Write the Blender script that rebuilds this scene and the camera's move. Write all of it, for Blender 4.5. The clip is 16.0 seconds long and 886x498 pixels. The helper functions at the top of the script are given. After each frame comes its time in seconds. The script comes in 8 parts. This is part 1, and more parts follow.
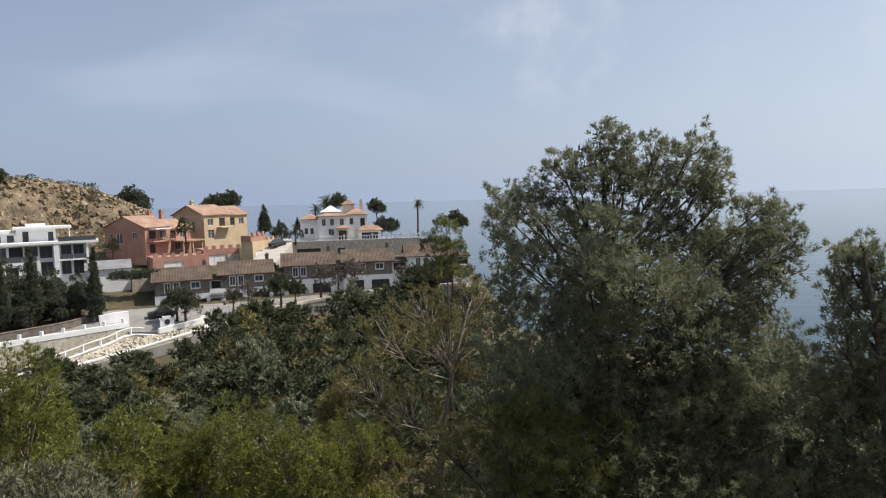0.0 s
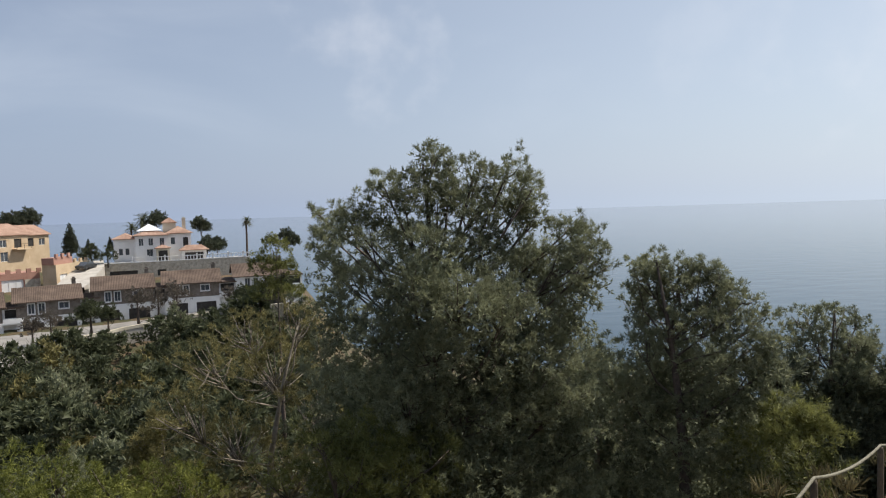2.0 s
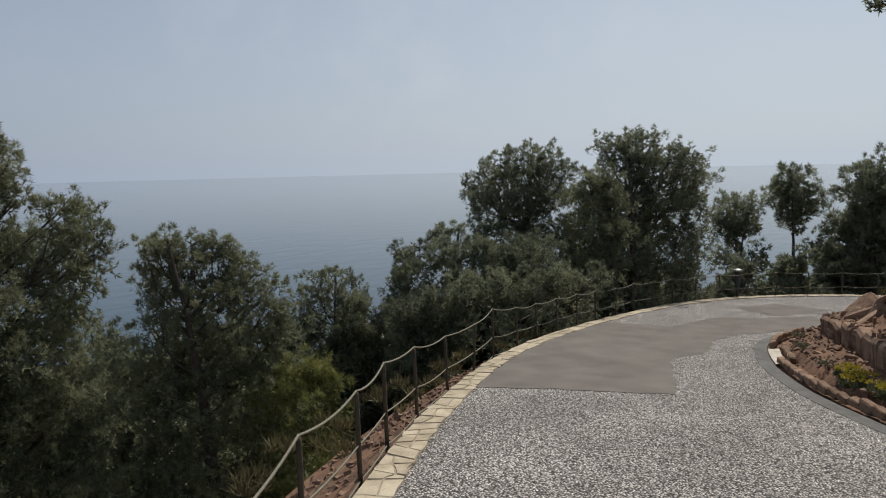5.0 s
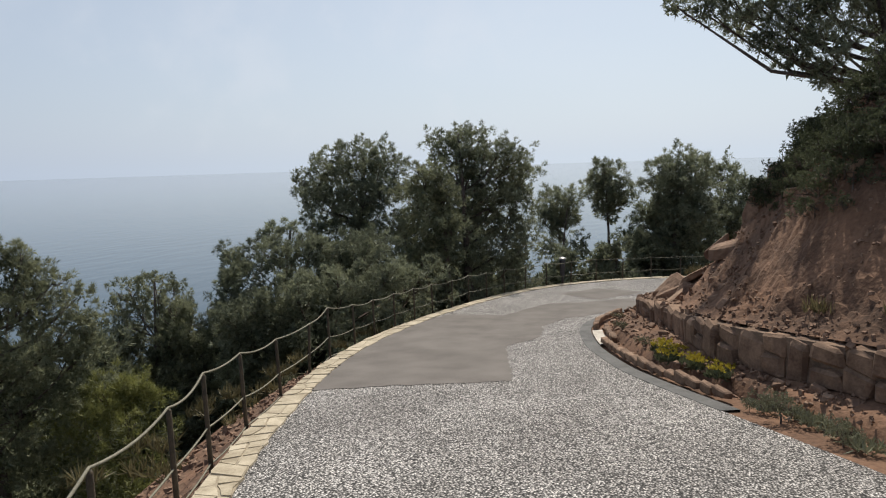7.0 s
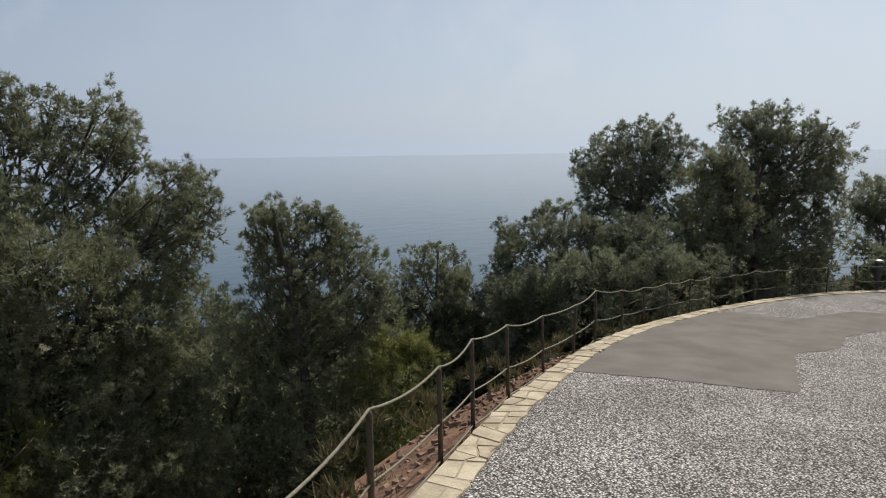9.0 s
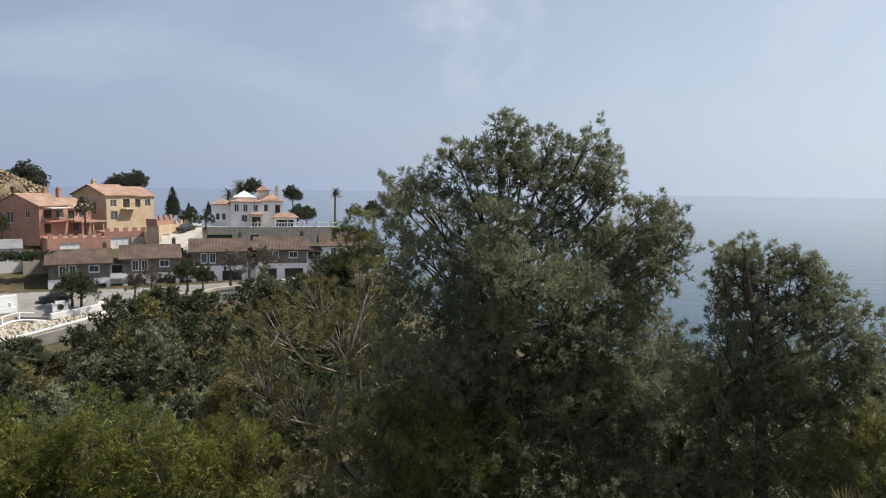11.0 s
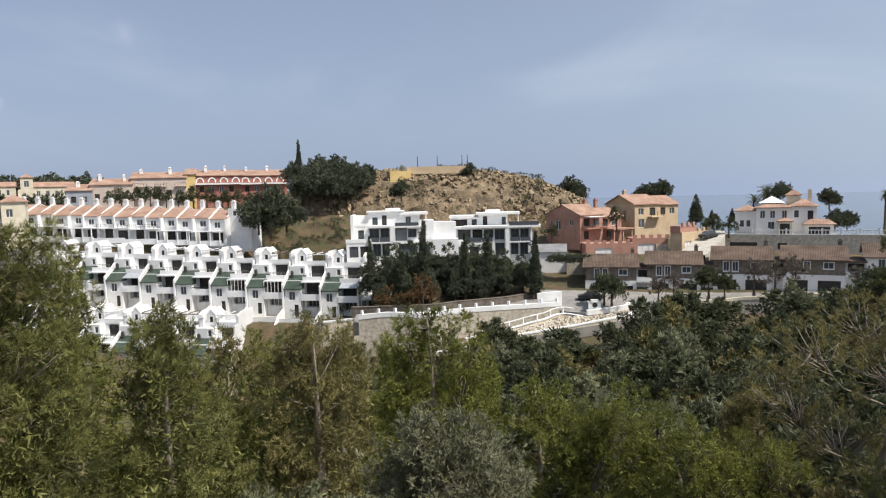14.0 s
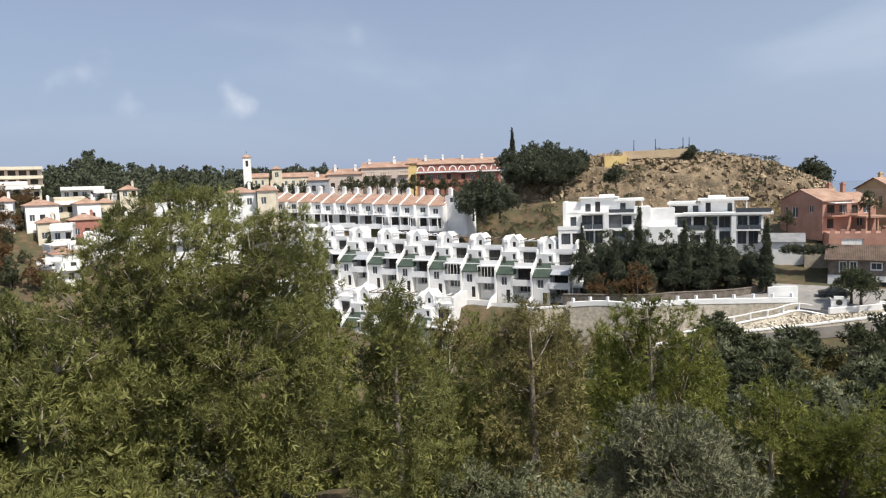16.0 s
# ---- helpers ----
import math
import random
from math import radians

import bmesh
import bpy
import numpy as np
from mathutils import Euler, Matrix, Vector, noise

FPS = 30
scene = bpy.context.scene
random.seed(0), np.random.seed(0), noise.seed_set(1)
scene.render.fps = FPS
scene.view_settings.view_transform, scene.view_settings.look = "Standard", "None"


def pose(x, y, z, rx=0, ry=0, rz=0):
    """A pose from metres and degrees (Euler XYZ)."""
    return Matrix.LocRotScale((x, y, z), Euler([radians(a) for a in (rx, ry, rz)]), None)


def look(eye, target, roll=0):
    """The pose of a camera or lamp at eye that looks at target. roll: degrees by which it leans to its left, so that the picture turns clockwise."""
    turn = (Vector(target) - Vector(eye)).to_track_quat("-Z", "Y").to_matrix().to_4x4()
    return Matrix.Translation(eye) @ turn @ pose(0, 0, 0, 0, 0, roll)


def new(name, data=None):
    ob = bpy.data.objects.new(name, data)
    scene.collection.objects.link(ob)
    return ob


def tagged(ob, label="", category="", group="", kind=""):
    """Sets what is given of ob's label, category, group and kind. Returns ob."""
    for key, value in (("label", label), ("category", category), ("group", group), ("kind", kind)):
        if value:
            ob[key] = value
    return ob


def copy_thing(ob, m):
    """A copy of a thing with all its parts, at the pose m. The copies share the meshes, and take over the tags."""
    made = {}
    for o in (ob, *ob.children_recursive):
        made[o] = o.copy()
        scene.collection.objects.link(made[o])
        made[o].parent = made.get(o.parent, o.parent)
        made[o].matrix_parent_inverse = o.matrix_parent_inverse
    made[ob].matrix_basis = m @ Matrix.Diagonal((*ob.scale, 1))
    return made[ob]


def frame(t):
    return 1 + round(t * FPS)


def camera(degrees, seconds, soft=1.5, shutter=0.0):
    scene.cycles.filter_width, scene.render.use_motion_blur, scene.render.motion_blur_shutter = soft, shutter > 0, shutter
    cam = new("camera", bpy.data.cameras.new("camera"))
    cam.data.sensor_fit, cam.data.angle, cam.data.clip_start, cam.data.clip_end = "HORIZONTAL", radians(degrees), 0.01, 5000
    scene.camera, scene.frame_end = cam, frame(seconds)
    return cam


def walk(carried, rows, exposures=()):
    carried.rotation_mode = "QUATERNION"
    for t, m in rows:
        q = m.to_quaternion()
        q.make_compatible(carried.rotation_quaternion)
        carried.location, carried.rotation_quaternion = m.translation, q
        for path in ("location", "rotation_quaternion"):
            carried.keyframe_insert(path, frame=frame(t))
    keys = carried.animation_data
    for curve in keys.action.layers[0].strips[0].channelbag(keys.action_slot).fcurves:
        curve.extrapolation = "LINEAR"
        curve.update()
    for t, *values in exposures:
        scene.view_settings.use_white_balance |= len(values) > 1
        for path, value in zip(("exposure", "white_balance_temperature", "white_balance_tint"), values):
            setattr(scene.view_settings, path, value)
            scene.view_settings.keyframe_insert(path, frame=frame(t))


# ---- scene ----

# Camera: x, y, z in metres (z = 0 is the first eye height), yaw, pitch, roll in degrees
cam = camera(66.6, 16.0, soft=1.15)
ROWS = [
    (0.0, 0.000, 0.000, -0.001, 0.00, -4.62, 1.62),
    (0.5, 0.071, 0.046, 0.030, -3.22, -4.71, 1.53),
    (1.0, 0.211, 0.072, 0.045, -6.34, -4.04, 1.36),
    (1.5, 0.236, 0.093, 0.042, -9.63, -3.39, 1.95),
    (2.0, 0.170, 0.121, 0.065, -14.05, -3.61, 1.71),
    (2.5, 0.098, 0.154, 0.105, -19.19, -3.99, 1.67),
    (3.0, 0.097, 0.155, 0.127, -27.74, -4.09, 1.76),
    (3.5, 0.170, 0.167, 0.108, -35.03, -4.19, 2.11),
    (4.0, 0.241, 0.139, 0.106, -41.47, -4.43, 2.35),
    (4.5, 0.361, 0.114, 0.093, -47.43, -5.45, 1.51),
    (5.0, 0.434, 0.074, 0.098, -52.92, -6.93, 1.43),
    (7.5, 0.818, 0.219, -0.025, -67.52, -7.27, 1.84),
    (8.0, 0.846, 0.157, -0.022, -63.71, -7.58, 0.82),
    (8.5, 0.854, 0.134, -0.016, -54.54, -8.02, 0.64),
    (9.0, 0.806, 0.199, -0.032, -43.54, -8.44, 0.85),
    (11.5, 0.470, 0.440, -0.070, 1.63, -5.15, -1.03),
    (12.0, 0.430, 0.440, -0.060, 9.56, -5.32, -0.45),
    (12.5, 0.400, 0.410, -0.060, 15.77, -5.84, 0.77),
    (13.0, 0.390, 0.330, -0.050, 21.24, -5.32, 1.04),
    (13.5, 0.440, 0.190, -0.020, 27.91, -5.37, 0.95),
    (14.0, 0.490, 0.090, 0.010, 35.58, -4.52, 1.45),
    (14.5, 0.480, 0.060, 0.010, 41.53, -5.21, 1.38),
    (15.0, 0.460, 0.040, 0.010, 45.93, -4.67, 1.52),
    (15.5, 0.445, 0.010, 0.010, 49.97, -4.96, 1.64),
    (16.0, 0.432, -0.032, 0.009, 53.39, -5.12, 2.01),
]
walk(cam, [(t, pose(x, y, z, 90 + pitch, roll, yaw)) for t, x, y, z, yaw, pitch, roll in ROWS],
     exposures=[(0.0, 0.14), (2.0, 0.1), (3.0, -0.14), (4.0, -0.38), (5.0, -0.39), (7.5, 0.0), (9.0, -0.16), (11.5, 0.16), (14.0, 0.17), (16.0, 0.24)])

# ---- world and sun ----
SUN_AZ, SUN_EL = 84.0, 54.0          # clockwise from +Y, above the horizon
world = bpy.data.worlds.new("sky")
scene.world = world
world.use_nodes = True
wn, wl = world.node_tree.nodes, world.node_tree.links
wn.clear()


def wmath(op, a, b=None, c=None, clamp=False):
    n = wn.new("ShaderNodeMath")
    n.operation, n.use_clamp = op, clamp
    for k, v in enumerate((a, b, c)):
        if v is None:
            continue
        if isinstance(v, (int, float)):
            n.inputs[k].default_value = v
        else:
            wl.new(v, n.inputs[k])
    return n.outputs[0]


def wblend(fac, a, b):
    n = wn.new("ShaderNodeMix")
    n.data_type = "RGBA"
    for k, v in (("Factor", fac), ("A", a), ("B", b)):
        if isinstance(v, tuple):
            n.inputs[k].default_value = (*v, 1)
        elif isinstance(v, float):
            n.inputs[k].default_value = v
        else:
            wl.new(v, n.inputs[k])
    return n.outputs["Result"]


wsky = wn.new("ShaderNodeTexSky")
wsky.sky_type = "NISHITA"
wsky.sun_disc = False
wsky.sun_elevation, wsky.sun_rotation = radians(SUN_EL), radians(SUN_AZ)
wsky.altitude, wsky.air_density, wsky.dust_density, wsky.ozone_density = 60, 1.0, 1.6, 1.5
wsat = wn.new("ShaderNodeHueSaturation")
wsat.inputs["Saturation"].default_value = 0.75
wl.new(wsky.outputs[0], wsat.inputs["Color"])
wtc = wn.new("ShaderNodeTexCoord")
wsep = wn.new("ShaderNodeSeparateXYZ")
wl.new(wtc.outputs["Generated"], wsep.inputs[0])
wz = wmath("MAXIMUM", wsep.outputs["Z"], 0.0)
# sea haze, thickest at the horizon
haze = wmath("MULTIPLY_ADD", wmath("POWER", 2.718, wmath("MULTIPLY", wz, -6.0)), 0.5, 0.4)
# the haze scatters more light towards the sun's side
wdot = wn.new("ShaderNodeVectorMath")
wdot.operation = "DOT_PRODUCT"
wl.new(wtc.outputs["Generated"], wdot.inputs[0])
wdot.inputs[1].default_value = (math.sin(radians(SUN_AZ)), math.cos(radians(SUN_AZ)), 0.35)
sunny = wmath("POWER", wmath("MULTIPLY_ADD", wdot.outputs["Value"], 0.5, 0.45, clamp=True), 2.0)
hazed = wblend(haze, wsat.outputs[0], wblend(sunny, (2.9, 3.65, 5.35), (7.2, 8.15, 9.25)))
# thin cloud veils and a few puffs
wmap = wn.new("ShaderNodeMapping")
wmap.inputs["Scale"].default_value = (1.5, 1.5, 4.5)
wl.new(wtc.outputs["Generated"], wmap.inputs["Vector"])
wveil = wn.new("ShaderNodeTexNoise")
wveil.inputs["Scale"].default_value, wveil.inputs["Detail"].default_value, wveil.inputs["Distortion"].default_value = 1.3, 6.0, 0.5
wl.new(wmap.outputs[0], wveil.inputs["Vector"])
wr = wn.new("ShaderNodeMapRange")
wr.interpolation_type = "SMOOTHSTEP"
wr.inputs[1].default_value, wr.inputs[2].default_value, wr.inputs[3].default_value, wr.inputs[4].default_value = 0.5, 0.8, 0.0, 0.2
wl.new(wveil.outputs[0], wr.inputs[0])
wfade = wmath("MULTIPLY", wr.outputs[0], wmath("MULTIPLY", wz, 6.0, clamp=True))
clouded = wblend(wfade, hazed, (7.6, 8.2, 9.0))
# a few small soft clouds low over the hill
wfine = wn.new("ShaderNodeTexNoise")
wfine.inputs["Scale"].default_value, wfine.inputs["Detail"].default_value = 14.0, 6.0
wl.new(wtc.outputs["Generated"], wfine.inputs["Vector"])
for caz, cel, reach, amount in ((80.6, 9.4, .06, .35), (77.9, 7.0, .05, .3), (69.7, 7.0, .045, .5), (-8.0, 14.2, .15, .3), (60.0, 12.5, .03, .15), (-50.0, 9.5, .2, .22), (-36.0, 13.0, .14, .12), (-68.0, 12.5, .22, .2)):
    cdist = wn.new("ShaderNodeVectorMath")
    cdist.operation = "DISTANCE"
    wl.new(wtc.outputs["Generated"], cdist.inputs[0])
    cdist.inputs[1].default_value = (-math.sin(radians(caz)) * math.cos(radians(cel)), math.cos(radians(caz)) * math.cos(radians(cel)), math.sin(radians(cel)))
    edge_n = wmath("MULTIPLY_ADD", wfine.outputs[0], reach * 2.4, cdist.outputs["Value"])
    soft_n = wn.new("ShaderNodeMapRange")
    soft_n.interpolation_type = "SMOOTHSTEP"
    soft_n.inputs[1].default_value, soft_n.inputs[2].default_value, soft_n.inputs[3].default_value, soft_n.inputs[4].default_value = reach * .95, reach * 1.9, amount, 0.0
    wl.new(edge_n, soft_n.inputs[0])
    clouded = wblend(soft_n.outputs[0], clouded, (8.0, 8.2, 8.8))
wbg = wn.new("ShaderNodeBackground")
wbg.inputs["Strength"].default_value = 0.1
wl.new(clouded, wbg.inputs["Color"])
wout = wn.new("ShaderNodeOutputWorld")
wl.new(wbg.outputs[0], wout.inputs[0])

sun_data = bpy.data.lights.new("sun", "SUN")
sun_data.energy, sun_data.angle, sun_data.color = 4.6, radians(0.8), (1.0, 0.93, 0.82)
sun = new("sun", sun_data)
sa, se = radians(SUN_AZ), radians(SUN_EL)
sun.matrix_world = look((60 * math.sin(sa), 60 * math.cos(sa), 90), (60 * math.sin(sa) - math.sin(sa) * math.cos(se),
                        60 * math.cos(sa) - math.cos(sa) * math.cos(se), 90 - math.sin(se)))


# ---- materials ----
def material(name, low, high, scale=2.0, rough=0.85, bump=0.3, fine=None, metal=0.0, spec=0.3, piece=0.0, island=0.0):
    """Two-scale noise between two colours, with relief; piece and island vary single objects and islands."""
    m = bpy.data.materials.new(name)
    m.use_nodes = True
    n, l = m.node_tree.nodes, m.node_tree.links
    b = n["Principled BSDF"]
    b.inputs["Roughness"].default_value, b.inputs["Metallic"].default_value = rough, metal
    b.inputs["Specular IOR Level"].default_value = spec
    g = n.new("ShaderNodeNewGeometry")
    a = n.new("ShaderNodeTexNoise")
    a.inputs["Scale"].default_value, a.inputs["Detail"].default_value = scale, 3.0
    f = n.new("ShaderNodeTexNoise")
    f.inputs["Scale"].default_value, f.inputs["Detail"].default_value = fine or scale * 9, 2.0
    l.new(g.outputs["Position"], a.inputs["Vector"])
    l.new(g.outputs["Position"], f.inputs["Vector"])
    s = n.new("ShaderNodeMath")
    s.operation = "MULTIPLY_ADD"
    l.new(f.outputs[0], s.inputs[0])
    s.inputs[1].default_value = 0.5
    l.new(a.outputs[0], s.inputs[2])
    r = n.new("ShaderNodeMapRange")
    r.inputs[1].default_value, r.inputs[2].default_value = 0.5, 1.0
    l.new(s.outputs[0], r.inputs[0])
    fac = r.outputs[0]
    if piece or island:
        o = n.new("ShaderNodeObjectInfo") if piece else g
        v = n.new("ShaderNodeMath")
        v.operation = "MULTIPLY_ADD"
        l.new(o.outputs["Random"] if piece else g.outputs["Random Per Island"], v.inputs[0])
        v.inputs[1].default_value = piece or island
        l.new(fac, v.inputs[2])
        w = n.new("ShaderNodeMath")
        w.operation = "SUBTRACT"
        w.use_clamp = True
        l.new(v.outputs[0], w.inputs[0])
        w.inputs[1].default_value = (piece or island) / 2
        fac = w.outputs[0]
    c = n.new("ShaderNodeMix")
    c.data_type = "RGBA"
    c.inputs["A"].default_value, c.inputs["B"].default_value = (*low, 1), (*high, 1)
    l.new(fac, c.inputs["Factor"])
    l.new(c.outputs["Result"], b.inputs["Base Color"])
    if bump:
        u = n.new("ShaderNodeBump")
        u.inputs["Strength"].default_value, u.inputs["Distance"].default_value = bump, 0.3 / (fine or scale * 9)
        l.new(f.outputs[0], u.inputs["Height"])
        l.new(u.outputs[0], b.inputs["Normal"])
    return m


def leaf_material(name, low, high, through_light=0.35):
    m = bpy.data.materials.new(name)
    m.use_nodes = True
    n, l = m.node_tree.nodes, m.node_tree.links
    n.clear()
    out = n.new("ShaderNodeOutputMaterial")
    d, tr, mx = n.new("ShaderNodeBsdfPrincipled"), n.new("ShaderNodeBsdfTranslucent"), n.new("ShaderNodeMixShader")
    d.inputs["Roughness"].default_value, d.inputs["Specular IOR Level"].default_value = 0.55, 0.25
    g = n.new("ShaderNodeNewGeometry")
    big = n.new("ShaderNodeTexNoise")
    big.inputs["Scale"].default_value = 0.9
    l.new(g.outputs["Position"], big.inputs["Vector"])
    s = n.new("ShaderNodeMath")
    s.operation, s.use_clamp = "MULTIPLY_ADD", True
    l.new(g.outputs["Random Per Island"], s.inputs[0])
    s.inputs[1].default_value = 0.6
    k = n.new("ShaderNodeMapRange")
    k.inputs[1].default_value, k.inputs[2].default_value = 0.35, 0.7
    k.inputs[3].default_value, k.inputs[4].default_value = -0.1, 0.5
    l.new(big.outputs[0], k.inputs[0])
    l.new(k.outputs[0], s.inputs[2])
    c = n.new("ShaderNodeMix")
    c.data_type = "RGBA"
    c.inputs["A"].default_value, c.inputs["B"].default_value = (*low, 1), (*high, 1)
    l.new(s.outputs[0], c.inputs["Factor"])
    l.new(c.outputs["Result"], d.inputs["Base Color"])
    l.new(c.outputs["Result"], tr.inputs["Color"])
    mx.inputs[0].default_value = through_light
    l.new(d.outputs[0], mx.inputs[1])
    l.new(tr.outputs[0], mx.inputs[2])
    l.new(mx.outputs[0], out.inputs[0])
    return m


def glass_material(name, tint, rough=0.08):
    m = bpy.data.materials.new(name)
    m.use_nodes = True
    b = m.node_tree.nodes["Principled BSDF"]
    b.inputs["Base Color"].default_value, b.inputs["Roughness"].default_value = (*tint, 1), rough
    b.inputs["Specular IOR Level"].default_value = 0.5
    return m


def tile_material(name, low, high):
    """Clay roof tiles: rows of rounded ridges in the relief, weathered in patches."""
    m = material(name, low, high, scale=0.5, rough=0.9, bump=0, fine=3.0)
    n, l = m.node_tree.nodes, m.node_tree.links
    tc = n.new("ShaderNodeTexCoord")
    w = n.new("ShaderNodeTexWave")
    w.inputs["Scale"].default_value, w.inputs["Distortion"].default_value = 1.3, 0.6
    l.new(tc.outputs["Object"], w.inputs["Vector"])
    u = n.new("ShaderNodeBump")
    u.inputs["Strength"].default_value, u.inputs["Distance"].default_value = 0.5, 0.08
    l.new(w.outputs[0], u.inputs["Height"])
    l.new(u.outputs[0], n["Principled BSDF"].inputs["Normal"])
    return m


def chip_material(name, dark, light, cells=42.0):
    """Chip seal: single stone chips in a dark binder, with worn lanes."""
    m = material(name, dark, light, scale=0.8, rough=0.9, bump=0, fine=6.0)
    n, l = m.node_tree.nodes, m.node_tree.links
    g = n.new("ShaderNodeNewGeometry")
    v = n.new("ShaderNodeTexVoronoi")
    v.inputs["Scale"].default_value = cells
    l.new(g.outputs["Position"], v.inputs["Vector"])
    r = n.new("ShaderNodeMapRange")
    r.inputs[1].default_value, r.inputs[2].default_value = 0.1, 0.62
    r.inputs[3].default_value, r.inputs[4].default_value = 1.6, 0.12
    l.new(v.outputs["Distance"], r.inputs[0])
    bw = n.new("ShaderNodeRGBToBW")
    l.new(v.outputs["Color"], bw.inputs[0])
    t = n.new("ShaderNodeMapRange")
    t.inputs[3].default_value, t.inputs[4].default_value = 0.1, 2.1
    l.new(bw.outputs[0], t.inputs[0])
    q = n.new("ShaderNodeMath")
    q.operation = "MULTIPLY"
    l.new(r.outputs[0], q.inputs[0])
    l.new(t.outputs[0], q.inputs[1])
    b = n["Principled BSDF"]
    src = b.inputs["Base Color"].links[0].from_socket
    x = n.new("ShaderNodeVectorMath")
    x.operation = "SCALE"
    l.new(src, x.inputs[0])
    l.new(q.outputs[0], x.inputs["Scale"])
    l.new(x.outputs[0], b.inputs["Base Color"])
    u = n.new("ShaderNodeBump")
    u.inputs["Strength"].default_value, u.inputs["Distance"].default_value = 0.9, 0.012
    u.invert = True
    l.new(v.outputs["Distance"], u.inputs["Height"])
    l.new(u.outputs[0], b.inputs["Normal"])
    return m


M_CHIP = chip_material("chip_seal", (0.3, 0.28, 0.26), (0.48, 0.455, 0.425), 52.0)
M_ASPHALT = material("asphalt_patch", (0.115, 0.102, 0.09), (0.178, 0.16, 0.142), 1.6, 0.9, 0.4, 60)
M_GUTTER = material("dark_gutter", (0.075, 0.073, 0.07), (0.15, 0.146, 0.138), 3, 0.85, 0.4, 40)
M_KERB = material("pale_kerb_stone", (0.29, 0.24, 0.165), (0.52, 0.45, 0.33), 5, 0.85, 0.6, 45, piece=0.5)
M_MORTAR = material("mortar", (0.25, 0.21, 0.15), (0.4, 0.34, 0.25), 6, 0.95, 0.6, 60)
M_RED = material("red_soil", (0.07, 0.041, 0.027), (0.235, 0.132, 0.08), 1.3, 0.95, 1.0, 16)
M_ROCK = material("bank_rock", (0.125, 0.072, 0.048), (0.34, 0.225, 0.15), 1.8, 0.9, 1.0, 12, piece=0.5)
M_WALLSTONE = material("wall_stone", (0.11, 0.068, 0.046), (0.29, 0.19, 0.125), 4, 0.9, 0.9, 30, piece=0.5)
M_WALLMORTAR = material("earthy_wall_mortar", (0.1, 0.07, 0.05), (0.24, 0.165, 0.115), 5, 0.95, 0.8, 40)
M_WHITESTONE = material("white_channel", (0.36, 0.32, 0.26), (0.62, 0.57, 0.49), 6, 0.9, 0.6, 30)
M_POST = material("rusted_post", (0.035, 0.03, 0.021), (0.105, 0.078, 0.05), 12, 0.7, 0.4, 80)
M_ROPE = material("weathered_rope", (0.15, 0.14, 0.1), (0.26, 0.245, 0.185), 40, 0.8, 0.5, 200)
M_DRYWOOD = material("dry_grey_twigs", (0.15, 0.125, 0.1), (0.36, 0.315, 0.26), 7, 0.95, 0.6, 45)
M_BARK = material("pine_bark", (0.045, 0.035, 0.03), (0.17, 0.135, 0.11), 7, 0.95, 1.0, 45)
M_PINE = leaf_material("pine_needles", (0.1, 0.112, 0.068), (0.36, 0.375, 0.228), 0.42)
M_SUNPINE = leaf_material("sunlit_olive_needles", (0.08, 0.09, 0.03), (0.31, 0.315, 0.108))
# lightened: haze and glare over the backlit pines are put into the colour
M_PINE_DARK = leaf_material("dark_pine_needles", (0.105, 0.12, 0.08), (0.36, 0.38, 0.245), 0.42)
M_YELLOW = leaf_material("yellow_green_needles", (0.066, 0.08, 0.017), (0.29, 0.305, 0.075))
M_THIN = leaf_material("dry_olive_needles", (0.13, 0.12, 0.05), (0.33, 0.29, 0.12))
M_OLIVE = leaf_material("silver_olive_leaves", (0.085, 0.09, 0.055), (0.31, 0.31, 0.195), 0.2)
M_SCRUB = leaf_material("deep_green_leaves", (0.05, 0.06, 0.034), (0.145, 0.16, 0.085))
M_CYPRESS = leaf_material("cypress_leaves", (0.05, 0.061, 0.042), (0.145, 0.16, 0.1), 0.2)
M_GREYLEAF = leaf_material("bare_grey_twig_leaves", (0.1, 0.085, 0.07), (0.25, 0.215, 0.175))
M_BROWNLEAF = leaf_material("russet_leaves", (0.1, 0.062, 0.03), (0.24, 0.15, 0.075))
M_GRASS = leaf_material("dry_grass", (0.07, 0.062, 0.03), (0.2, 0.17, 0.085))
M_FLOWER = leaf_material("yellow_flowers", (0.3, 0.25, 0.03), (0.5, 0.4, 0.05))
M_WHITE = material("white_render", (0.74, 0.74, 0.735), (0.84, 0.84, 0.835), 0.7, 0.85, 0.15, 8)
# white render greyed: the shade on the row houses' fronts is in its colour
M_SHADEWHITE = material("shade_greyed_white_render", (0.66, 0.665, 0.675), (0.8, 0.8, 0.805), 0.5, 0.85, 0.15, 8)
M_CREAM = material("cream_render", (0.55, 0.49, 0.38), (0.7, 0.64, 0.52), 0.7, 0.85, 0.15, 8)
M_ORANGE = material("terracotta_render", (0.35, 0.185, 0.14), (0.47, 0.275, 0.215), 0.6, 0.85, 0.15, 7)
M_YELLOWWALL = material("ochre_render", (0.48, 0.36, 0.235), (0.61, 0.485, 0.335), 0.6, 0.85, 0.15, 7)
M_TAN = material("tan_render", (0.4, 0.29, 0.16), (0.55, 0.42, 0.26), 0.6, 0.85, 0.15, 7)
M_PINKWALL = material("faded_pink_render", (0.48, 0.4, 0.35), (0.6, 0.515, 0.46), 0.6, 0.85, 0.15, 7)
M_GREYWALL = material("blue_grey_render", (0.27, 0.3, 0.34), (0.38, 0.41, 0.45), 0.6, 0.85, 0.15, 7)
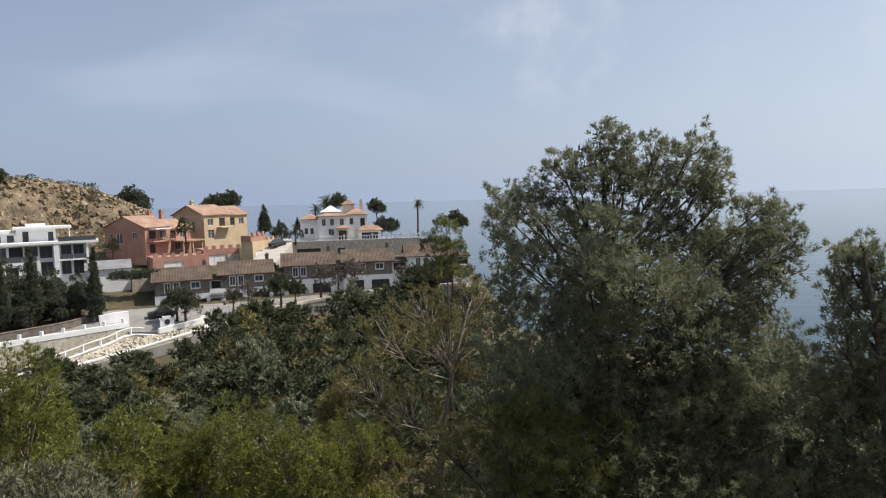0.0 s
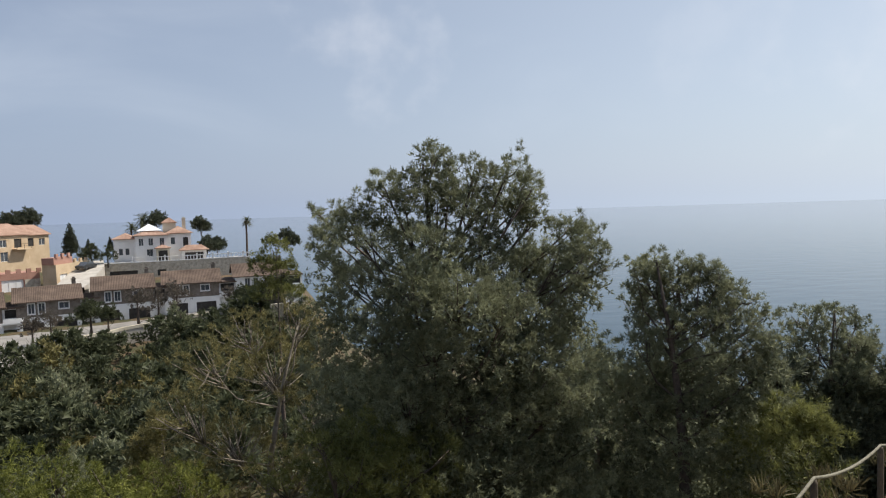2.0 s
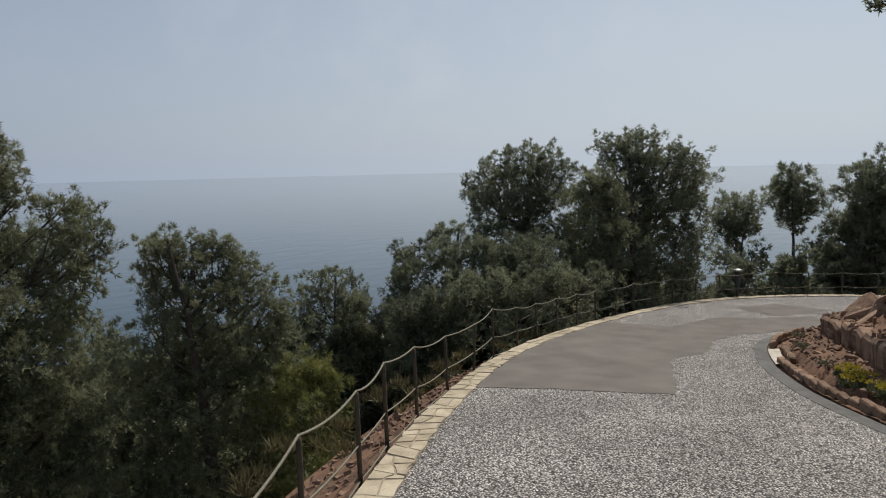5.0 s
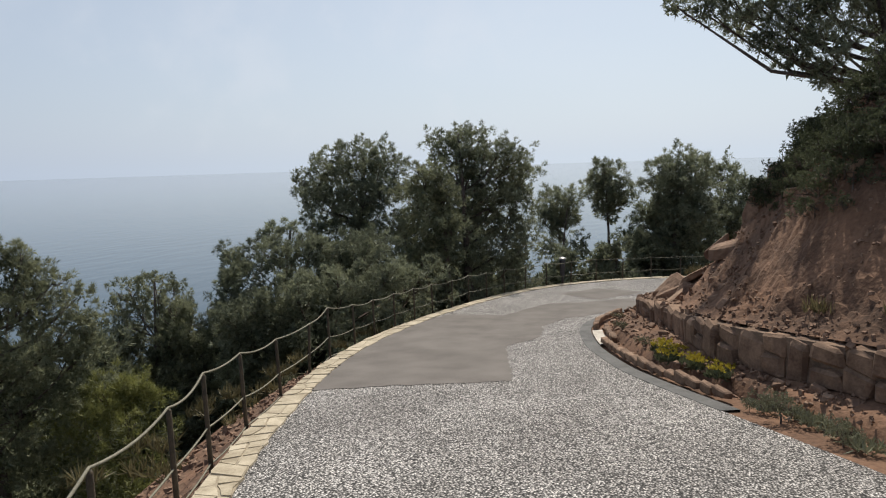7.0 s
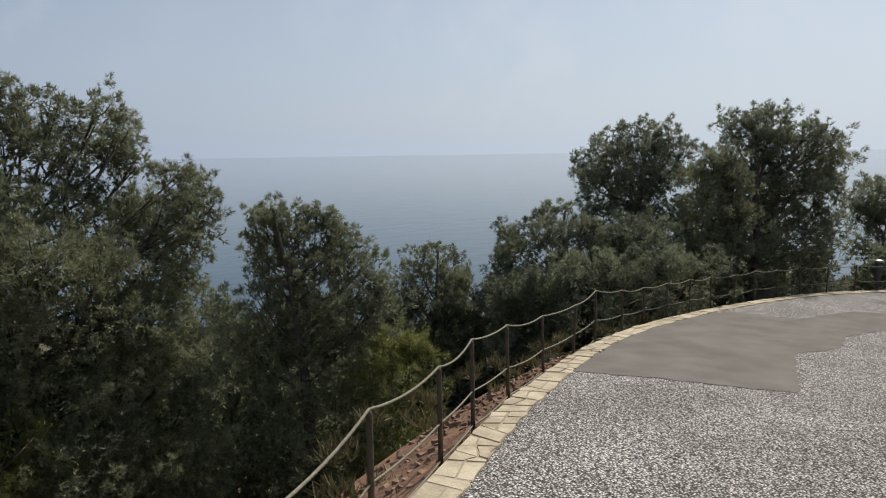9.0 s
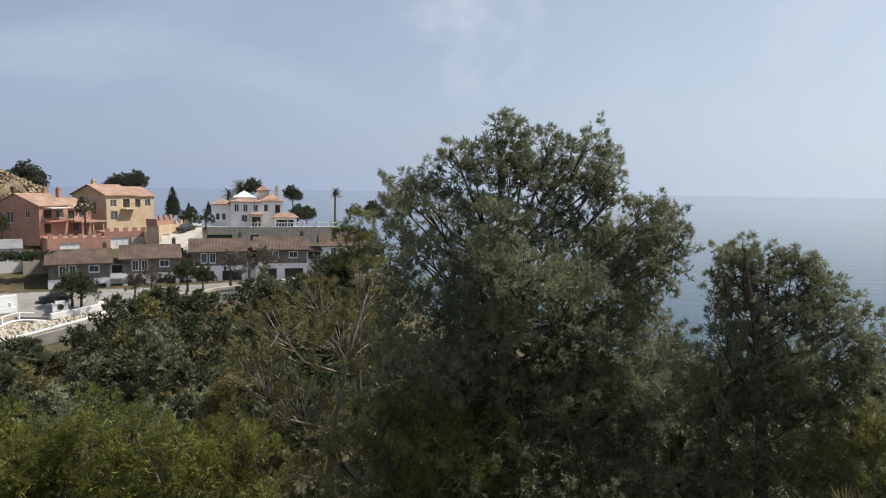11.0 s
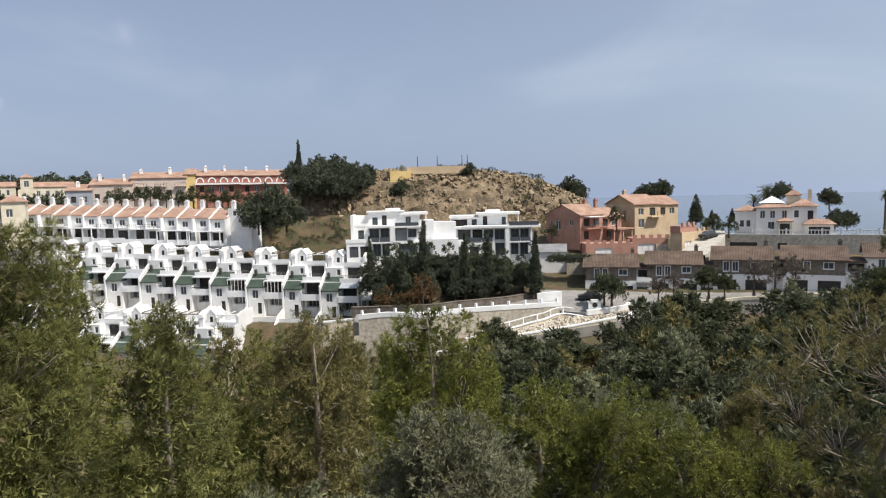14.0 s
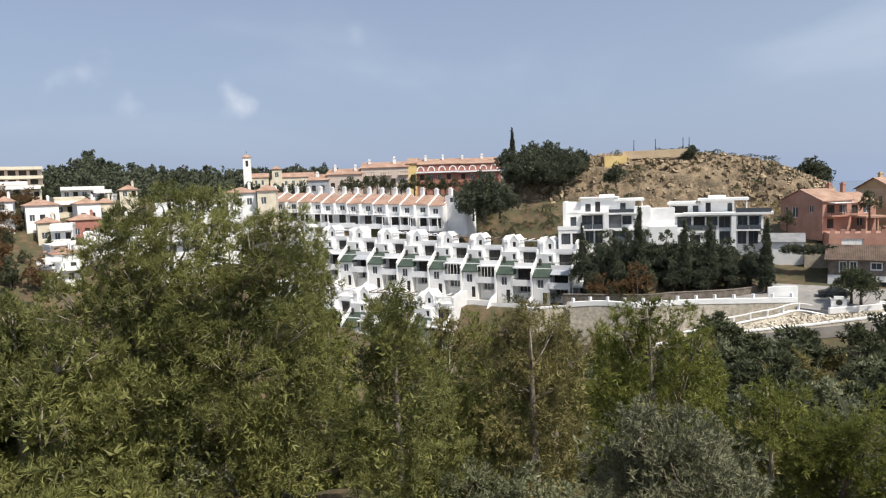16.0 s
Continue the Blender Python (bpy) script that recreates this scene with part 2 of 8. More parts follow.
M_REDWALL = material("red_render", (0.3, 0.12, 0.095), (0.42, 0.2, 0.16), 0.6, 0.85, 0.15, 7)
M_STONE_FACE = material("grey_brown_stone_cladding", (0.12, 0.1, 0.085), (0.26, 0.22, 0.185), 1.6, 0.9, 0.6, 5)
M_GREYCLAD = material("grey_cladding", (0.16, 0.16, 0.165), (0.28, 0.28, 0.285), 0.8, 0.6, 0.2, 8)
M_RUBBLE = material("rubble_wall", (0.34, 0.3, 0.24), (0.66, 0.6, 0.5), 1.9, 0.92, 0.9, 6)
M_TILE = tile_material("clay_tiles", (0.27, 0.165, 0.12), (0.47, 0.315, 0.24))
M_TILE_BROWN = tile_material("brown_tiles", (0.072, 0.05, 0.039), (0.16, 0.115, 0.088))
M_TILE_GREEN = tile_material("green_tiles", (0.035, 0.055, 0.042), (0.075, 0.1, 0.08))
M_GLASS = glass_material("window_glass", (0.085, 0.097, 0.112))
M_FRAME = material("window_frame_white", (0.6, 0.6, 0.58), (0.75, 0.75, 0.73), 3, 0.5, 0.0)
M_DARKFRAME = material("dark_frame", (0.03, 0.03, 0.032), (0.06, 0.06, 0.062), 3, 0.5, 0.0)
# near-black fill with the shade inside doorways and loggias put into its colour
M_SHADEIN = material("shade_dark_opening", (0.035, 0.032, 0.03), (0.07, 0.065, 0.06), 2, 0.9, 0.0)
M_AWNING = material("awning_cloth", (0.3, 0.32, 0.36), (0.42, 0.44, 0.47), 2, 0.9, 0.1)
M_STREET = material("worn_street", (0.2, 0.19, 0.18), (0.33, 0.315, 0.295), 0.6, 0.9, 0.3, 8)
M_HUT = material("bright_ochre_render", (0.6, 0.44, 0.18), (0.72, 0.56, 0.27), 0.6, 0.85, 0.15, 7)
M_CONCRETE = material("pale_concrete", (0.38, 0.35, 0.31), (0.55, 0.52, 0.47), 0.9, 0.9, 0.3, 8)
M_METAL = material("grey_metal", (0.2, 0.2, 0.2), (0.32, 0.32, 0.32), 5, 0.5, 0.1, metal=0.6)
M_HILL = material("dry_hillside", (0.07, 0.055, 0.037), (0.29, 0.22, 0.145), 0.3, 0.95, 1.0, 2.2)
M_CAR = material("grey_car_paint", (0.05, 0.055, 0.06), (0.08, 0.085, 0.09), 2, 0.3, 0.0, metal=0.4)


def ground_material():
    """Scrubby hillside: red-brown soil, dry grass and low green growth in patches."""
    m = material("hillside_soil", (0.07, 0.055, 0.034), (0.17, 0.115, 0.07), 0.35, 0.95, 1.0, 4)
    n, l = m.node_tree.nodes, m.node_tree.links
    b = n["Principled BSDF"]
    src = b.inputs["Base Color"].links[0].from_socket
    g = n.new("ShaderNodeNewGeometry")
    t = n.new("ShaderNodeTexNoise")
    t.inputs["Scale"].default_value, t.inputs["Detail"].default_value = 0.55, 8.0
    l.new(g.outputs["Position"], t.inputs["Vector"])
    r = n.new("ShaderNodeMapRange")
    r.inputs[1].default_value, r.inputs[2].default_value = 0.42, 0.6
    l.new(t.outputs[0], r.inputs[0])
    c = n.new("ShaderNodeMix")
    c.data_type = "RGBA"
    l.new(r.outputs[0], c.inputs["Factor"])
    l.new(src, c.inputs["A"])
    c.inputs["B"].default_value = (0.075, 0.075, 0.038, 1)
    l.new(c.outputs["Result"], b.inputs["Base Color"])
    return m


def sea_material():
    m = bpy.data.materials.new("sea_water")
    m.use_nodes = True
    n, l = m.node_tree.nodes, m.node_tree.links
    b = n["Principled BSDF"]
    b.inputs["Base Color"].default_value = (0.055, 0.11, 0.14, 1)
    b.inputs["Roughness"].default_value, b.inputs["IOR"].default_value = 0.06, 1.33
    b.inputs["Specular IOR Level"].default_value = 0.4
    g = n.new("ShaderNodeNewGeometry")
    mp = n.new("ShaderNodeMapping")
    mp.inputs["Scale"].default_value = (0.05, 0.11, 1)
    mp.inputs["Rotation"].default_value = (0, 0, 0.6)
    l.new(g.outputs["Position"], mp.inputs["Vector"])
    t = n.new("ShaderNodeTexNoise")
    t.inputs["Scale"].default_value, t.inputs["Detail"].default_value = 1.0, 6.0
    l.new(mp.outputs[0], t.inputs["Vector"])
    u = n.new("ShaderNodeBump")
    u.inputs["Strength"].default_value, u.inputs["Distance"].default_value = 0.2, 1.0
    l.new(t.outputs[0], u.inputs["Height"])
    l.new(u.outputs[0], b.inputs["Normal"])
    w = n.new("ShaderNodeTexNoise")
    w.inputs["Scale"].default_value, w.inputs["Detail"].default_value = 0.004, 4.0
    l.new(g.outputs["Position"], w.inputs["Vector"])
    c = n.new("ShaderNodeMix")
    c.data_type = "RGBA"
    c.inputs["A"].default_value, c.inputs["B"].default_value = (0.014, 0.038, 0.058, 1), (0.024, 0.055, 0.08, 1)
    l.new(w.outputs[0], c.inputs["Factor"])
    l.new(c.outputs["Result"], b.inputs["Base Color"])
    return m


M_GROUND, M_SEA = ground_material(), sea_material()


# ---- building helpers ----
def empty(name, x, y, z, yaw=0.0):
    ob = new(name)
    ob.matrix_world = pose(x, y, z, 0, 0, yaw)
    return ob


def put(name, me, parent=None, label="", at=None):
    ob = new(name, me)
    if parent is not None:
        ob.parent = parent
    if at is not None:
        ob.matrix_basis = at
    if label:
        ob["label"] = label
    return ob


def part(name, bm, mat, parent=None, label="", smooth=False):
    """Links a bmesh as one mesh object under a thing or a part."""
    me = bpy.data.meshes.new(name)
    bm.to_mesh(me)
    bm.free()
    me.materials.append(mat)
    if smooth:
        me.polygons.foreach_set("use_smooth", [True] * len(me.polygons))
    return put(name, me, parent, label)


def raw(name, verts, faces, mat, parent=None, label="", smooth=False):
    me = bpy.data.meshes.new(name)
    me.from_pydata([tuple(v) for v in verts], [], [tuple(f) for f in faces])
    me.materials.append(mat)
    if smooth:
        me.polygons.foreach_set("use_smooth", [True] * len(me.polygons))
    return put(name, me, parent, label)


def box(bm, x0, x1, y0, y1, z0, z1):
    v = [bm.verts.new(p) for p in ((x0, y0, z0), (x1, y0, z0), (x1, y1, z0), (x0, y1, z0),
                                   (x0, y0, z1), (x1, y0, z1), (x1, y1, z1), (x0, y1, z1))]
    for f in ((0, 3, 2, 1), (4, 5, 6, 7), (0, 1, 5, 4), (1, 2, 6, 5), (2, 3, 7, 6), (3, 0, 4, 7)):
        bm.faces.new([v[i] for i in f])
    return v


def box_part(name, dims, mat, parent, label=""):
    bm = bmesh.new()
    box(bm, *dims)
    return part(name, bm, mat, parent, label)


def tube(bm, path, radii, sides=6):
    """A tapered tube along a path of points."""
    path = [Vector(p) for p in path]
    rings = []
    for i, p in enumerate(path):
        d = (path[min(i + 1, len(path) - 1)] - path[max(i - 1, 0)]).normalized()
        s = d.orthogonal().normalized()
        t = d.cross(s)
        rings.append([bm.verts.new(p + (s * math.cos(a) + t * math.sin(a)) * radii[i])
                      for a in (2 * math.pi * k / sides for k in range(sides))])
    for a, b in zip(rings, rings[1:]):
        for k in range(sides):
            bm.faces.new((a[k], a[(k + 1) % sides], b[(k + 1) % sides], b[k]))
    bm.faces.new(rings[-1])
    bm.faces.new(list(reversed(rings[0])))


def catmull(points, n=12):
    p = np.array(points, float)
    q = np.vstack([2 * p[0] - p[1], p, 2 * p[-1] - p[-2]])
    out = []
    for i in range(1, len(q) - 2):
        a, b, c, d = q[i - 1:i + 3]
        for k in range(n):
            t = k / n
            out.append(0.5 * (2 * b + (c - a) * t + (2 * a - 5 * b + 4 * c - d) * t * t + (3 * b - a - 3 * c + d) * t ** 3))
    out.append(p[-1])
    return np.array(out)


def arc(curve):
    return np.concatenate([[0], np.cumsum(np.linalg.norm(np.diff(curve, axis=0), axis=1))])


def along(curve, s):
    a = arc(curve)
    return np.array([np.interp(s, a, curve[:, k]) for k in range(curve.shape[1])]).T


def sideways(curve, d):
    t = np.gradient(curve, axis=0)
    t /= np.linalg.norm(t, axis=1)[:, None]
    return curve + np.stack([-t[:, 1], t[:, 0]], 1) * d


# ---- terrain, road ----
OUTER = catmull([(-10, -4), (-4, -.9), (0, 1.35), (3.6, 3.35), (5.7, 4.5), (7.8, 5.45), (9.8, 6.2), (12, 6.75), (14.5, 7.0),
                 (17.6, 6.95), (20.9, 6.4), (23.3, 5.2), (25.3, 3.2), (26.6, 0.5), (27.2, -3), (27.3, -8)])
INNER = catmull([(-7, -10), (-1, -6.8), (4, -3.2), (6.9, -1.0), (8.5, .2), (10.2, 1.42), (11.4, 2.05), (12.9, 2.65), (15, 3.12),
                 (17, 2.95), (18.5, 2.35), (20.3, 0.9), (21.6, -1.5), (22.3, -4), (22.5, -8)])


def road_z(x, y):
    d = np.minimum(np.hypot(x, y), 34)
    return -1.55 - 0.175 * d + 0.0025 * d * d


AZ = [-180, -110, -80, -55, -25, -8, 0, 25, 40, 60, 85, 130, 180]
DIST = [0, 8, 20, 45, 90, 125, 150, 200, 320]
BEHIND = [-1.55, -1.0, 1, 4, 10, 14, 16, 18, 20]
HEIGHTS = np.array([
    BEHIND,
    [-1.55, -2.4, -2, 0, 2, 2, 0, -6, -50],
    [-1.55, -3.2, -4.6, -9, -23, -33, -41, -52, -70],
    [-1.55, -4.6, -9, -16, -29, -38, -45, -55, -70],
    [-1.55, -5.8, -10, -18, -29, -35, -40, -48, -70],
    [-1.55, -5.8, -11, -19.5, -28, -30, -33, -42, -70],
    [-1.55, -5.8, -11, -20, -24.5, -16.2, -12.5, -34, -70],
    [-1.55, -5.5, -11, -22, -23.5, -16.5, -9.5, -10, -50],
    [-1.55, -5, -10, -22, -28, -14, -8, 4, -25],
    [-1.55, -4.5, -9, -20, -30, -16, -6.5, 0.5, 2],
    [-1.55, -4, -7.5, -17, -29, -32, -30, -22, 8],
    [-1.55, -2.5, -2, -3, -6, -10, -8, 0, 10],
    BEHIND], float)


def smooth01(t):
    t = np.clip(t, 0, 1)
    return t * t * (3 - 2 * t)


def ground_z(x, y):
    """Height of the bare hillside."""
    x, y = np.asarray(x, float), np.asarray(y, float)
    az, d = np.degrees(np.arctan2(-x, y)), np.hypot(x, y)
    i = np.clip(np.searchsorted(AZ, az, side="right") - 1, 0, len(AZ) - 2)
    j = np.clip(np.searchsorted(DIST, d, side="right") - 1, 0, len(DIST) - 2)
    a = np.array(AZ, float)
    r = np.array(DIST, float)
    u = smooth01((az - a[i]) / (a[i + 1] - a[i]))
    v = np.clip((d - r[j]) / (r[j + 1] - r[j]), 0, 1)
    h = HEIGHTS
    return (h[i, j] * (1 - u) + h[i + 1, j] * u) * (1 - v) + (h[i, j + 1] * (1 - u) + h[i + 1, j + 1] * u) * v


MID = np.array([(along(OUTER, s * arc(OUTER)[-1]) + along(INNER, s * arc(INNER)[-1])) / 2 for s in np.linspace(0, 1, 60)])


def terrace_cut(x, y, z):
    """Levels the hillside into terraces under the rows of white houses."""
    c, s = math.cos(radians(27)), math.sin(radians(27))
    u, v = (x + 87.4) * c + (y - 90.2) * s, -(x + 87.4) * s + (y - 90.2) * c
    row = np.interp(v, [-26, -24, -10, -8, 7.5, 9.5, 24, 40], [-30.5, -30, -29, -22.4, -21.6, -8.6, -7.2, 6])
    bank = np.interp(v, [-26, -24, -10, -8, 7.5, 14, 24, 40], [-30.5, -30, -29, -22.4, -21.6, -17, -10, 6])
    k = smooth01((u + 32) / 6)
    cap = row * (1 - k) + bank * k
    m = smooth01((u + 86) / 10) * smooth01((13 - u) / 6) * smooth01((v + 30) / 4) * smooth01((40 - v) / 6)
    return z + (np.minimum(z, cap) - z) * m


def town_hill(x, y, z):
    """The slope that carries the far town."""
    az, d = np.degrees(np.arctan2(-x, y)), np.hypot(x, y)
    slope = np.interp(d, [140, 160, 168, 172, 180, 192, 203, 212, 224, 232, 260], [-30, -22, -18.4, -16.4, -13.2, -10.2, -6.2, -4.2, -.2, 1.6, 3])
    m = smooth01((az - 74.5) / 2.5) * smooth01((94 - az) / 4) * smooth01((d - 140) / 20) * smooth01((300 - d) / 40)
    return z + np.maximum(slope - z, 0) * m


def terrain_z(x, y):
    """The hillside with the road's bed cut into it, and small unevenness."""
    x, y = np.asarray(x, float), np.asarray(y, float)
    z = terrace_cut(x, y, town_hill(x, y, ground_z(x, y)))
    d = np.min(np.hypot(x[..., None] - MID[:, 0], y[..., None] - MID[:, 1]), axis=-1)
    w = smooth01((d - 2.7) / 2.6)
    z = (road_z(x, y) - 0.22) * (1 - w) + np.minimum(z, road_z(x, y) + 60 * w) * w
    far = smooth01((d - 3.5) / 6)
    return z + far * (0.25 * np.sin(x * 0.9 + 1.3 * np.sin(y * 0.5)) * np.cos(y * 0.8 + 0.5) + 0.12 * np.sin(x * 2.3) * np.sin(y * 2.1))


def grid_mesh(name, xs, ys, zs, mat, parent=None, smooth=True):
    n, m = xs.shape
    verts = np.stack([xs, ys, zs], -1).reshape(-1, 3)
    faces = [(i * m + j, i * m + j + 1, (i + 1) * m + j + 1, (i + 1) * m + j) for i in range(n - 1) for j in range(m - 1)]
    return raw(name, verts, faces, mat, parent, smooth=smooth)


angles = np.radians(np.linspace(0, 360, 361))
radii = np.concatenate([np.linspace(0.02, 40, 110), np.geomspace(40.6, 340, 90), [400, 600, 1200]])
ga, gr = np.meshgrid(angles, radii, indexing="ij")
gx, gy = -np.sin(ga) * gr, np.cos(ga) * gr
ground = grid_mesh("ground", gx, gy, terrain_z(gx, gy), M_GROUND)
tagged(ground, "dry red-brown hillside with low green scrub", "ground", kind="structure")

sea = raw("water", [(-5200, -5200, -45), (5200, -5200, -45), (5200, 5200, -45), (-5200, 5200, -45)], [(0, 1, 2, 3)], M_SEA)
tagged(sea, "calm hazy blue-grey sea reaching the horizon", "sea", kind="structure")

# road surface between the two edges
ns, nw = 150, 14
so, si = along(OUTER, np.linspace(0, 1, ns) * arc(OUTER)[-1]), along(INNER, np.linspace(0, 1, ns) * arc(INNER)[-1])
wv = np.linspace(0, 1, nw)
rx = so[:, None, 0] * (1 - wv) + si[:, None, 0] * wv
ry = so[:, None, 1] * (1 - wv) + si[:, None, 1] * wv
road = grid_mesh("road", rx, ry, road_z(rx, ry), M_CHIP)
tagged(road, "pale grey chip-sealed road curving downhill along the fence", "road", kind="structure")


def flat_patch(name, outline, lift, mat, parent, label):
    """A thin layer laid on the road, with ragged edges."""
    rng = random.Random(len(outline))
    pts = []
    for (x0, y0), (x1, y1) in zip(outline, outline[1:] + outline[:1]):
        n = max(2, int(math.hypot(x1 - x0, y1 - y0) / 0.12))
        for k in range(n):
            t = k / n
            pts.append((x0 + (x1 - x0) * t + rng.uniform(-.035, .035), y0 + (y1 - y0) * t + rng.uniform(-.035, .035)))
    bm = bmesh.new()
    f = bm.faces.new([bm.verts.new((x, y, float(road_z(x, y)) + lift)) for x, y in pts])
    bmesh.ops.triangulate(bm, faces=[f])
    bmesh.ops.subdivide_edges(bm, edges=[e for e in bm.edges if e.calc_length() > 0.8], cuts=3)
    for v in bm.verts:
        v.co.z = float(road_z(v.co.x, v.co.y)) + lift
    return part(name, bm, mat, parent, label)


flat_patch("asphalt_patch", [(8.0, 5.38), (8.46, 4.51), (8.77, 3.83), (9.22, 2.9), (12.12, 3.92), (12.64, 3.76), (13.27, 3.59), (14.7, 3.93), (16.08, 3.73), (16.4, 3.4), (17.16, 3.15), (18.64, 2.3), (20.26, 2.85), (19.01, 4.05), (18.55, 4.84), (17.29, 5.11), (16.09, 5.27), (16.02, 6.7), (14.48, 6.86), (12.2, 6.64), (9.95, 6.08)], 0.006, M_ASPHALT, road,
           "smooth dark grey asphalt repair")
flat_patch("asphalt_patch", [(20.71, 5.07), (22.26, 4.13), (21.87, 2.65), (19.66, 3.63)], 0.006, M_ASPHALT, road, "smooth dark grey asphalt repair")

# gutter strip, white channel and low edging on the inner side
def strip(name, curve, d0, d1, z0, z1, mat, parent=None, label="", thick=0.0, s0=None, s1=None, steps=120):
    a = arc(curve)[-1]
    s = np.linspace(0 if s0 is None else s0, a if s1 is None else s1, steps)
    p0, p1 = along(sideways(curve, d0), s), along(sideways(curve, d1), s)
    h0, h1 = road_z(p0[:, 0], p0[:, 1]) + z0, road_z(p1[:, 0], p1[:, 1]) + z1
    v, f = [], []
    for k in range(steps):
        v += [(*p0[k], h0[k]), (*p1[k], h1[k]), (*p1[k], h1[k] - thick), (*p0[k], h0[k] - thick)]
    for k in range(steps - 1):
        i, j = 4 * k, 4 * k + 4
        f.append((i, j, j + 1, i + 1))
        if thick:
            f += [(i + 1, j + 1, j + 2, i + 2), (i + 3, j + 3, j, i)]
    return raw(name, v, f, mat, parent, label)


gutter = strip("gutter", INNER, 0.03, -0.2, 0.006, 0.016, M_GUTTER, thick=0.3, s0=18.7)
tagged(gutter, "dark concrete gutter strip along the road's inner edge", "gutter", kind="structure")
gutter_soil = strip("gutter_verge", INNER, 0.0, -0.66, -0.02, 0.0, M_RED, thick=0.2)
tagged(gutter_soil, "red soil strip beside the gutter", "verge", kind="structure")
channel = strip("channel", INNER, -0.22, -0.42, 0.03, 0.04, M_WHITESTONE, thick=0.2, s0=23.3, s1=25.0)
tagged(channel, "white-washed drainage channel beside the dark gutter", "channel", kind="structure")
kerb = strip("kerb", OUTER, 0.11, -0.2, 0.012, 0.012, M_MORTAR, thick=0.5)
tagged(kerb, "pale crazy-paved stone kerb along the road edge", "kerb", kind="structure")

verge = strip("verge", OUTER, 0.1, 1.5, -0.03, -0.75, M_RED, thick=0.0)
tagged(verge, "strip of bare red soil falling away outside the kerb", "verge", kind="structure")


# ---- rope fence ----
FENCE = sideways(OUTER, 0.17)
POST_S = [0.9, 2.3, 3.7, 5.1, 6.5, 7.9, 9.3, 10.9, 12.4, 13.8, 14.94, 16.32, 17.32, 18.64, 20.22, 21.70, 22.96] + [24.41 + 1.1 * k for k in range(21)]
POST_H = {13.8: .52, 17.32: .83, 18.64: .81, 22.96: .87}
fence = empty("rope_fence", *along(FENCE, 0.9), float(road_z(*along(FENCE, 0.9))))
tagged(fence, "low fence of rusty posts with slack ropes along the kerb", "fence")
f0 = Vector(fence.location)
tops = []
for i, s in enumerate(POST_S):
    x, y = along(FENCE, s)
    z = float(road_z(x, y))
    rng = random.Random(i)
    lx, ly = rng.uniform(-.04, .04), rng.uniform(-.04, .04)
    hgt = POST_H.get(s, 0.735 + rng.uniform(-.02, .02))
    bm = bmesh.new()
    base, top = Vector((x, y, z - 0.45)), Vector((x + lx, y + ly, z + hgt))
    tube(bm, [base, base.lerp(top, .5), top - Vector((0, 0, .02)), top], [0.022, 0.021, 0.02, 0.014], 8)
    bmesh.ops.translate(bm, verts=bm.verts, vec=-f0)
    part("post", bm, M_POST, fence, smooth=True)
    tops.append((base, top))
for level, name in ((1.0, "rope"), (0.62, "rope"), (0.36, "rope")):
    bm = bmesh.new()
    pts = []
    for i, ((b0, t0), (b1, t1)) in enumerate(zip(tops, tops[1:])):
        for k in range(8):
            u = k / 8
            p = b0.lerp(t0, level).lerp(b1.lerp(t1, level), u)
            pts.append(p - f0 + Vector((0, 0, -0.24 * u * (1 - u) * (1.0 if level > .9 else .6) * (0.4 + 0.6 * random.Random(i * 7 + int(level * 100)).random()) + (0.012 if level > .9 else 0))))
    tube(bm, pts, [0.0095 if level > .9 else 0.008] * len(pts), 6)
    part(name, bm, M_ROPE, fence, smooth=True)


# ---- cut bank with a stone wall on the inner side ----
WALL_LINE = catmull([(1.0, -9.0), (5.5, -4.2), (8.3, -1.5), (10.1, .02), (11.4, .62), (12.8, 1.0), (14.4, 1.55), (15.8, 1.95), (16.8, 1.7), (18.2, 0.6), (19.6, -1.6), (20.2, -6)])
wa = arc(WALL_LINE)[-1]


def wall_h(x):
    """Height of the retaining wall: lower towards the spur."""
    return np.interp(x, [8, 11, 16], [0.54, 0.5, 0.3])


def bank_height(x):
    """Crest height of the bank along the wall: level by the bend, falling to the spur's tip."""
    return np.interp(x, [1, 8, 12.4, 13.5, 14.3, 14.9, 15.5, 16.5, 20], [1.6, 1.2, 0.75, 0.05, -0.9, -1.8, -2.5, -3.0, -3.4])


s_b = np.linspace(0, wa, 300)
edge = along(WALL_LINE, s_b)
tan = np.gradient(edge, axis=0)
tan /= np.linalg.norm(tan, axis=1)[:, None]
inward = np.stack([tan[:, 1], -tan[:, 0]], 1)
lift = road_z(edge[:, 0], edge[:, 1]) + 0.32
levels = np.concatenate([np.linspace(0, 3.0, 60), np.linspace(3.3, 12, 14)])
bx = edge[:, None, 0] + inward[:, None, 0] * levels
by = edge[:, None, 1] + inward[:, None, 1] * levels
crest = bank_height(edge[:, 0])
base_z = lift + wall_h(edge[:, 0])
t_up = np.clip(levels / 2.5, 0, 1)
up = (0.62 * t_up ** 1.25 + 0.38 * smooth01(t_up))[None, :]
fall = np.clip(levels - 3.0, 0, 20)[None, :] * 0.12
bz = base_z[:, None] + np.maximum(crest - base_z, 0.05)[:, None] * up + fall * (crest > 0)[:, None] - fall * 2.2 * (crest <= 0)[:, None]
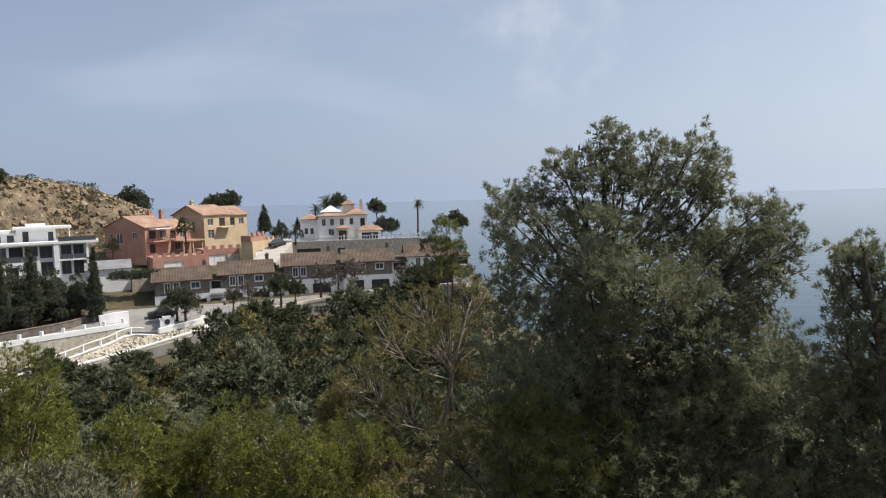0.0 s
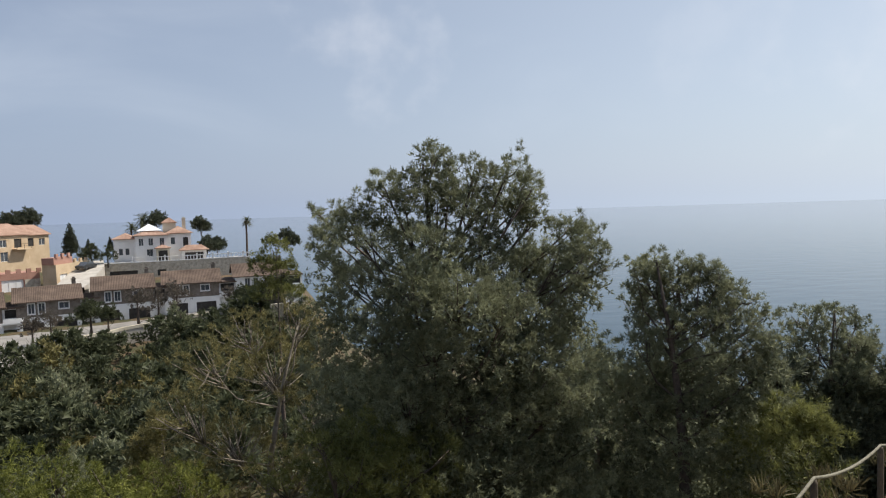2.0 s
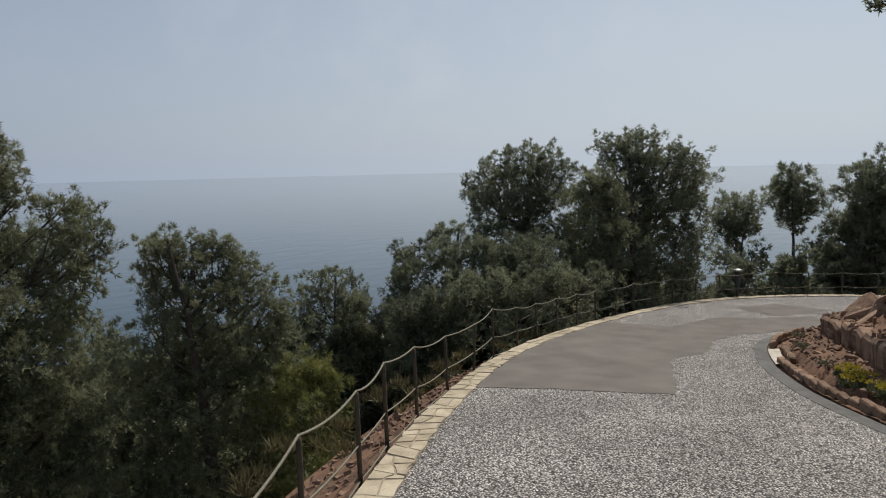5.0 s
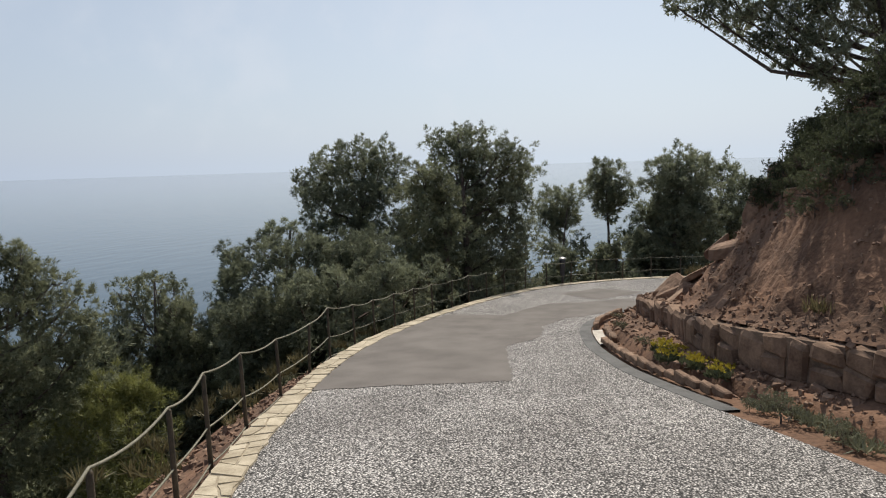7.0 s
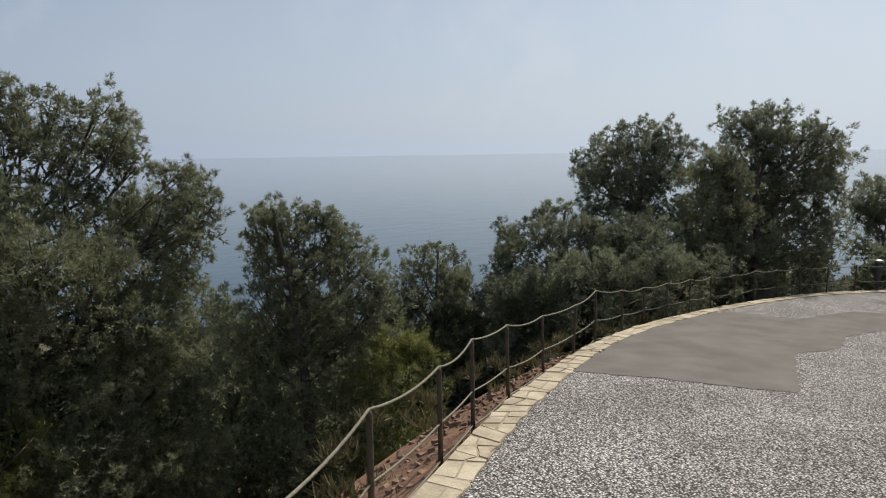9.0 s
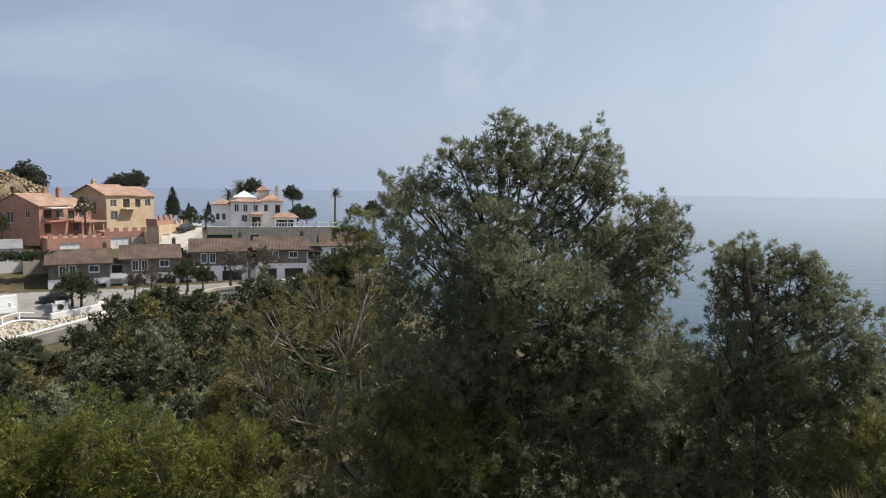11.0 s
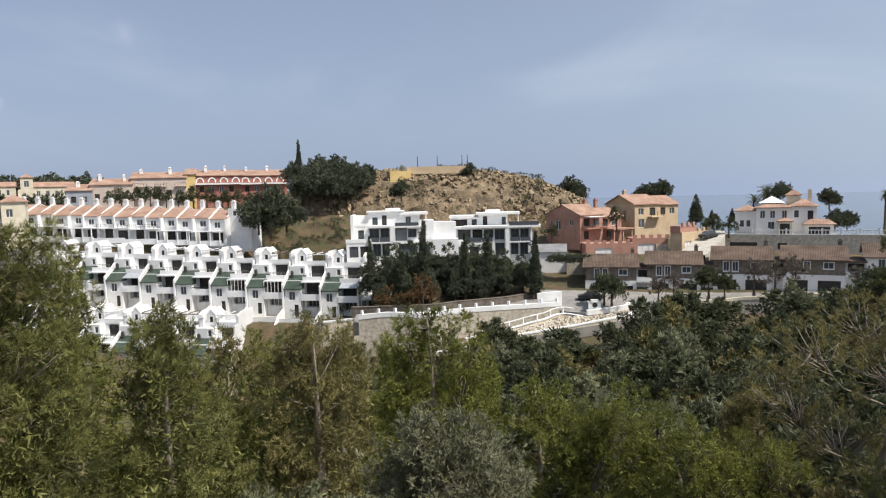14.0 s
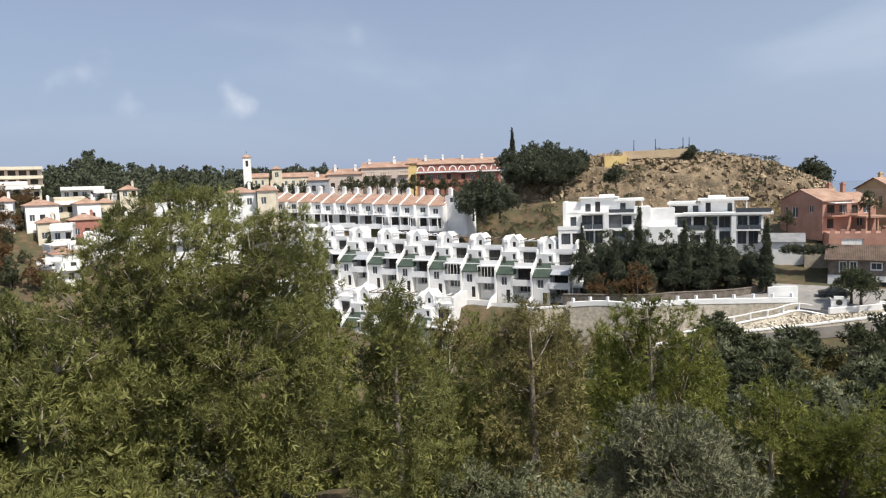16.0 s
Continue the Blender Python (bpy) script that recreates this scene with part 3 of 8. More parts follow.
for a in range(bx.shape[0]):
    for b in range(bx.shape[1]):
        p = Vector((bx[a, b] * 0.9, by[a, b] * 0.9, bz[a, b] * 0.9))
        k = min(levels[b] / 0.5, 1.0)
        rill = Vector((edge[a, 0] * 2.6 + 0.3 * levels[b], edge[a, 1] * 2.6, levels[b] * 0.5))
        dz = (0.24 * noise.fractal(p, 0.9, 2.1, 5) + 0.13 * noise.noise(rill) + 0.08 * noise.noise(p * 4.7) + 0.055 * noise.noise(p * 8.3) + 0.065 * noise.noise(p * 13) + 0.035 * noise.noise(p * 24)) * k
        bz[a, b] += dz
        bx[a, b] += inward[a, 0] * dz * 0.25
        by[a, b] += inward[a, 1] * dz * 0.25
bank = grid_mesh("embankment", bx, by, bz, M_RED, smooth=False)
tagged(bank, "eroded red earth road cutting with rocks and roots", "embankment", kind="structure")
# soil shelf between the gutter edging and the wall
shelf_v, shelf_f = [], []
inn = sideways(INNER, -0.62)
for k, s in enumerate(np.linspace(0, 1, 140)):
    p = along(WALL_LINE, s * wa)
    dd = np.hypot(inn[:, 0] - p[0], inn[:, 1] - p[1])
    q = inn[np.argmin(dd)]
    for j in range(7):
        t = j / 6
        x, y = q * (1 - t) + p * t
        z = float(road_z(x, y)) + (0.0 if j == 0 else 0.16 + 0.2 * t + 0.05 * noise.noise(Vector((x * 2, y * 2, 0))))
        shelf_v.append((x, y, z))
    if k:
        o = 7 * k
        shelf_f += [(o - 7 + j, o - 6 + j, o + 1 + j, o + j) for j in range(6)]
shelf = raw("soil_shelf", shelf_v, shelf_f, M_RED, smooth=True)
tagged(shelf, "red soil shelf between the gutter and the stone wall", "verge", kind="structure")
low_wall = 0.32 + wall_h(along(WALL_LINE, np.linspace(0, wa, 120))[:, 0])
back = strip("wall_backing", WALL_LINE, 0.1, -0.3, low_wall - 0.05, low_wall - 0.02, M_WALLMORTAR, thick=0.85)
tagged(back, "low dry-stone retaining wall under the red bank", "stone wall", kind="structure")


# ---- trees ----
def fan(points, outs, n_leaf, length, width, rng, droop=0.0, spread=0.8):
    """Small fans of leaves or needles, one per point, each sharing its base."""
    n = len(points)
    d = outs[:, None, :] + rng.normal(0, spread, (n, n_leaf, 3))
    d[..., 2] += 0.25 - droop
    d /= np.linalg.norm(d, axis=2)[..., None]
    ln = length * rng.uniform(0.6, 1.25, (n, n_leaf, 1))
    side = np.cross(d, rng.normal(0, 1, (n, n_leaf, 3)))
    side /= np.linalg.norm(side, axis=2)[..., None] + 1e-9
    tip = points[:, None, :] + d * ln
    a, b = points[:, None, :] + d * ln * 0.3 + side * width, tip
    verts = np.concatenate([points[:, None, :], a, b], axis=1)          # n, 1 + 2m, 3
    m = n_leaf
    k = np.arange(n)[:, None] * (1 + 2 * m)
    faces = np.stack([np.broadcast_to(k, (n, m)), k + 1 + np.arange(m), k + 1 + m + np.arange(m)], -1).reshape(-1, 3)
    return verts.reshape(-1, 3), faces


def tri_mesh(name, verts, faces, mat):
    me = bpy.data.meshes.new(name)
    me.vertices.add(len(verts))
    me.vertices.foreach_set("co", np.asarray(verts, np.float32).ravel())
    me.loops.add(faces.size)
    me.loops.foreach_set("vertex_index", faces.astype(np.int32).ravel())
    me.polygons.add(len(faces))
    me.polygons.foreach_set("loop_start", np.arange(0, faces.size, 3, dtype=np.int32))
    me.materials.append(mat)
    me.update(calc_edges=True)
    return me


def ball(rng, n):
    v = rng.normal(0, 1, (n, 3))
    return v / np.linalg.norm(v, axis=1)[:, None]


def crown_of(lobes, rng, clump=0.3, per_m2=9.0, tufts=22, n_leaf=5, length=0.2, width=0.035, lower=0.75, core=0, full=9999):
    """Clumps of tufts over the shells of the lobes. Returns verts, faces and clump centres with their lobe."""
    pts, outs, centres = [], [], []
    for i, (x, y, z, r) in enumerate(lobes):
        n = max(4, int(per_m2 * (1 if i < full else .38) * 4 * r * r * 3.14 * 0.5))
        d = ball(rng, n)
        d[:, 2] = np.where(d[:, 2] < -0.35, -d[:, 2] * lower, d[:, 2])
        shell = max(r - clump * 0.45, 0.5 * r)
        c = np.array([x, y, z]) + d * (shell * rng.uniform(0.5, 1.12, (n, 1)))
        for cc, dd in zip(c, d):
            centres.append((i, cc))
            cr = clump * rng.uniform(0.6, 1.25)
            b = ball(rng, tufts)
            b = b + dd * 0.5 + np.array([0, 0, 0.25])
            b /= np.linalg.norm(b, axis=1)[:, None]
            lead = dd + np.array([0, 0, .55])
            lead /= np.linalg.norm(lead)
            t = rng.uniform(0, 1, (tufts, 1))
            pts.append(cc + b * cr * .8 * (1 - .75 * t) + lead * cr * (1.7 * t - .5))
            outs.append(b * 0.7 + lead * 0.6)
    pts, outs = np.concatenate(pts), np.concatenate(outs)
    v, f = fan(pts, outs, n_leaf, length, width, rng)
    if core:
        inner, push = [], []
        top = max(q[2] for q in lobes)
        for x, y, z, r in lobes:
            m = max(6, int(core * r * r * (1 if z < .68 * top or core > 90 else .5)))
            d = ball(rng, m)
            inner.append(np.array([x, y, z]) + d * r * rng.uniform(.2, .66, (m, 1)))
            push.append(d * .4)
        v2, f2 = fan(np.concatenate(inner), np.concatenate(push), 6, length * 1.1, width * 3.2, rng)
        v, f = np.concatenate([v, v2]), np.concatenate([f, f2 + len(v)])
    return v, f, centres


def tree(name, base, lobes, label, mat, seed=1, trunk_r=0.14, twigs=0.35, category="tree", bark=None, group="", skirt=0, fill=0, **kw):
    """A tapered trunk with a limb to every lobe, twigs to the clumps, and a crown of leaf tufts; base is on the ground."""
    rng = np.random.RandomState(seed)
    root = empty(name, *base)
    tagged(root, label, category, group)
    b = np.array(base, float)
    rel = [(x - b[0], y - b[1], z - b[2], r) for x, y, z, r in lobes]
    if skirt:
        seen = set()
        for i, p in enumerate(list(rel)):
            near = sorted((math.dist(p[:3], q[:3]), j) for j, q in enumerate(rel[:len(lobes)]) if j != i)[:3]
            for dist, j in near:
                if (min(i, j), max(i, j)) not in seen and dist < 2.6:
                    seen.add((min(i, j), max(i, j)))
                    q = rel[j]
                    rel.append(((p[0] + q[0]) / 2, (p[1] + q[1]) / 2, (p[2] + q[2]) / 2 - .1, 0.85 * min(p[3], q[3])))
        xs, ys = [q[0] for q in rel], [q[1] for q in rel]
        low = min(q[2] for q in rel)
        for k in range(skirt):
            rel.append((rng.uniform(min(xs), max(xs)), rng.uniform(min(ys) - .5, max(ys) + .5), rng.uniform(0.4, max(low, 0.8)), rng.uniform(0.7, 1.05)))
    for x, y, z, r in list(rel[:len(lobes)]) if fill else []:
        while z > 1.3:
            r = min(r * 1.08 + .06, 1.2)
            z -= r * rng.uniform(.95, 1.25)
            x, y = x * .97 + rng.uniform(-.25, .25), y * .97 + rng.uniform(-.25, .25)
            if z > .3 and all(math.dist((x, y, z), q[:3]) > .62 * max(r, q[3]) for q in rel):
                rel.append((x, y, z, r))
    v, f, centres = crown_of(rel, rng, full=len(lobes), **kw)
    put("crown", tri_mesh("crown", v, f, mat), root)
    bm = bmesh.new()
    top = max(rel, key=lambda q: q[2])
    h = top[2]
    axis = [Vector((0, 0, -0.4)), Vector((top[0] * .06, top[1] * .06, h * .25)), Vector((top[0] * .25, top[1] * .25, h * .55)), Vector((top[0] * .6, top[1] * .6, h * .8)), Vector(top[:3])]
    tube(bm, axis, [trunk_r * 1.3, trunk_r, trunk_r * .6, trunk_r * .3, 0.02], 8)
    for i, (x, y, z, r) in enumerate(rel[:len(lobes)]):
        c = Vector((x, y, z))
        start_h = min(max(z - 0.55 * math.hypot(x, y) - r * .6, h * .12), h * .75)
        k = start_h / h
        s = Vector((top[0] * k * k, top[1] * k * k, start_h))
        mid = s.lerp(c, 0.55) + Vector((rng.uniform(-.15, .15), rng.uniform(-.15, .15), -0.12 * (c - s).length))
        tube(bm, [s, mid, c], [trunk_r * .2, trunk_r * .13, 0.012], 5)
        for j, cc in centres:
            if j == i and rng.rand() < twigs:
                e = Vector(cc)
                st = mid.lerp(c, rng.uniform(.3, 1))
                tube(bm, [st, st.lerp(e, .5) + Vector((0, 0, -.05)), e], [0.018, 0.013, 0.007], 3)
    part("trunk", bm, bark or M_BARK, root, smooth=True)
    return root


def on_ground(x, y):
    return (x, y, float(terrain_z(np.array([x]), np.array([y]))[0]) - 0.05)


MAIN = [(2.86, 12.31, 0.86, 0.42), (3.46, 12.63, 0.77, 0.41), (3.59, 11.47, 0.56, 0.38), (4.31, 11.7, 0.65, 0.42), (4.6, 11.34, 0.29, 0.37), (2.07, 11.97, 0.44, 0.36), (2.43, 12.05, 0.16, 0.47), (3.07, 12.15, 0.1, 0.54), (3.76, 12.04, -0.07, 0.58), (4.48, 12.02, -0.09, 0.53), (4.82, 11.7, -0.25, 0.4), (0.99, 12.99, -0.03, 0.28), (1.38, 12.23, -0.04, 0.31), (1.22, 13.26, -0.48, 0.38), (1.57, 11.94, -0.47, 0.44), (0.98, 12.97, -0.9, 0.28), (5.35, 11.46, -0.44, 0.36), (5.8, 11.48, -0.59, 0.34), (5.55, 10.9, -0.99, 0.35), (5.15, 11.19, -1.07, 0.46), (5.08, 12.21, -1.1, 0.55), (2.43, 13.24, -0.71, 0.65), (2.83, 11.23, -0.76, 0.62), (3.76, 11.56, -0.91, 0.65), (4.75, 12.46, -1.22, 0.67), (1.63, 13.25, -1.41, 0.5), (2.27, 10.9, -1.46, 0.63), (2.99, 10.45, -1.52, 0.67), (3.82, 10.5, -1.74, 0.65), (5.35, 12.22, -1.95, 0.58), (1.77, 12.02, -2.21, 0.63), (2.69, 11.12, -2.47, 0.76), (3.92, 11.61, -2.72, 0.82), (4.97, 11.82, -2.71, 0.66), (5.59, 11.8, -2.31, 0.39), (2.11, 11.18, -3.34, 0.76), (3.3, 11.27, -3.61, 0.86), (4.39, 11.25, -3.55, 0.84), (5.09, 10.92, -3.39, 0.6), (2.8, 11.71, -4.66, 0.88), (4.05, 11.72, -4.83, 0.91), (5.28, 12.03, -4.91, 0.83)]
SECOND = [(6.95, 11.98, -1.22, 0.22), (7.06, 11.36, -1.06, 0.24), (7.74, 11.7, -1.2, 0.25), (7.99, 11.38, -1.23, 0.22), (8.3, 11.16, -1.37, 0.25), (7.09, 11.76, -1.53, 0.38), (7.5, 11.36, -1.63, 0.48), (8.33, 11.42, -1.75, 0.43), (8.52, 10.83, -1.87, 0.33), (8.78, 10.59, -2.16, 0.26), (7.04, 12.18, -2.07, 0.39), (7.57, 11.77, -2.3, 0.65), (8.05, 10.92, -2.31, 0.56), (8.85, 10.91, -2.73, 0.4), (6.92, 11.66, -2.89, 0.63), (8.09, 11.81, -3.27, 0.76), (8.95, 11.34, -3.51, 0.53), (9.0, 10.76, -3.16, 0.34), (7.49, 12.25, -3.98, 0.76), (7.85, 10.97, -3.95, 0.71), (6.73, 12.18, -3.65, 0.56)]
MIDDLE = [(13.91, 15.22, -3.18, 0.43), (14.0, 14.35, -2.89, 0.36), (14.78, 14.44, -3.33, 0.4), (13.31, 15.27, -3.62, 0.36), (13.88, 14.75, -3.83, 0.62), (14.09, 13.63, -3.79, 0.57), (13.87, 15.27, -4.73, 0.7), (13.66, 13.63, -4.51, 0.69), (14.49, 13.3, -4.23, 0.41), (14.55, 13.61, -5.11, 0.61), (14.15, 14.66, -5.52, 0.74)]
CLUSTER = [(13.69, 11.75, -3.74, 0.41), (14.55, 11.5, -3.64, 0.54), (15.2, 10.66, -3.35, 0.69), (15.58, 9.47, -3.21, 0.7), (16.18, 8.46, -3.06, 0.67), (16.71, 7.58, -3.03, 0.56), (14.28, 11.69, -4.46, 0.53)]
BIGA = [(18.87, 12.95, -0.55, 0.31), (19.91, 13.05, -0.06, 0.39), (19.54, 11.91, 0.31, 0.44), (20.83, 11.7, 0.5, 0.43), (20.64, 10.82, 0.37, 0.38), (21.0, 10.5, -0.28, 0.49), (20.18, 12.37, -0.5, 0.65), (20.42, 11.3, -0.41, 0.72), (19.45, 12.28, -1.35, 0.56), (19.88, 11.31, -1.35, 0.74), (20.17, 10.48, -1.17, 0.7), (20.33, 12.06, -2.22, 0.61), (19.41, 12.72, -0.93, 0.34)]
BIGB = [(23.33, 10.2, 0.66, 0.54), (22.85, 9.05, 0.92, 0.44), (23.83, 8.67, 0.7, 0.58), (22.91, 7.55, 0.29, 0.55), (23.22, 6.91, 0.1, 0.51), (24.05, 6.88, -0.54, 0.45), (23.06, 9.36, 0.02, 0.73), (23.27, 8.33, -0.26, 0.8), (23.44, 7.42, -0.57, 0.68), (23.35, 9.04, -1.19, 0.89), (23.46, 7.88, -1.4, 0.88), (24.2, 7.16, -1.39, 0.49), (23.41, 8.43, -2.35, 0.97), (23.83, 7.48, -2.5, 0.73), (24.04, 7.19, -3.22, 0.37), (23.69, 9.77, -2.85, 0.91)]
BIGC = [(15.81, 13.48, -2.48, 0.34), (16.28, 13.12, -2.54, 0.34), (16.6, 12.53, -1.86, 0.3), (16.64, 11.81, -1.83, 0.26), (15.49, 12.68, -3.1, 0.55), (15.88, 11.78, -2.54, 0.61), (15.32, 13.23, -3.34, 0.36), (16.86, 11.24, -2.5, 0.62), (17.52, 10.5, -2.61, 0.69), (17.98, 9.62, -2.6, 0.69)]
FRONTB = [(19.73, 9.05, -0.48, 0.56), (20.62, 8.8, -0.47, 0.51), (19.95, 9.43, -1.22, 0.68), (20.59, 8.72, -1.32, 0.72), (20.56, 9.41, -2.33, 0.77), (19.77, 10.01, -2.29, 0.68), (20.48, 8.42, -2.27, 0.71), (19.67, 9.17, -3.2, 0.7)]
FARA = [(33.08, 8.41, -2.14, 0.72), (32.56, 7.38, -1.98, 0.71), (32.86, 8.69, -3.04, 0.61), (33.31, 7.36, -3.05, 0.67), (32.9, 7.99, -3.2, 0.72)]
FARB = [(34.52, 6.03, -0.87, 0.8), (34.48, 5.31, -1.32, 0.68), (34.7, 6.61, -1.53, 0.64), (35.04, 6.25, -2.14, 0.93), (34.9, 5.21, -2.15, 0.75), (34.86, 5.89, -3.0, 0.75)]
FARC = [(33.29, 3.19, -0.83, 0.82), (34.06, 2.46, -0.56, 0.84), (33.53, 1.67, -0.78, 0.77), (33.69, 3.81, -1.68, 0.55), (33.17, 2.72, -1.75, 1.14), (34.32, 1.79, -1.98, 1.18), (34.19, 3.19, -2.98, 1.29), (33.26, 1.69, -3.11, 1.25), (34.16, 4.16, -3.32, 0.73), (33.21, 3.81, -4.38, 0.98), (33.52, 2.38, -4.35, 1.37)]
FARD = [(36.8, 0.8, -1.3, 1.17), (35.4, -0.3, -2.1, 1.13), (34.7, 0.2, -3.6, 1.38)]
LEFTTALL = [(-10.56, 2.4, -0.17, 0.32), (-11.5, 3.07, -0.02, 0.35), (-11.1, 3.41, -0.11, 0.34), (-11.28, 3.99, -0.25, 0.39), (-9.94, 4.01, -0.5, 0.37), (-9.65, 4.41, -0.56, 0.33), (-10.62, 5.25, -1.0, 0.35), (-10.3, 1.94, -0.46, 0.35), (-10.18, 2.53, -0.58, 0.48), (-10.71, 3.44, -0.76, 0.55), (-9.8, 3.84, -1.02, 0.53), (-9.97, 4.66, -1.39, 0.46), (-10.21, 5.23, -1.67, 0.34), (-10.91, 1.78, -0.99, 0.44), (-10.21, 2.17, -1.22, 0.56), (-10.26, 2.98, -1.5, 0.63), (-10.39, 3.91, -1.81, 0.66), (-9.52, 4.41, -2.05, 0.53), (-10.76, 1.34, -1.52, 0.47), (-11.7, 2.07, -2.2, 0.74), (-10.46, 2.81, -2.31, 0.74), (-10.16, 3.69, -2.59, 0.73), (-10.0, 4.68, -2.94, 0.59), (-11.64, 1.08, -2.3, 0.57), (-11.07, 1.58, -3.0, 0.76), (-10.53, 2.43, -3.24, 0.77), (-10.38, 3.42, -3.62, 0.78), (-10.93, 4.83, -4.1, 0.81)]
SLIM = [(-9.04, 5.89, -1.71, 0.21), (-9.82, 6.1, -2.14, 0.32), (-8.91, 6.07, -2.03, 0.28), (-9.98, 5.95, -2.67, 0.42), (-9.28, 6.11, -2.6, 0.43), (-9.21, 6.5, -2.77, 0.37), (-9.77, 5.95, -3.32, 0.5), (-9.18, 6.34, -3.31, 0.48)]
BROWN = [(-9.13, 9.07, -2.54, 0.39), (-9.28, 10.02, -2.84, 0.44), (-9.41, 8.72, -2.8, 0.42), (-9.59, 9.79, -3.38, 0.65), (-9.83, 8.75, -3.44, 0.51), (-8.83, 10.02, -3.55, 0.57), (-9.63, 9.48, -4.16, 0.69)]
YELLOW = [(-8.07, 11.36, -2.59, 0.45), (-8.04, 12.34, -3.08, 0.5), (-8.44, 11.04, -2.97, 0.47), (-7.76, 12.6, -3.67, 0.57), (-8.18, 11.67, -3.55, 0.67), (-8.86, 11.33, -3.83, 0.61), (-7.88, 12.3, -4.4, 0.68), (-8.41, 11.54, -4.57, 0.73)]
YELLOWB = [(-6.4, 13.1, -5.0, 0.64), (-5.6, 12.9, -5.2, 0.71), (-5.1, 13.4, -5.0, 0.66), (-4.6, 13.6, -4.6, 0.59), (-5.5, 13.5, -6.1, 0.8)]
YELLOWC = [(-4.4, 14.8, -5.1, 0.61), (-3.1, 13.8, -5.2, 0.66), (-4.8, 13.9, -5.8, 0.82), (-2.4, 15.4, -5.7, 0.61), (-1.7, 14.6, -5.8, 0.68), (-2.7, 14.0, -6.2, 0.72)]
OLIVE = [(-4.36, 6.25, -2.92, 0.36), (-4.08, 6.74, -3.07, 0.34), (-3.91, 7.31, -3.46, 0.32), (-4.91, 6.59, -3.7, 0.49), (-3.91, 6.38, -3.39, 0.42), (-3.37, 6.65, -3.49, 0.32), (-4.36, 6.45, -3.83, 0.47)]
THIN = [(-0.7, 17.0, -2.9, 0.71), (0.6, 16.6, -2.7, 0.69), (1.5, 17.2, -3.2, 0.59), (-1.4, 15.7, -3.4, 0.78), (-0.0, 17.3, -4.1, 1.18), (1.1, 16.6, -4.9, 0.98), (-2.1, 16.0, -4.6, 0.8), (-1.1, 17.0, -5.7, 1.16), (0.6, 16.8, -6.6, 1.14), (-2.6, 17.2, -6.6, 0.86)]
FRONT = [(0.7, 10.7, -3.6, 0.47), (1.3, 11.3, -3.7, 0.48), (1.8, 11.1, -4.0, 0.5), (-0.0, 11.4, -4.5, 0.46), (2.5, 10.7, -4.0, 0.48), (1.3, 10.6, -4.2, 0.6)]
BUSH = [(8.92, 9.87, -3.63, 0.34), (9.24, 9.76, -3.89, 0.26), (8.53, 9.91, -3.73, 0.38), (9.04, 9.73, -4.11, 0.32), (8.66, 10.42, -4.3, 0.43)]
SPARSE = [(0.2, 54.8, -2.8, 1.09), (-1.0, 54.6, -4.3, 1.19), (0.6, 55.6, -4.9, 1.31), (-0.6, 55.1, -6.5, 1.4), (1.3, 56.9, -7.0, 1.24)]
PINE = dict(clump=0.17, per_m2=5.6, tufts=15, n_leaf=8, length=0.12, width=0.0095, skirt=5, core=110, fill=1)
TALL = dict(PINE, clump=0.14, per_m2=9.5, tufts=17, n_leaf=8, length=0.098, width=0.0095, skirt=3, core=170, fill=1)
DENSE = dict(PINE, clump=0.2, per_m2=6.0, tufts=17, n_leaf=8, length=0.13, width=0.0145, skirt=4, core=130)
tree("pine_tree", on_ground(3.4, 13.2), MAIN, "large bushy olive-green pine rising above the sea horizon", M_PINE, 11, 0.2, **TALL)
tree("pine_tree", on_ground(7.6, 11.2), SECOND, "rounded olive-green pine on the slope below the fence", M_PINE, 12, 0.13, **TALL)
tree("pine_tree", on_ground(13.6, 14.2), MIDDLE, "small rounded green pine beyond the fence", M_PINE, 13, 0.11, **TALL)
tree("pine_tree", on_ground(16.6, 13.0), CLUSTER, "low dark green pine beyond the rope fence", M_PINE_DARK, 14, 0.12, **DENSE)
tree("pine_tree", on_ground(19.8, 11.6), BIGA, "tall dark umbrella-shaped pine behind the rope fence", M_PINE_DARK, 15, 0.17, **DENSE)
tree("pine_tree", on_ground(20.3, 8.5), FRONTB, "mid-green pine standing before a darker one", M_PINE, 33, 0.13, **DENSE)
tree("pine_tree", on_ground(22.4, 8.6), BIGB, "broad dark pine towering over the road bend", M_PINE_DARK, 16, 0.2, **DENSE)
tree("pine_tree", on_ground(17.2, 12.9), BIGC, "dense low pine at the foot of taller pines", M_PINE_DARK, 17, 0.1, **DENSE)
FAR = dict(clump=0.3, per_m2=3.6, tufts=15, n_leaf=7, length=0.21, width=0.026, skirt=4, core=70)
tree("pine_tree", on_ground(32.3, 7.7), FARA, "slender far pine with a flat dark crown", M_PINE_DARK, 18, 0.09, **FAR)
tree("pine_tree", on_ground(34.6, 5.8), FARB, "upright far pine with an open dark crown", M_PINE_DARK, 19, 0.1, **FAR)
tree("pine_tree", on_ground(33.0, 2.7), FARC, "dense green pines behind the road bend", M_PINE_DARK, 20, 0.12, fill=1, **FAR)
tree("pine_tree", on_ground(35.6, 0.2), FARD, "dark pine standing behind the earth bank", M_PINE_DARK, 21, 0.12, fill=1, **FAR)
tree("pine_tree", on_ground(-11.6, 3.0), LEFTTALL, "wide yellow-green pine with bare grey twigs", M_SUNPINE, 22, 0.1, twigs=0.8, bark=M_DRYWOOD, **dict(PINE, per_m2=7.5))
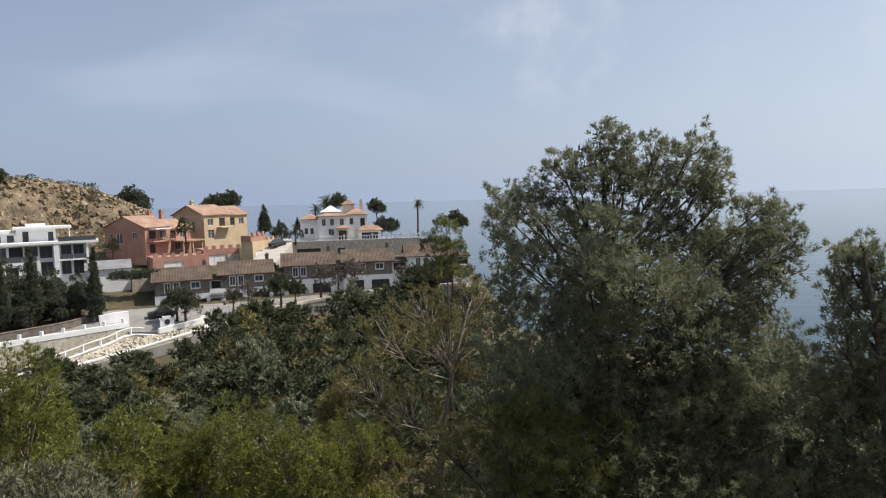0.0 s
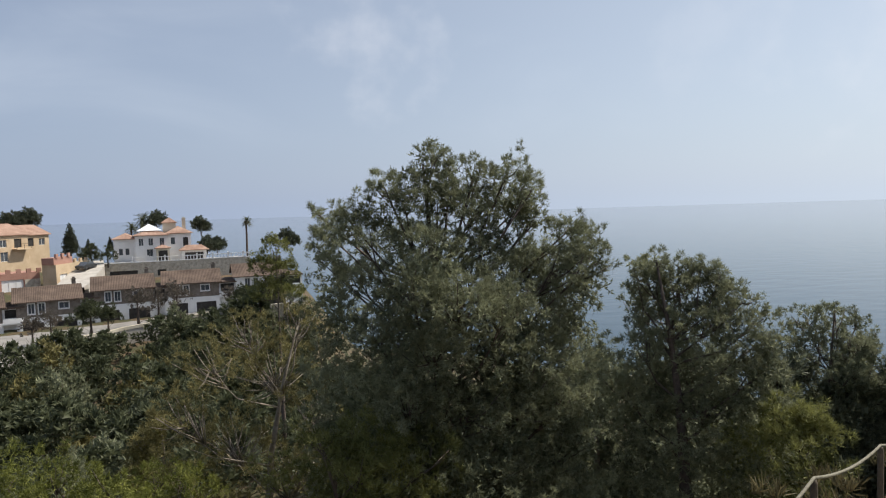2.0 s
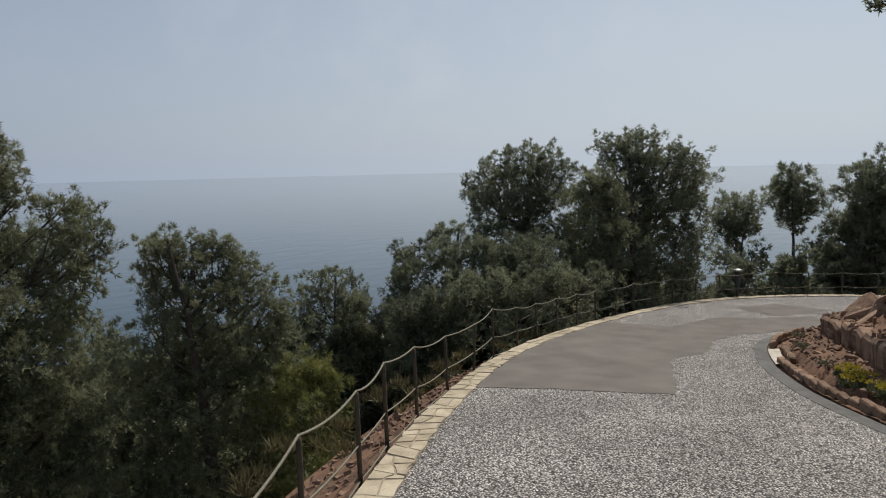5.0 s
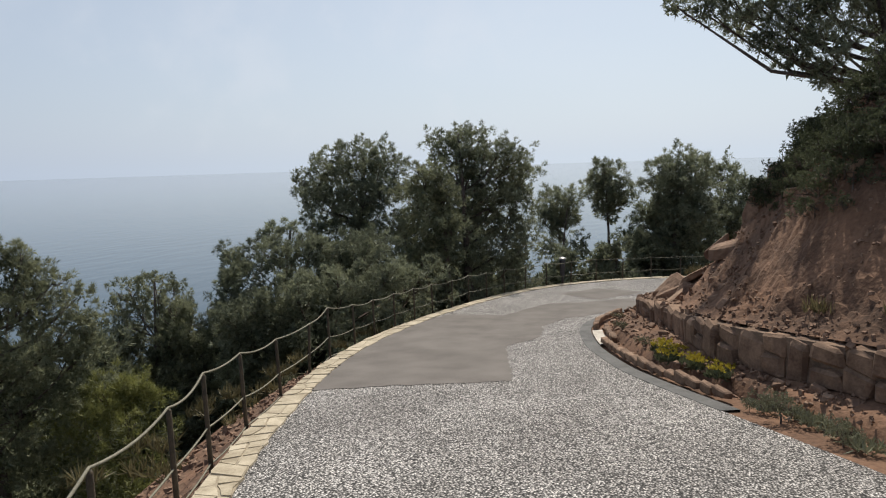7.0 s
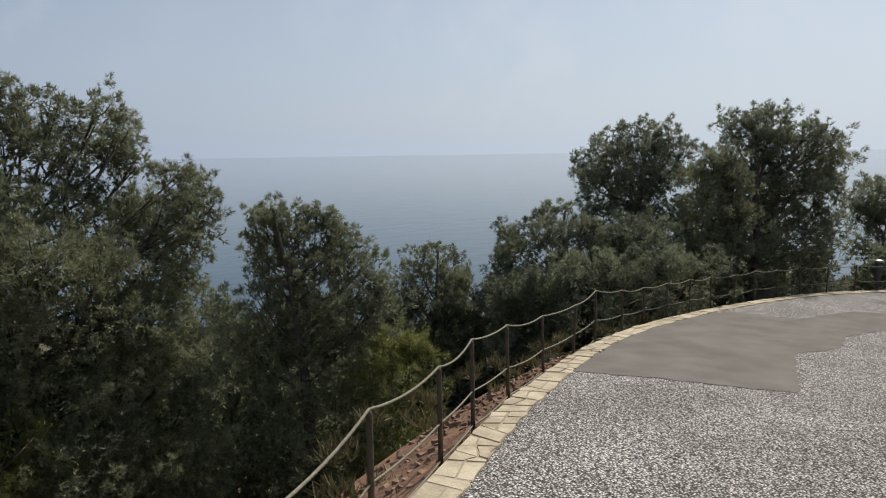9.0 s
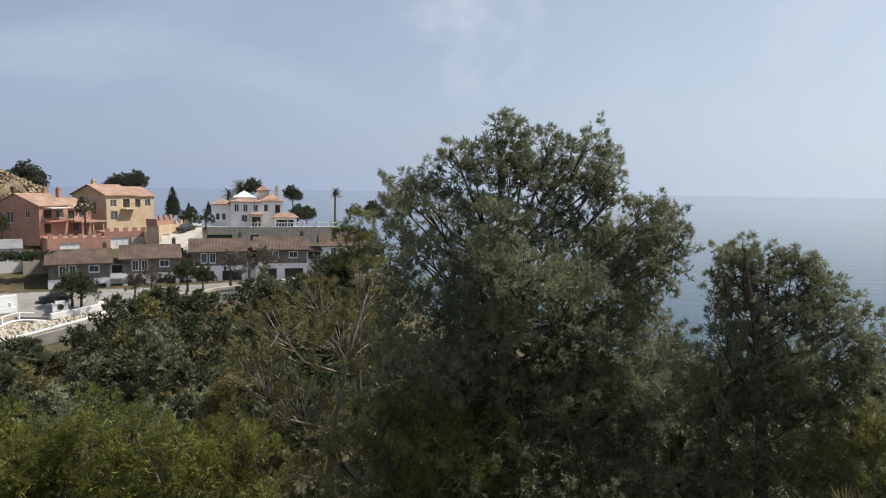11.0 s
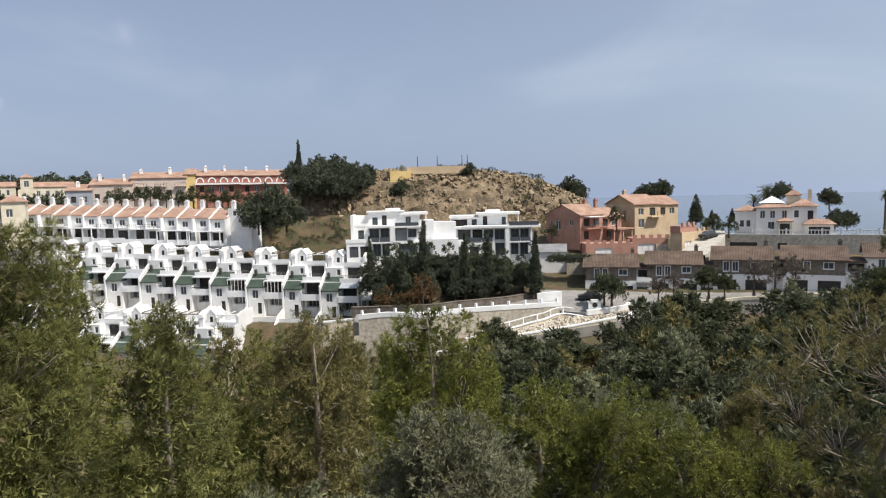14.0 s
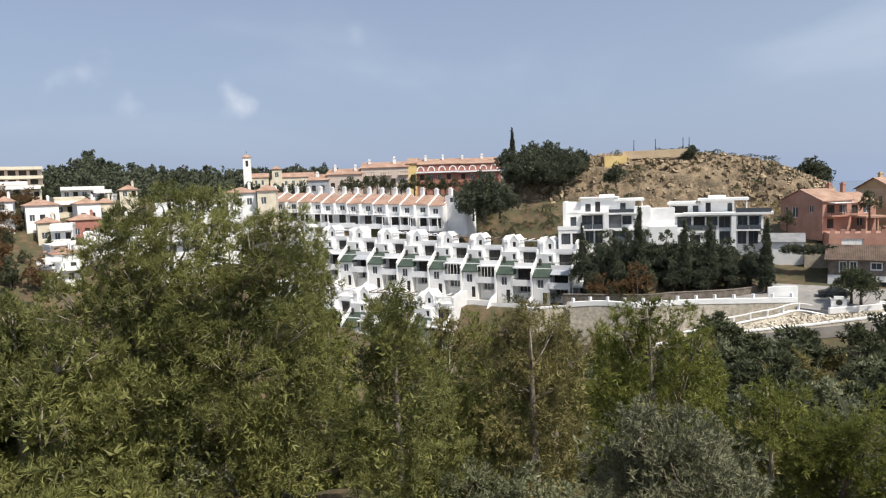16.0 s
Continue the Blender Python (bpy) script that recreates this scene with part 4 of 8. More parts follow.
tree("pine_tree", on_ground(-9.4, 6.1), SLIM, "slim young pine with a pointed olive crown", M_SUNPINE, 23, 0.08, twigs=.6, bark=M_DRYWOOD, **PINE)
tree("pine_tree", on_ground(-9.4, 9.4), BROWN, "thin brownish pine among greener trees", M_THIN, 24, 0.12, twigs=0.6, bark=M_DRYWOOD, **PINE)
tree("pine_tree", on_ground(-8.2, 11.8), YELLOW, "bright yellow-green rounded pine on the slope", M_YELLOW, 25, 0.12, twigs=.6, bark=M_DRYWOOD, **PINE)
tree("pine_tree", on_ground(-5.4, 13.3), YELLOWB, "low yellow-green pine spreading down the slope", M_YELLOW, 26, 0.1, **PINE)
tree("pine_tree", on_ground(-3.2, 14.4), YELLOWC, "low spreading olive-yellow pine in the valley", M_YELLOW, 27, 0.1, **PINE)
tree("olive_shrub", on_ground(-4.4, 6.4), OLIVE, "silvery grey-green wild olive shrub", M_OLIVE, 28, 0.05, category="shrub",
     clump=0.2, per_m2=20, tufts=18, n_leaf=7, length=0.085, width=0.013, skirt=1, core=60)
tree("pine_tree", on_ground(-0.4, 16.8), THIN, "sparse dry-looking olive pine with twiggy branches", M_THIN, 29, 0.12, twigs=0.8, bark=M_DRYWOOD, **dict(PINE, core=20, fill=0))
tree("pine_tree", on_ground(1.2, 11.0), FRONT, "low olive-green pine shoots below the viewpoint", M_SUNPINE, 30, 0.08, **PINE)
tree("bush", on_ground(9.4, 10.4), BUSH, "small yellow-green bush beside the pines", M_SUNPINE, 31, 0.05, category="bush", **PINE)
tree("almond_tree", on_ground(0.2, 55.3), SPARSE, "sparse pale tree below the white terrace", M_SUNPINE, 32, 0.16, twigs=0.6,
     clump=0.36, per_m2=4.5, tufts=22, n_leaf=6, length=0.17, width=0.035)


def filler(name, az, d, top_el, label, mat, seed, r=1.5, depth=4.5, n=9, **kw):
    """A tree whose top stands at a given angle from the viewpoint, rooted on the slope."""
    rng = np.random.RandomState(seed)
    x, y = -math.sin(radians(az)) * d, math.cos(radians(az)) * d
    base = on_ground(x, y)
    top = d * math.tan(radians(top_el)) - .35
    h = max(top - base[2], 1.6)
    lobes = [(x + rng.uniform(-.2, .2), y, base[2] + h - .35, .55)]
    for k in range(n):
        u = (k + .5) / n
        a = rng.uniform(0, 6.28)
        q = r * (0.35 + 0.65 * u) * rng.uniform(.4, 1)
        lobes.append((x + q * math.cos(a), y + q * math.sin(a), base[2] + max(h - .5 - depth * u * .9, .5), rng.uniform(.5, .8) * (0.75 + .4 * u)))
    return tree(name, base, lobes, label, mat, seed, 0.1, group="slope pines", **kw)


for k, (az, d, el, mat) in enumerate(((50, 17, -10.4, M_YELLOW), (43.5, 18.5, -10.6, M_SUNPINE), (38.5, 19, -10.7, M_YELLOW), (57, 16.5, -9.3, M_SUNPINE), (63, 17, -8.3, M_YELLOW),
                                      (31, 18, -12.6, M_YELLOW), (26, 17, -14.4, M_YELLOW), (21, 17.5, -15.8, M_PINE), (15, 17, -16.6, M_PINE), (78, 14.5, -5.6, M_SUNPINE), (84.5, 13, -6.8, M_SUNPINE), (90, 12.5, -7.2, M_THIN), (66, 14, -6.5, M_SUNPINE),
                                      (9, 18, -14.0, M_THIN), (47.5, 15, -13.0, M_SUNPINE), (53, 16, -9.8, M_THIN), (52.5, 13.5, -13.0, M_SUNPINE), (-12, 19, -9.0, M_PINE), (-27, 17, -9.5, M_PINE), (86.6, 11.1, -5.7, M_SUNPINE), (84.0, 10.1, -8.0, M_SUNPINE), (89.2, 11.6, -4.6, M_SUNPINE))):
    filler("pine_tree", az, d, el, "bushy young pine on the near slope", mat, 60 + k, **dict(PINE, per_m2=4.0, tufts=11, n_leaf=7, length=.15, width=.0135, skirt=4, fill=0, twigs=.5, bark=M_DRYWOOD))
for k, (az, d, el) in enumerate(((-55, 23, -8.0), (-60, 25, -6.8), (-64.5, 27, -6.4), (-69, 27.5, -6.6), (-73, 29, -7.0), (-77, 30.5, -6.8), (-81, 31, -6.2), (-84, 33, -6.0), (-50, 21, -9.4), (-46, 20, -10.0), (-41, 19, -10.8), (-36, 18.5, -10.5), (-31.5, 17.5, -11), (-58, 21.5, -7.2), (-66.5, 25, -5.6))):
    filler("pine_tree", az, d, el, "dark dense pine behind the rope fence", M_PINE_DARK, 80 + k, r=2.4, **dict(FAR, tufts=9, width=.05, skirt=3, fill=1))


# ---- houses ----
def window(root, side, u0, u1, v0, v1, face, depth=0.16, frame=None, bars=1, name="window", pane_mat=None):
    """A framed window set back in its opening; face is the wall plane's coordinate."""
    sgn = {"f": 1, "b": -1, "l": 1, "r": -1}[side]
    q = face + sgn * depth

    def put_box(bm, a0, a1, b0, b1, c0, c1):
        if side in "fb":
            box(bm, a0, a1, min(c0, c1), max(c0, c1), b0, b1)
        else:
            box(bm, min(c0, c1), max(c0, c1), a0, a1, b0, b1)
    bm = bmesh.new()
    t = 0.07
    us = [u0, u0 + t] + [u0 + (u1 - u0) * (k + 1) / (bars + 1) + e for k in range(bars) for e in (-t / 2, t / 2)] + [u1 - t, u1]
    vs = [v0, v0 + t, v1 - t, v1]
    solid = {(i, j) for i in range(len(us) - 1) for j in range(3) if j != 1 or i % 2 == 0}
    seen = {}

    def corner(i, j, c):
        if (i, j, c) not in seen:
            d = q + c * 0.04
            seen[i, j, c] = bm.verts.new((us[i], d, vs[j]) if side in "fb" else (d, us[i], vs[j]))
        return seen[i, j, c]
    for i, j in solid:
        for c in (-1, 1):
            bm.faces.new([corner(i, j, c), corner(i + 1, j, c), corner(i + 1, j + 1, c), corner(i, j + 1, c)])
        for di, dj, (a0, b0), (a1, b1) in ((0, -1, (0, 0), (1, 0)), (0, 1, (0, 1), (1, 1)), (-1, 0, (0, 0), (0, 1)), (1, 0, (1, 0), (1, 1))):
            if (i + di, j + dj) not in solid:
                bm.faces.new([corner(i + a0, j + b0, -1), corner(i + a1, j + b1, -1), corner(i + a1, j + b1, 1), corner(i + a0, j + b0, 1)])
    bmesh.ops.recalc_face_normals(bm, faces=bm.faces)
    w = part(name, bm, frame or M_FRAME, root)
    bm = bmesh.new()
    put_box(bm, u0 + t / 2, u1 - t / 2, v0 + t / 2, v1 - t / 2, q + sgn * 0.005, q + sgn * 0.02)
    part("pane", bm, pane_mat or M_GLASS, w)
    return w


def block(root, x0, x1, y0, y1, z0, z1, mat, openings=(), name="wall", label="", frame=None, depth=0.16):
    """A box of walls whose openings are cut through the face; each opening is (side, u0, u1, v0, v1, bars[, kind])."""
    bm = bmesh.new()
    faces = {"f": (x0, x1, y0), "b": (x0, x1, y1), "l": (y0, y1, x0), "r": (y0, y1, x1)}
    for side, (a0, a1, p) in faces.items():
        holes = [o[1:5] for o in openings if o[0] == side]
        us = sorted({a0, a1, *[h[0] for h in holes], *[h[1] for h in holes]})
        vs = sorted({z0, z1, *[h[2] for h in holes], *[h[3] for h in holes]})
        sgn = {"f": 1, "b": -1, "l": 1, "r": -1}[side]

        def pt(u, v, c):
            return bm.verts.new((u, c, v) if side in "fb" else (c, u, v))
        for ua, ub in zip(us, us[1:]):
            for va, vb in zip(vs, vs[1:]):
                cu, cv = (ua + ub) / 2, (va + vb) / 2
                if any(h[0] < cu < h[1] and h[2] < cv < h[3] for h in holes):
                    continue
                bm.faces.new([pt(ua, va, p), pt(ub, va, p), pt(ub, vb, p), pt(ua, vb, p)])
        for h in holes:
            q = p + sgn * (depth + 0.12)
            for (ua, va), (ub, vb) in (((h[0], h[2]), (h[1], h[2])), ((h[1], h[2]), (h[1], h[3])), ((h[1], h[3]), (h[0], h[3])), ((h[0], h[3]), (h[0], h[2]))):
                bm.faces.new([pt(ua, va, p), pt(ub, vb, p), pt(ub, vb, q), pt(ua, va, q)])
    top = [bm.verts.new(c) for c in ((x0, y0, z1), (x1, y0, z1), (x1, y1, z1), (x0, y1, z1))]
    bm.faces.new(top)
    bot = [bm.verts.new(c) for c in ((x0, y0, z0), (x0, y1, z0), (x1, y1, z0), (x1, y0, z0))]
    bm.faces.new(bot)
    bmesh.ops.remove_doubles(bm, verts=bm.verts, dist=0.001)
    wall = part(name, bm, mat, root, label)
    for o in openings:
        side, u0, u1, v0, v1, bars = o[:6]
        kind = o[6] if len(o) > 6 else "window"
        p = faces[side][2]
        if kind == "window":
            window(root, side, u0, u1, v0, v1, p, depth, frame, bars)
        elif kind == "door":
            # dark panes stand in for the shade behind the opening
            window(root, side, u0, u1, v0, v1, p, depth, M_DARKFRAME, bars, "door", M_SHADEIN)
        else:
            window(root, side, u0, u1, v0, v1, p, depth, M_FRAME, bars, "garage_door", M_WHITE)
    return wall


def gable(root, x0, x1, y0, y1, z, rise, mat, over=0.35, axis="x", wall=None, thick=0.16, name="roof"):
    """A pitched roof with thickness; axis is the ridge's direction. wall fills the gable ends."""
    bm = bmesh.new()
    if axis == "x":
        ym = (y0 + y1) / 2
        prof = [(y0 - over, z - rise * over / (ym - y0)), (ym, z + rise), (y1 + over, z - rise * over / (ym - y0))]
        ends = (x0 - over, x1 + over)

        def pt(e, p, dz):
            return bm.verts.new((e, p[0], p[1] + dz))
    else:
        xm = (x0 + x1) / 2
        prof = [(x0 - over, z - rise * over / (xm - x0)), (xm, z + rise), (x1 + over, z - rise * over / (xm - x0))]
        ends = (y0 - over, y1 + over)

        def pt(e, p, dz):
            return bm.verts.new((p[0], e, p[1] + dz))
    lo = [[pt(e, p, 0.0) for p in prof] for e in ends]
    hi = [[pt(e, p, thick) for p in prof] for e in ends]
    for k in range(2):
        bm.faces.new((hi[0][k], hi[1][k], hi[1][k + 1], hi[0][k + 1]))
        bm.faces.new((lo[0][k], lo[0][k + 1], lo[1][k + 1], lo[1][k]))
        for e in range(2):
            bm.faces.new((lo[e][k], lo[e][k + 1], hi[e][k + 1], hi[e][k]))
    for k in (0, 2):
        bm.faces.new((lo[0][k], lo[1][k], hi[1][k], hi[0][k]))
    r = part(name, bm, mat, root)
    if wall is not None:
        bm = bmesh.new()
        if axis == "x":
            tri = [[(e, y0, z), (e, (y0 + y1) / 2, z + rise - 0.02), (e, y1, z)] for e in (x0, x1)]
        else:
            tri = [[(x0, e, z), ((x0 + x1) / 2, e, z + rise - 0.02), (x1, e, z)] for e in (y0, y1)]
        vs = [[bm.verts.new(c) for c in t] for t in tri]
        for t in vs:
            bm.faces.new(t)
        for k in range(3):
            bm.faces.new((vs[0][k], vs[0][(k + 1) % 3], vs[1][(k + 1) % 3], vs[1][k]))
        part("gable_wall", bm, wall, root)
    return r


def hip(root, x0, x1, y0, y1, z, rise, mat, over=0.4, name="roof", thick=0.15):
    bm = bmesh.new()
    x0, x1, y0, y1 = x0 - over, x1 + over, y0 - over, y1 + over
    k = min(x1 - x0, y1 - y0) / 2
    if x1 - x0 >= y1 - y0:
        ra, rb = (x0 + k, (y0 + y1) / 2), (x1 - k, (y0 + y1) / 2)
    else:
        ra, rb = ((x0 + x1) / 2, y0 + k), ((x0 + x1) / 2, y1 - k)
    lo = [bm.verts.new((x, y, z)) for x, y in ((x0, y0), (x1, y0), (x1, y1), (x0, y1))]
    e = [bm.verts.new((x, y, z + thick)) for x, y in ((x0, y0), (x1, y0), (x1, y1), (x0, y1))]
    a, b = bm.verts.new((*ra, z + rise)), bm.verts.new((*rb, z + rise))
    if x1 - x0 >= y1 - y0:
        for f in ((e[0], e[1], b, a), (e[1], e[2], b), (e[2], e[3], a, b), (e[3], e[0], a)):
            bm.faces.new(f)
    else:
        for f in ((e[0], e[1], a), (e[1], e[2], b, a), (e[2], e[3], b), (e[3], e[0], a, b)):
            bm.faces.new(f)
    bm.faces.new(list(reversed(lo)))
    for i in range(4):
        bm.faces.new((lo[i], lo[(i + 1) % 4], e[(i + 1) % 4], e[i]))
    return part(name, bm, mat, root)


def chimney(root, x, y, z0, z1, mat, w=0.6):
    bm = bmesh.new()
    box(bm, x - w / 2, x + w / 2, y - w / 2, y + w / 2, z0, z1)
    box(bm, x - w / 2 - .1, x + w / 2 + .1, y - w / 2 - .1, y + w / 2 + .1, z1, z1 + .12)
    box(bm, x - w / 3, x + w / 3, y - w / 3, y + w / 3, z1 + .12, z1 + .4)
    return part("chimney", bm, mat, root)


def railing(root, x0, x1, y, z, h=0.95, mat=None, step=1.2, name="railing"):
    bm = bmesh.new()
    box(bm, x0, x1, y - .03, y + .03, z + h - .06, z + h)
    box(bm, x0, x1, y - .02, y + .02, z + h * .5, z + h * .5 + .04)
    n = max(2, int((x1 - x0) / step) + 1)
    for k in range(n):
        x = x0 + (x1 - x0) * k / (n - 1)
        box(bm, x - .025, x + .025, y - .025, y + .025, z, z + h - .06)
    return part(name, bm, mat or M_METAL, root)


def prism(bm, prof, x0, x1):
    """A slab between x0 and x1 with the outline prof of (y, z)."""
    a = [[bm.verts.new((x, y, z)) for y, z in prof] for x in (x0, x1)]
    bm.faces.new(a[0])
    bm.faces.new(list(reversed(a[1])))
    n = len(prof)
    for k in range(n):
        bm.faces.new((a[0][k], a[1][k], a[1][(k + 1) % n], a[0][(k + 1) % n]))


def white_unit(style):
    """A stepped white terrace house, 7.2 m wide: a green-roofed bay, a loggia, a roof terrace, a pointed stair head, a stepped party wall."""
    r = empty("terrace_house", 0, 0, 0)
    tagged(r, ("white stepped terrace house with a green-tiled bay and open loggia", "white stepped terrace house with a green-tiled bay and grey awning",
               "white stepped terrace house with a green-tiled bay and glazed loggia")[style], "house", "white terrace houses")
    w = M_SHADEWHITE
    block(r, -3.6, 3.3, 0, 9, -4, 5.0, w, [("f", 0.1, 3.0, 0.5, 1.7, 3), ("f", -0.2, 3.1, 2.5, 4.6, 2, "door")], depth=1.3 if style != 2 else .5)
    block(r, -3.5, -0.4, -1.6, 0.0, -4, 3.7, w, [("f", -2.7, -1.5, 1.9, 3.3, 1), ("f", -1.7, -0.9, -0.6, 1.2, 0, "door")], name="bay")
    bm = bmesh.new()
    prism(bm, [(-1.95, 3.65), (-1.95, 3.8), (1.5, 5.7), (1.5, 3.65)], -3.6, -0.25)
    part("bay_roof", bm, M_TILE_GREEN, r, "green-tiled bay roof")
    box_part("balcony", (-0.4, 3.3, -1.7, 0.0, 1.85, 2.05), w, r)
    box_part("parapet", (-0.4, 3.3, -1.7, -1.55, 2.05, 2.9), w, r)
    if style == 0:
        railing(r, -0.35, 3.25, -1.62, 2.9, .3, M_DARKFRAME, .8)
        box_part("slab", (-0.4, 3.3, -1.3, 0.0, 4.7, 4.9), w, r)
    elif style == 1:
        bm = bmesh.new()
        prism(bm, [(0.0, 4.75), (0.0, 4.83), (-1.7, 4.2), (-1.7, 4.12)], -0.2, 3.2)
        part("awning", bm, M_AWNING, r)
    else:
        box_part("slab", (-0.4, 3.3, -1.6, 0.0, 4.6, 4.8), w, r)
        for x in np.arange(-.3, 3.3, .7):
            box_part("glazing_bar", (x - .05, x + .05, -1.65, -1.57, 2.9, 4.6), M_FRAME, r)
    box_part("garden_wall", (-3.6, 3.3, -4.6, -4.4, -4, -.6), w, r)
    box_part("terrace", (-3.6, 3.3, -4.4, 0, -4, -1.1), M_CREAM, r)
    block(r, -3.5, -0.5, 1.5, 9, 5.0, 7.2, w, [("f", -1.5, -0.8, 5.9, 6.9, 0)], name="stair_block")
    box_part("parapet", (-0.5, 3.3, 0.0, 0.15, 5.0, 5.55), w, r)
    railing(r, -0.5, 3.3, 0.08, 5.55, .5, M_METAL, .7)
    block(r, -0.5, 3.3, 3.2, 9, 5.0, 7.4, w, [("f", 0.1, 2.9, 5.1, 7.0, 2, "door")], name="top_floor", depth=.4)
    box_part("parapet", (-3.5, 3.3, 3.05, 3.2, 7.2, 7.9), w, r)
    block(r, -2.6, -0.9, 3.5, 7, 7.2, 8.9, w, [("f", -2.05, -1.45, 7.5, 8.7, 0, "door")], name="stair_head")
    gable(r, -2.6, -0.9, 3.5, 7, 8.9, 0.8, w, over=0.06, axis="y", wall=w, name="stair_head_roof")
    if style != 1:
        for x in (-.3, 1.4, 3.1):
            box_part("pergola_beam", (x - .07, x + .07, 3.2, 6.6, 9.0, 9.14), M_STONE_FACE if style else w, r)
        box_part("pergola_beam", (-.5, 3.3, 3.2, 3.34, 8.86, 9.0), M_STONE_FACE if style else w, r)
        for x in (-.3, 3.1):
            box_part("pergola_post", (x - .07, x + .07, 3.22, 3.36, 7.4, 8.86), w, r)
    bm = bmesh.new()
    prism(bm, [(-7.5, -5), (-7.5, -2.6), (-4.6, -.4), (-2.0, 0.2), (-2.0, 4.1), (1.5, 6.3), (1.5, 7.6), (3.0, 7.6), (3.0, 8.9), (4.4, 9.4), (9, 9.4), (9, -5)], 3.3, 3.6)
    part("party_wall", bm, w, r)
    chimney(r, -3.0, 2.6, 7.2, 8.7, w, 0.7)
    bm = bmesh.new()
    tube(bm, [(-2.9, 1.0, 5.4), (-2.9, 1.0, 6.3), (-2.9, 1.0, 6.5)], [.3, .3, .12], 10)
    part("vent_pot", bm, M_DARKFRAME, r, "dark round roof vent")
    return r


def tiled_unit(porch):
    """A two-storey white row house, 7.2 m wide, with two stepped clay-tiled roof planes between raised party walls."""
    r = empty("row_house", 0, 0, 0)
    tagged(r, "white row house with stepped clay-tiled roofs and " + ("a covered veranda" if porch else "a balcony"), "house", "tiled row houses")
    w = M_SHADEWHITE
    block(r, -3.6, 0, 0, 8.5, -7, 5.0, w, [("f", -2.8, -1.0, -3.2, -1.2, 2, "door"), ("f", -2.6, -1.2, 3.2, 4.4, 1), ("f", -2.9, -1.0, 0.2, 2.2, 2, "door")])
    block(r, 0, 3.5, -.7, 8.5, -7, 4.7, w, [("f", .5, 2.9, -3.0, -1.2, 3), ("f", 1.0, 2.3, 2.9, 4.1, 1), ("f", .6, 2.9, -.2, 1.9, 2, "door")])
    gable(r, -3.6, 0, 0, 8.5, 5.0, 1.9, M_TILE, over=0.25, axis="x", wall=w)
    gable(r, 0.15, 3.5, -.7, 8.5, 4.7, 1.75, M_TILE, over=0.25, axis="x", wall=w)
    for x, dz in ((-.12, .3), (3.4, 0)):
        bm = bmesh.new()
        prism(bm, [(-1.1, 4.6 + dz), (4.1, 7.05 + dz), (9.0, 4.8 + dz), (9.0, -5), (-1.1, -5)], x, x + .3)
        part("party_wall", bm, w, r)
    for x in (-.6, 3.0):
        chimney(r, x, 4.6, 6.3, 8.2, w, 0.8)
    if porch:
        box_part("porch_roof", (-3.5, 3.4, -3.2, -.7, 2.2, 2.35), w, r)
        for x in (-3.4, -1.1, 1.2, 3.3):
            box_part("porch_post", (x - .09, x + .09, -3.15, -2.97, -.6, 2.2), w, r)
    else:
        box_part("balcony", (-3.5, 3.4, -2.0, 0.0, 2.3, 2.45), w, r)
        railing(r, -3.5, 3.4, -1.9, 2.45, .9, M_DARKFRAME, .9)
    box_part("parapet", (-3.6, 3.5, -2.9, -2.75, -.5, 0.4), w, r)
    box_part("terrace", (-3.6, 3.5, -2.9, 0, -.75, -.5), w, r)
    box_part("garden_wall", (-3.6, 3.5, -4.2, -4.0, -7, -2.6), w, r)
    return r


def faces_eye(x, y):
    return math.degrees(math.atan2(-x, y))


def row_of(units, order, end, step, yaw, rise, tall=1.0):
    """Copies of the units along a row that runs back from its right end."""
    used = set()
    for k, u in enumerate(order):
        c, s = math.cos(radians(yaw)), math.sin(radians(yaw))
        m = pose(end[0] - c * step * k, end[1] - s * step * k, end[2] + rise * k, 0, 0, yaw)
        if u in used:
            copy_thing(units[u], m)
        else:
            used.add(u)
            units[u].matrix_world = m @ Matrix.Diagonal((1, 1, tall, 1))


# stepped white terrace houses in two rows, and tiled row houses above them
row_of([white_unit(0), white_unit(1), white_unit(2)], (1, 0, 2, 2, 0, 0, 1, 0, 2), (-87.42, 90.15, -21.23), 7.2, 27, .36, 1.15)
row_of([white_unit(0), white_unit(2)], (0, 1, 1, 0, 1, 0), (-98.74, 69.52, -30.26), 7.2, 27, .18, 1.15)
row_of([tiled_unit(False), tiled_unit(True)], (1, 1, 0, 0, 1, 0, 0, 1), (-121.49, 86.79, -8.41), 7.2, 27, .3)
porch = empty("side_porch", -84.0, 91.9, -20.9, 27)
tagged(porch, "white side porch with steps at the end of the terrace", "porch")
block(porch, .3, 3.4, 1.0, 6, -4, 2.2, M_SHADEWHITE, [("f", .8, 2.6, .2, 1.9, 1, "door")])
box_part("porch_roof", (-.1, 4.4, -1.6, 6, 2.2, 2.4), M_SHADEWHITE, porch)
for x in (.1, 4.2):
    box_part("porch_post", (x - .1, x + .1, -1.5, -1.3, -4, 2.2), M_SHADEWHITE, porch)
for k in range(7):
    box_part("step", (4.4 + .4 * k, 4.8 + .4 * k, -1.5, .5, -6, -.2 - .32 * k), M_SHADEWHITE, porch)
garage = empty("garage_block", -118.44, 88.3, -4.72, 27)
tagged(garage, "small white garage block beside the row houses", "garage")
block(garage, 0, 5.0, 1, 6, -6, 3.2, M_SHADEWHITE, [("f", 1.0, 2.6, 1.6, 2.7, 1)])
box_part("parapet", (4.7, 5.0, -1, 6, 3.2, 4.0), M_SHADEWHITE, garage)


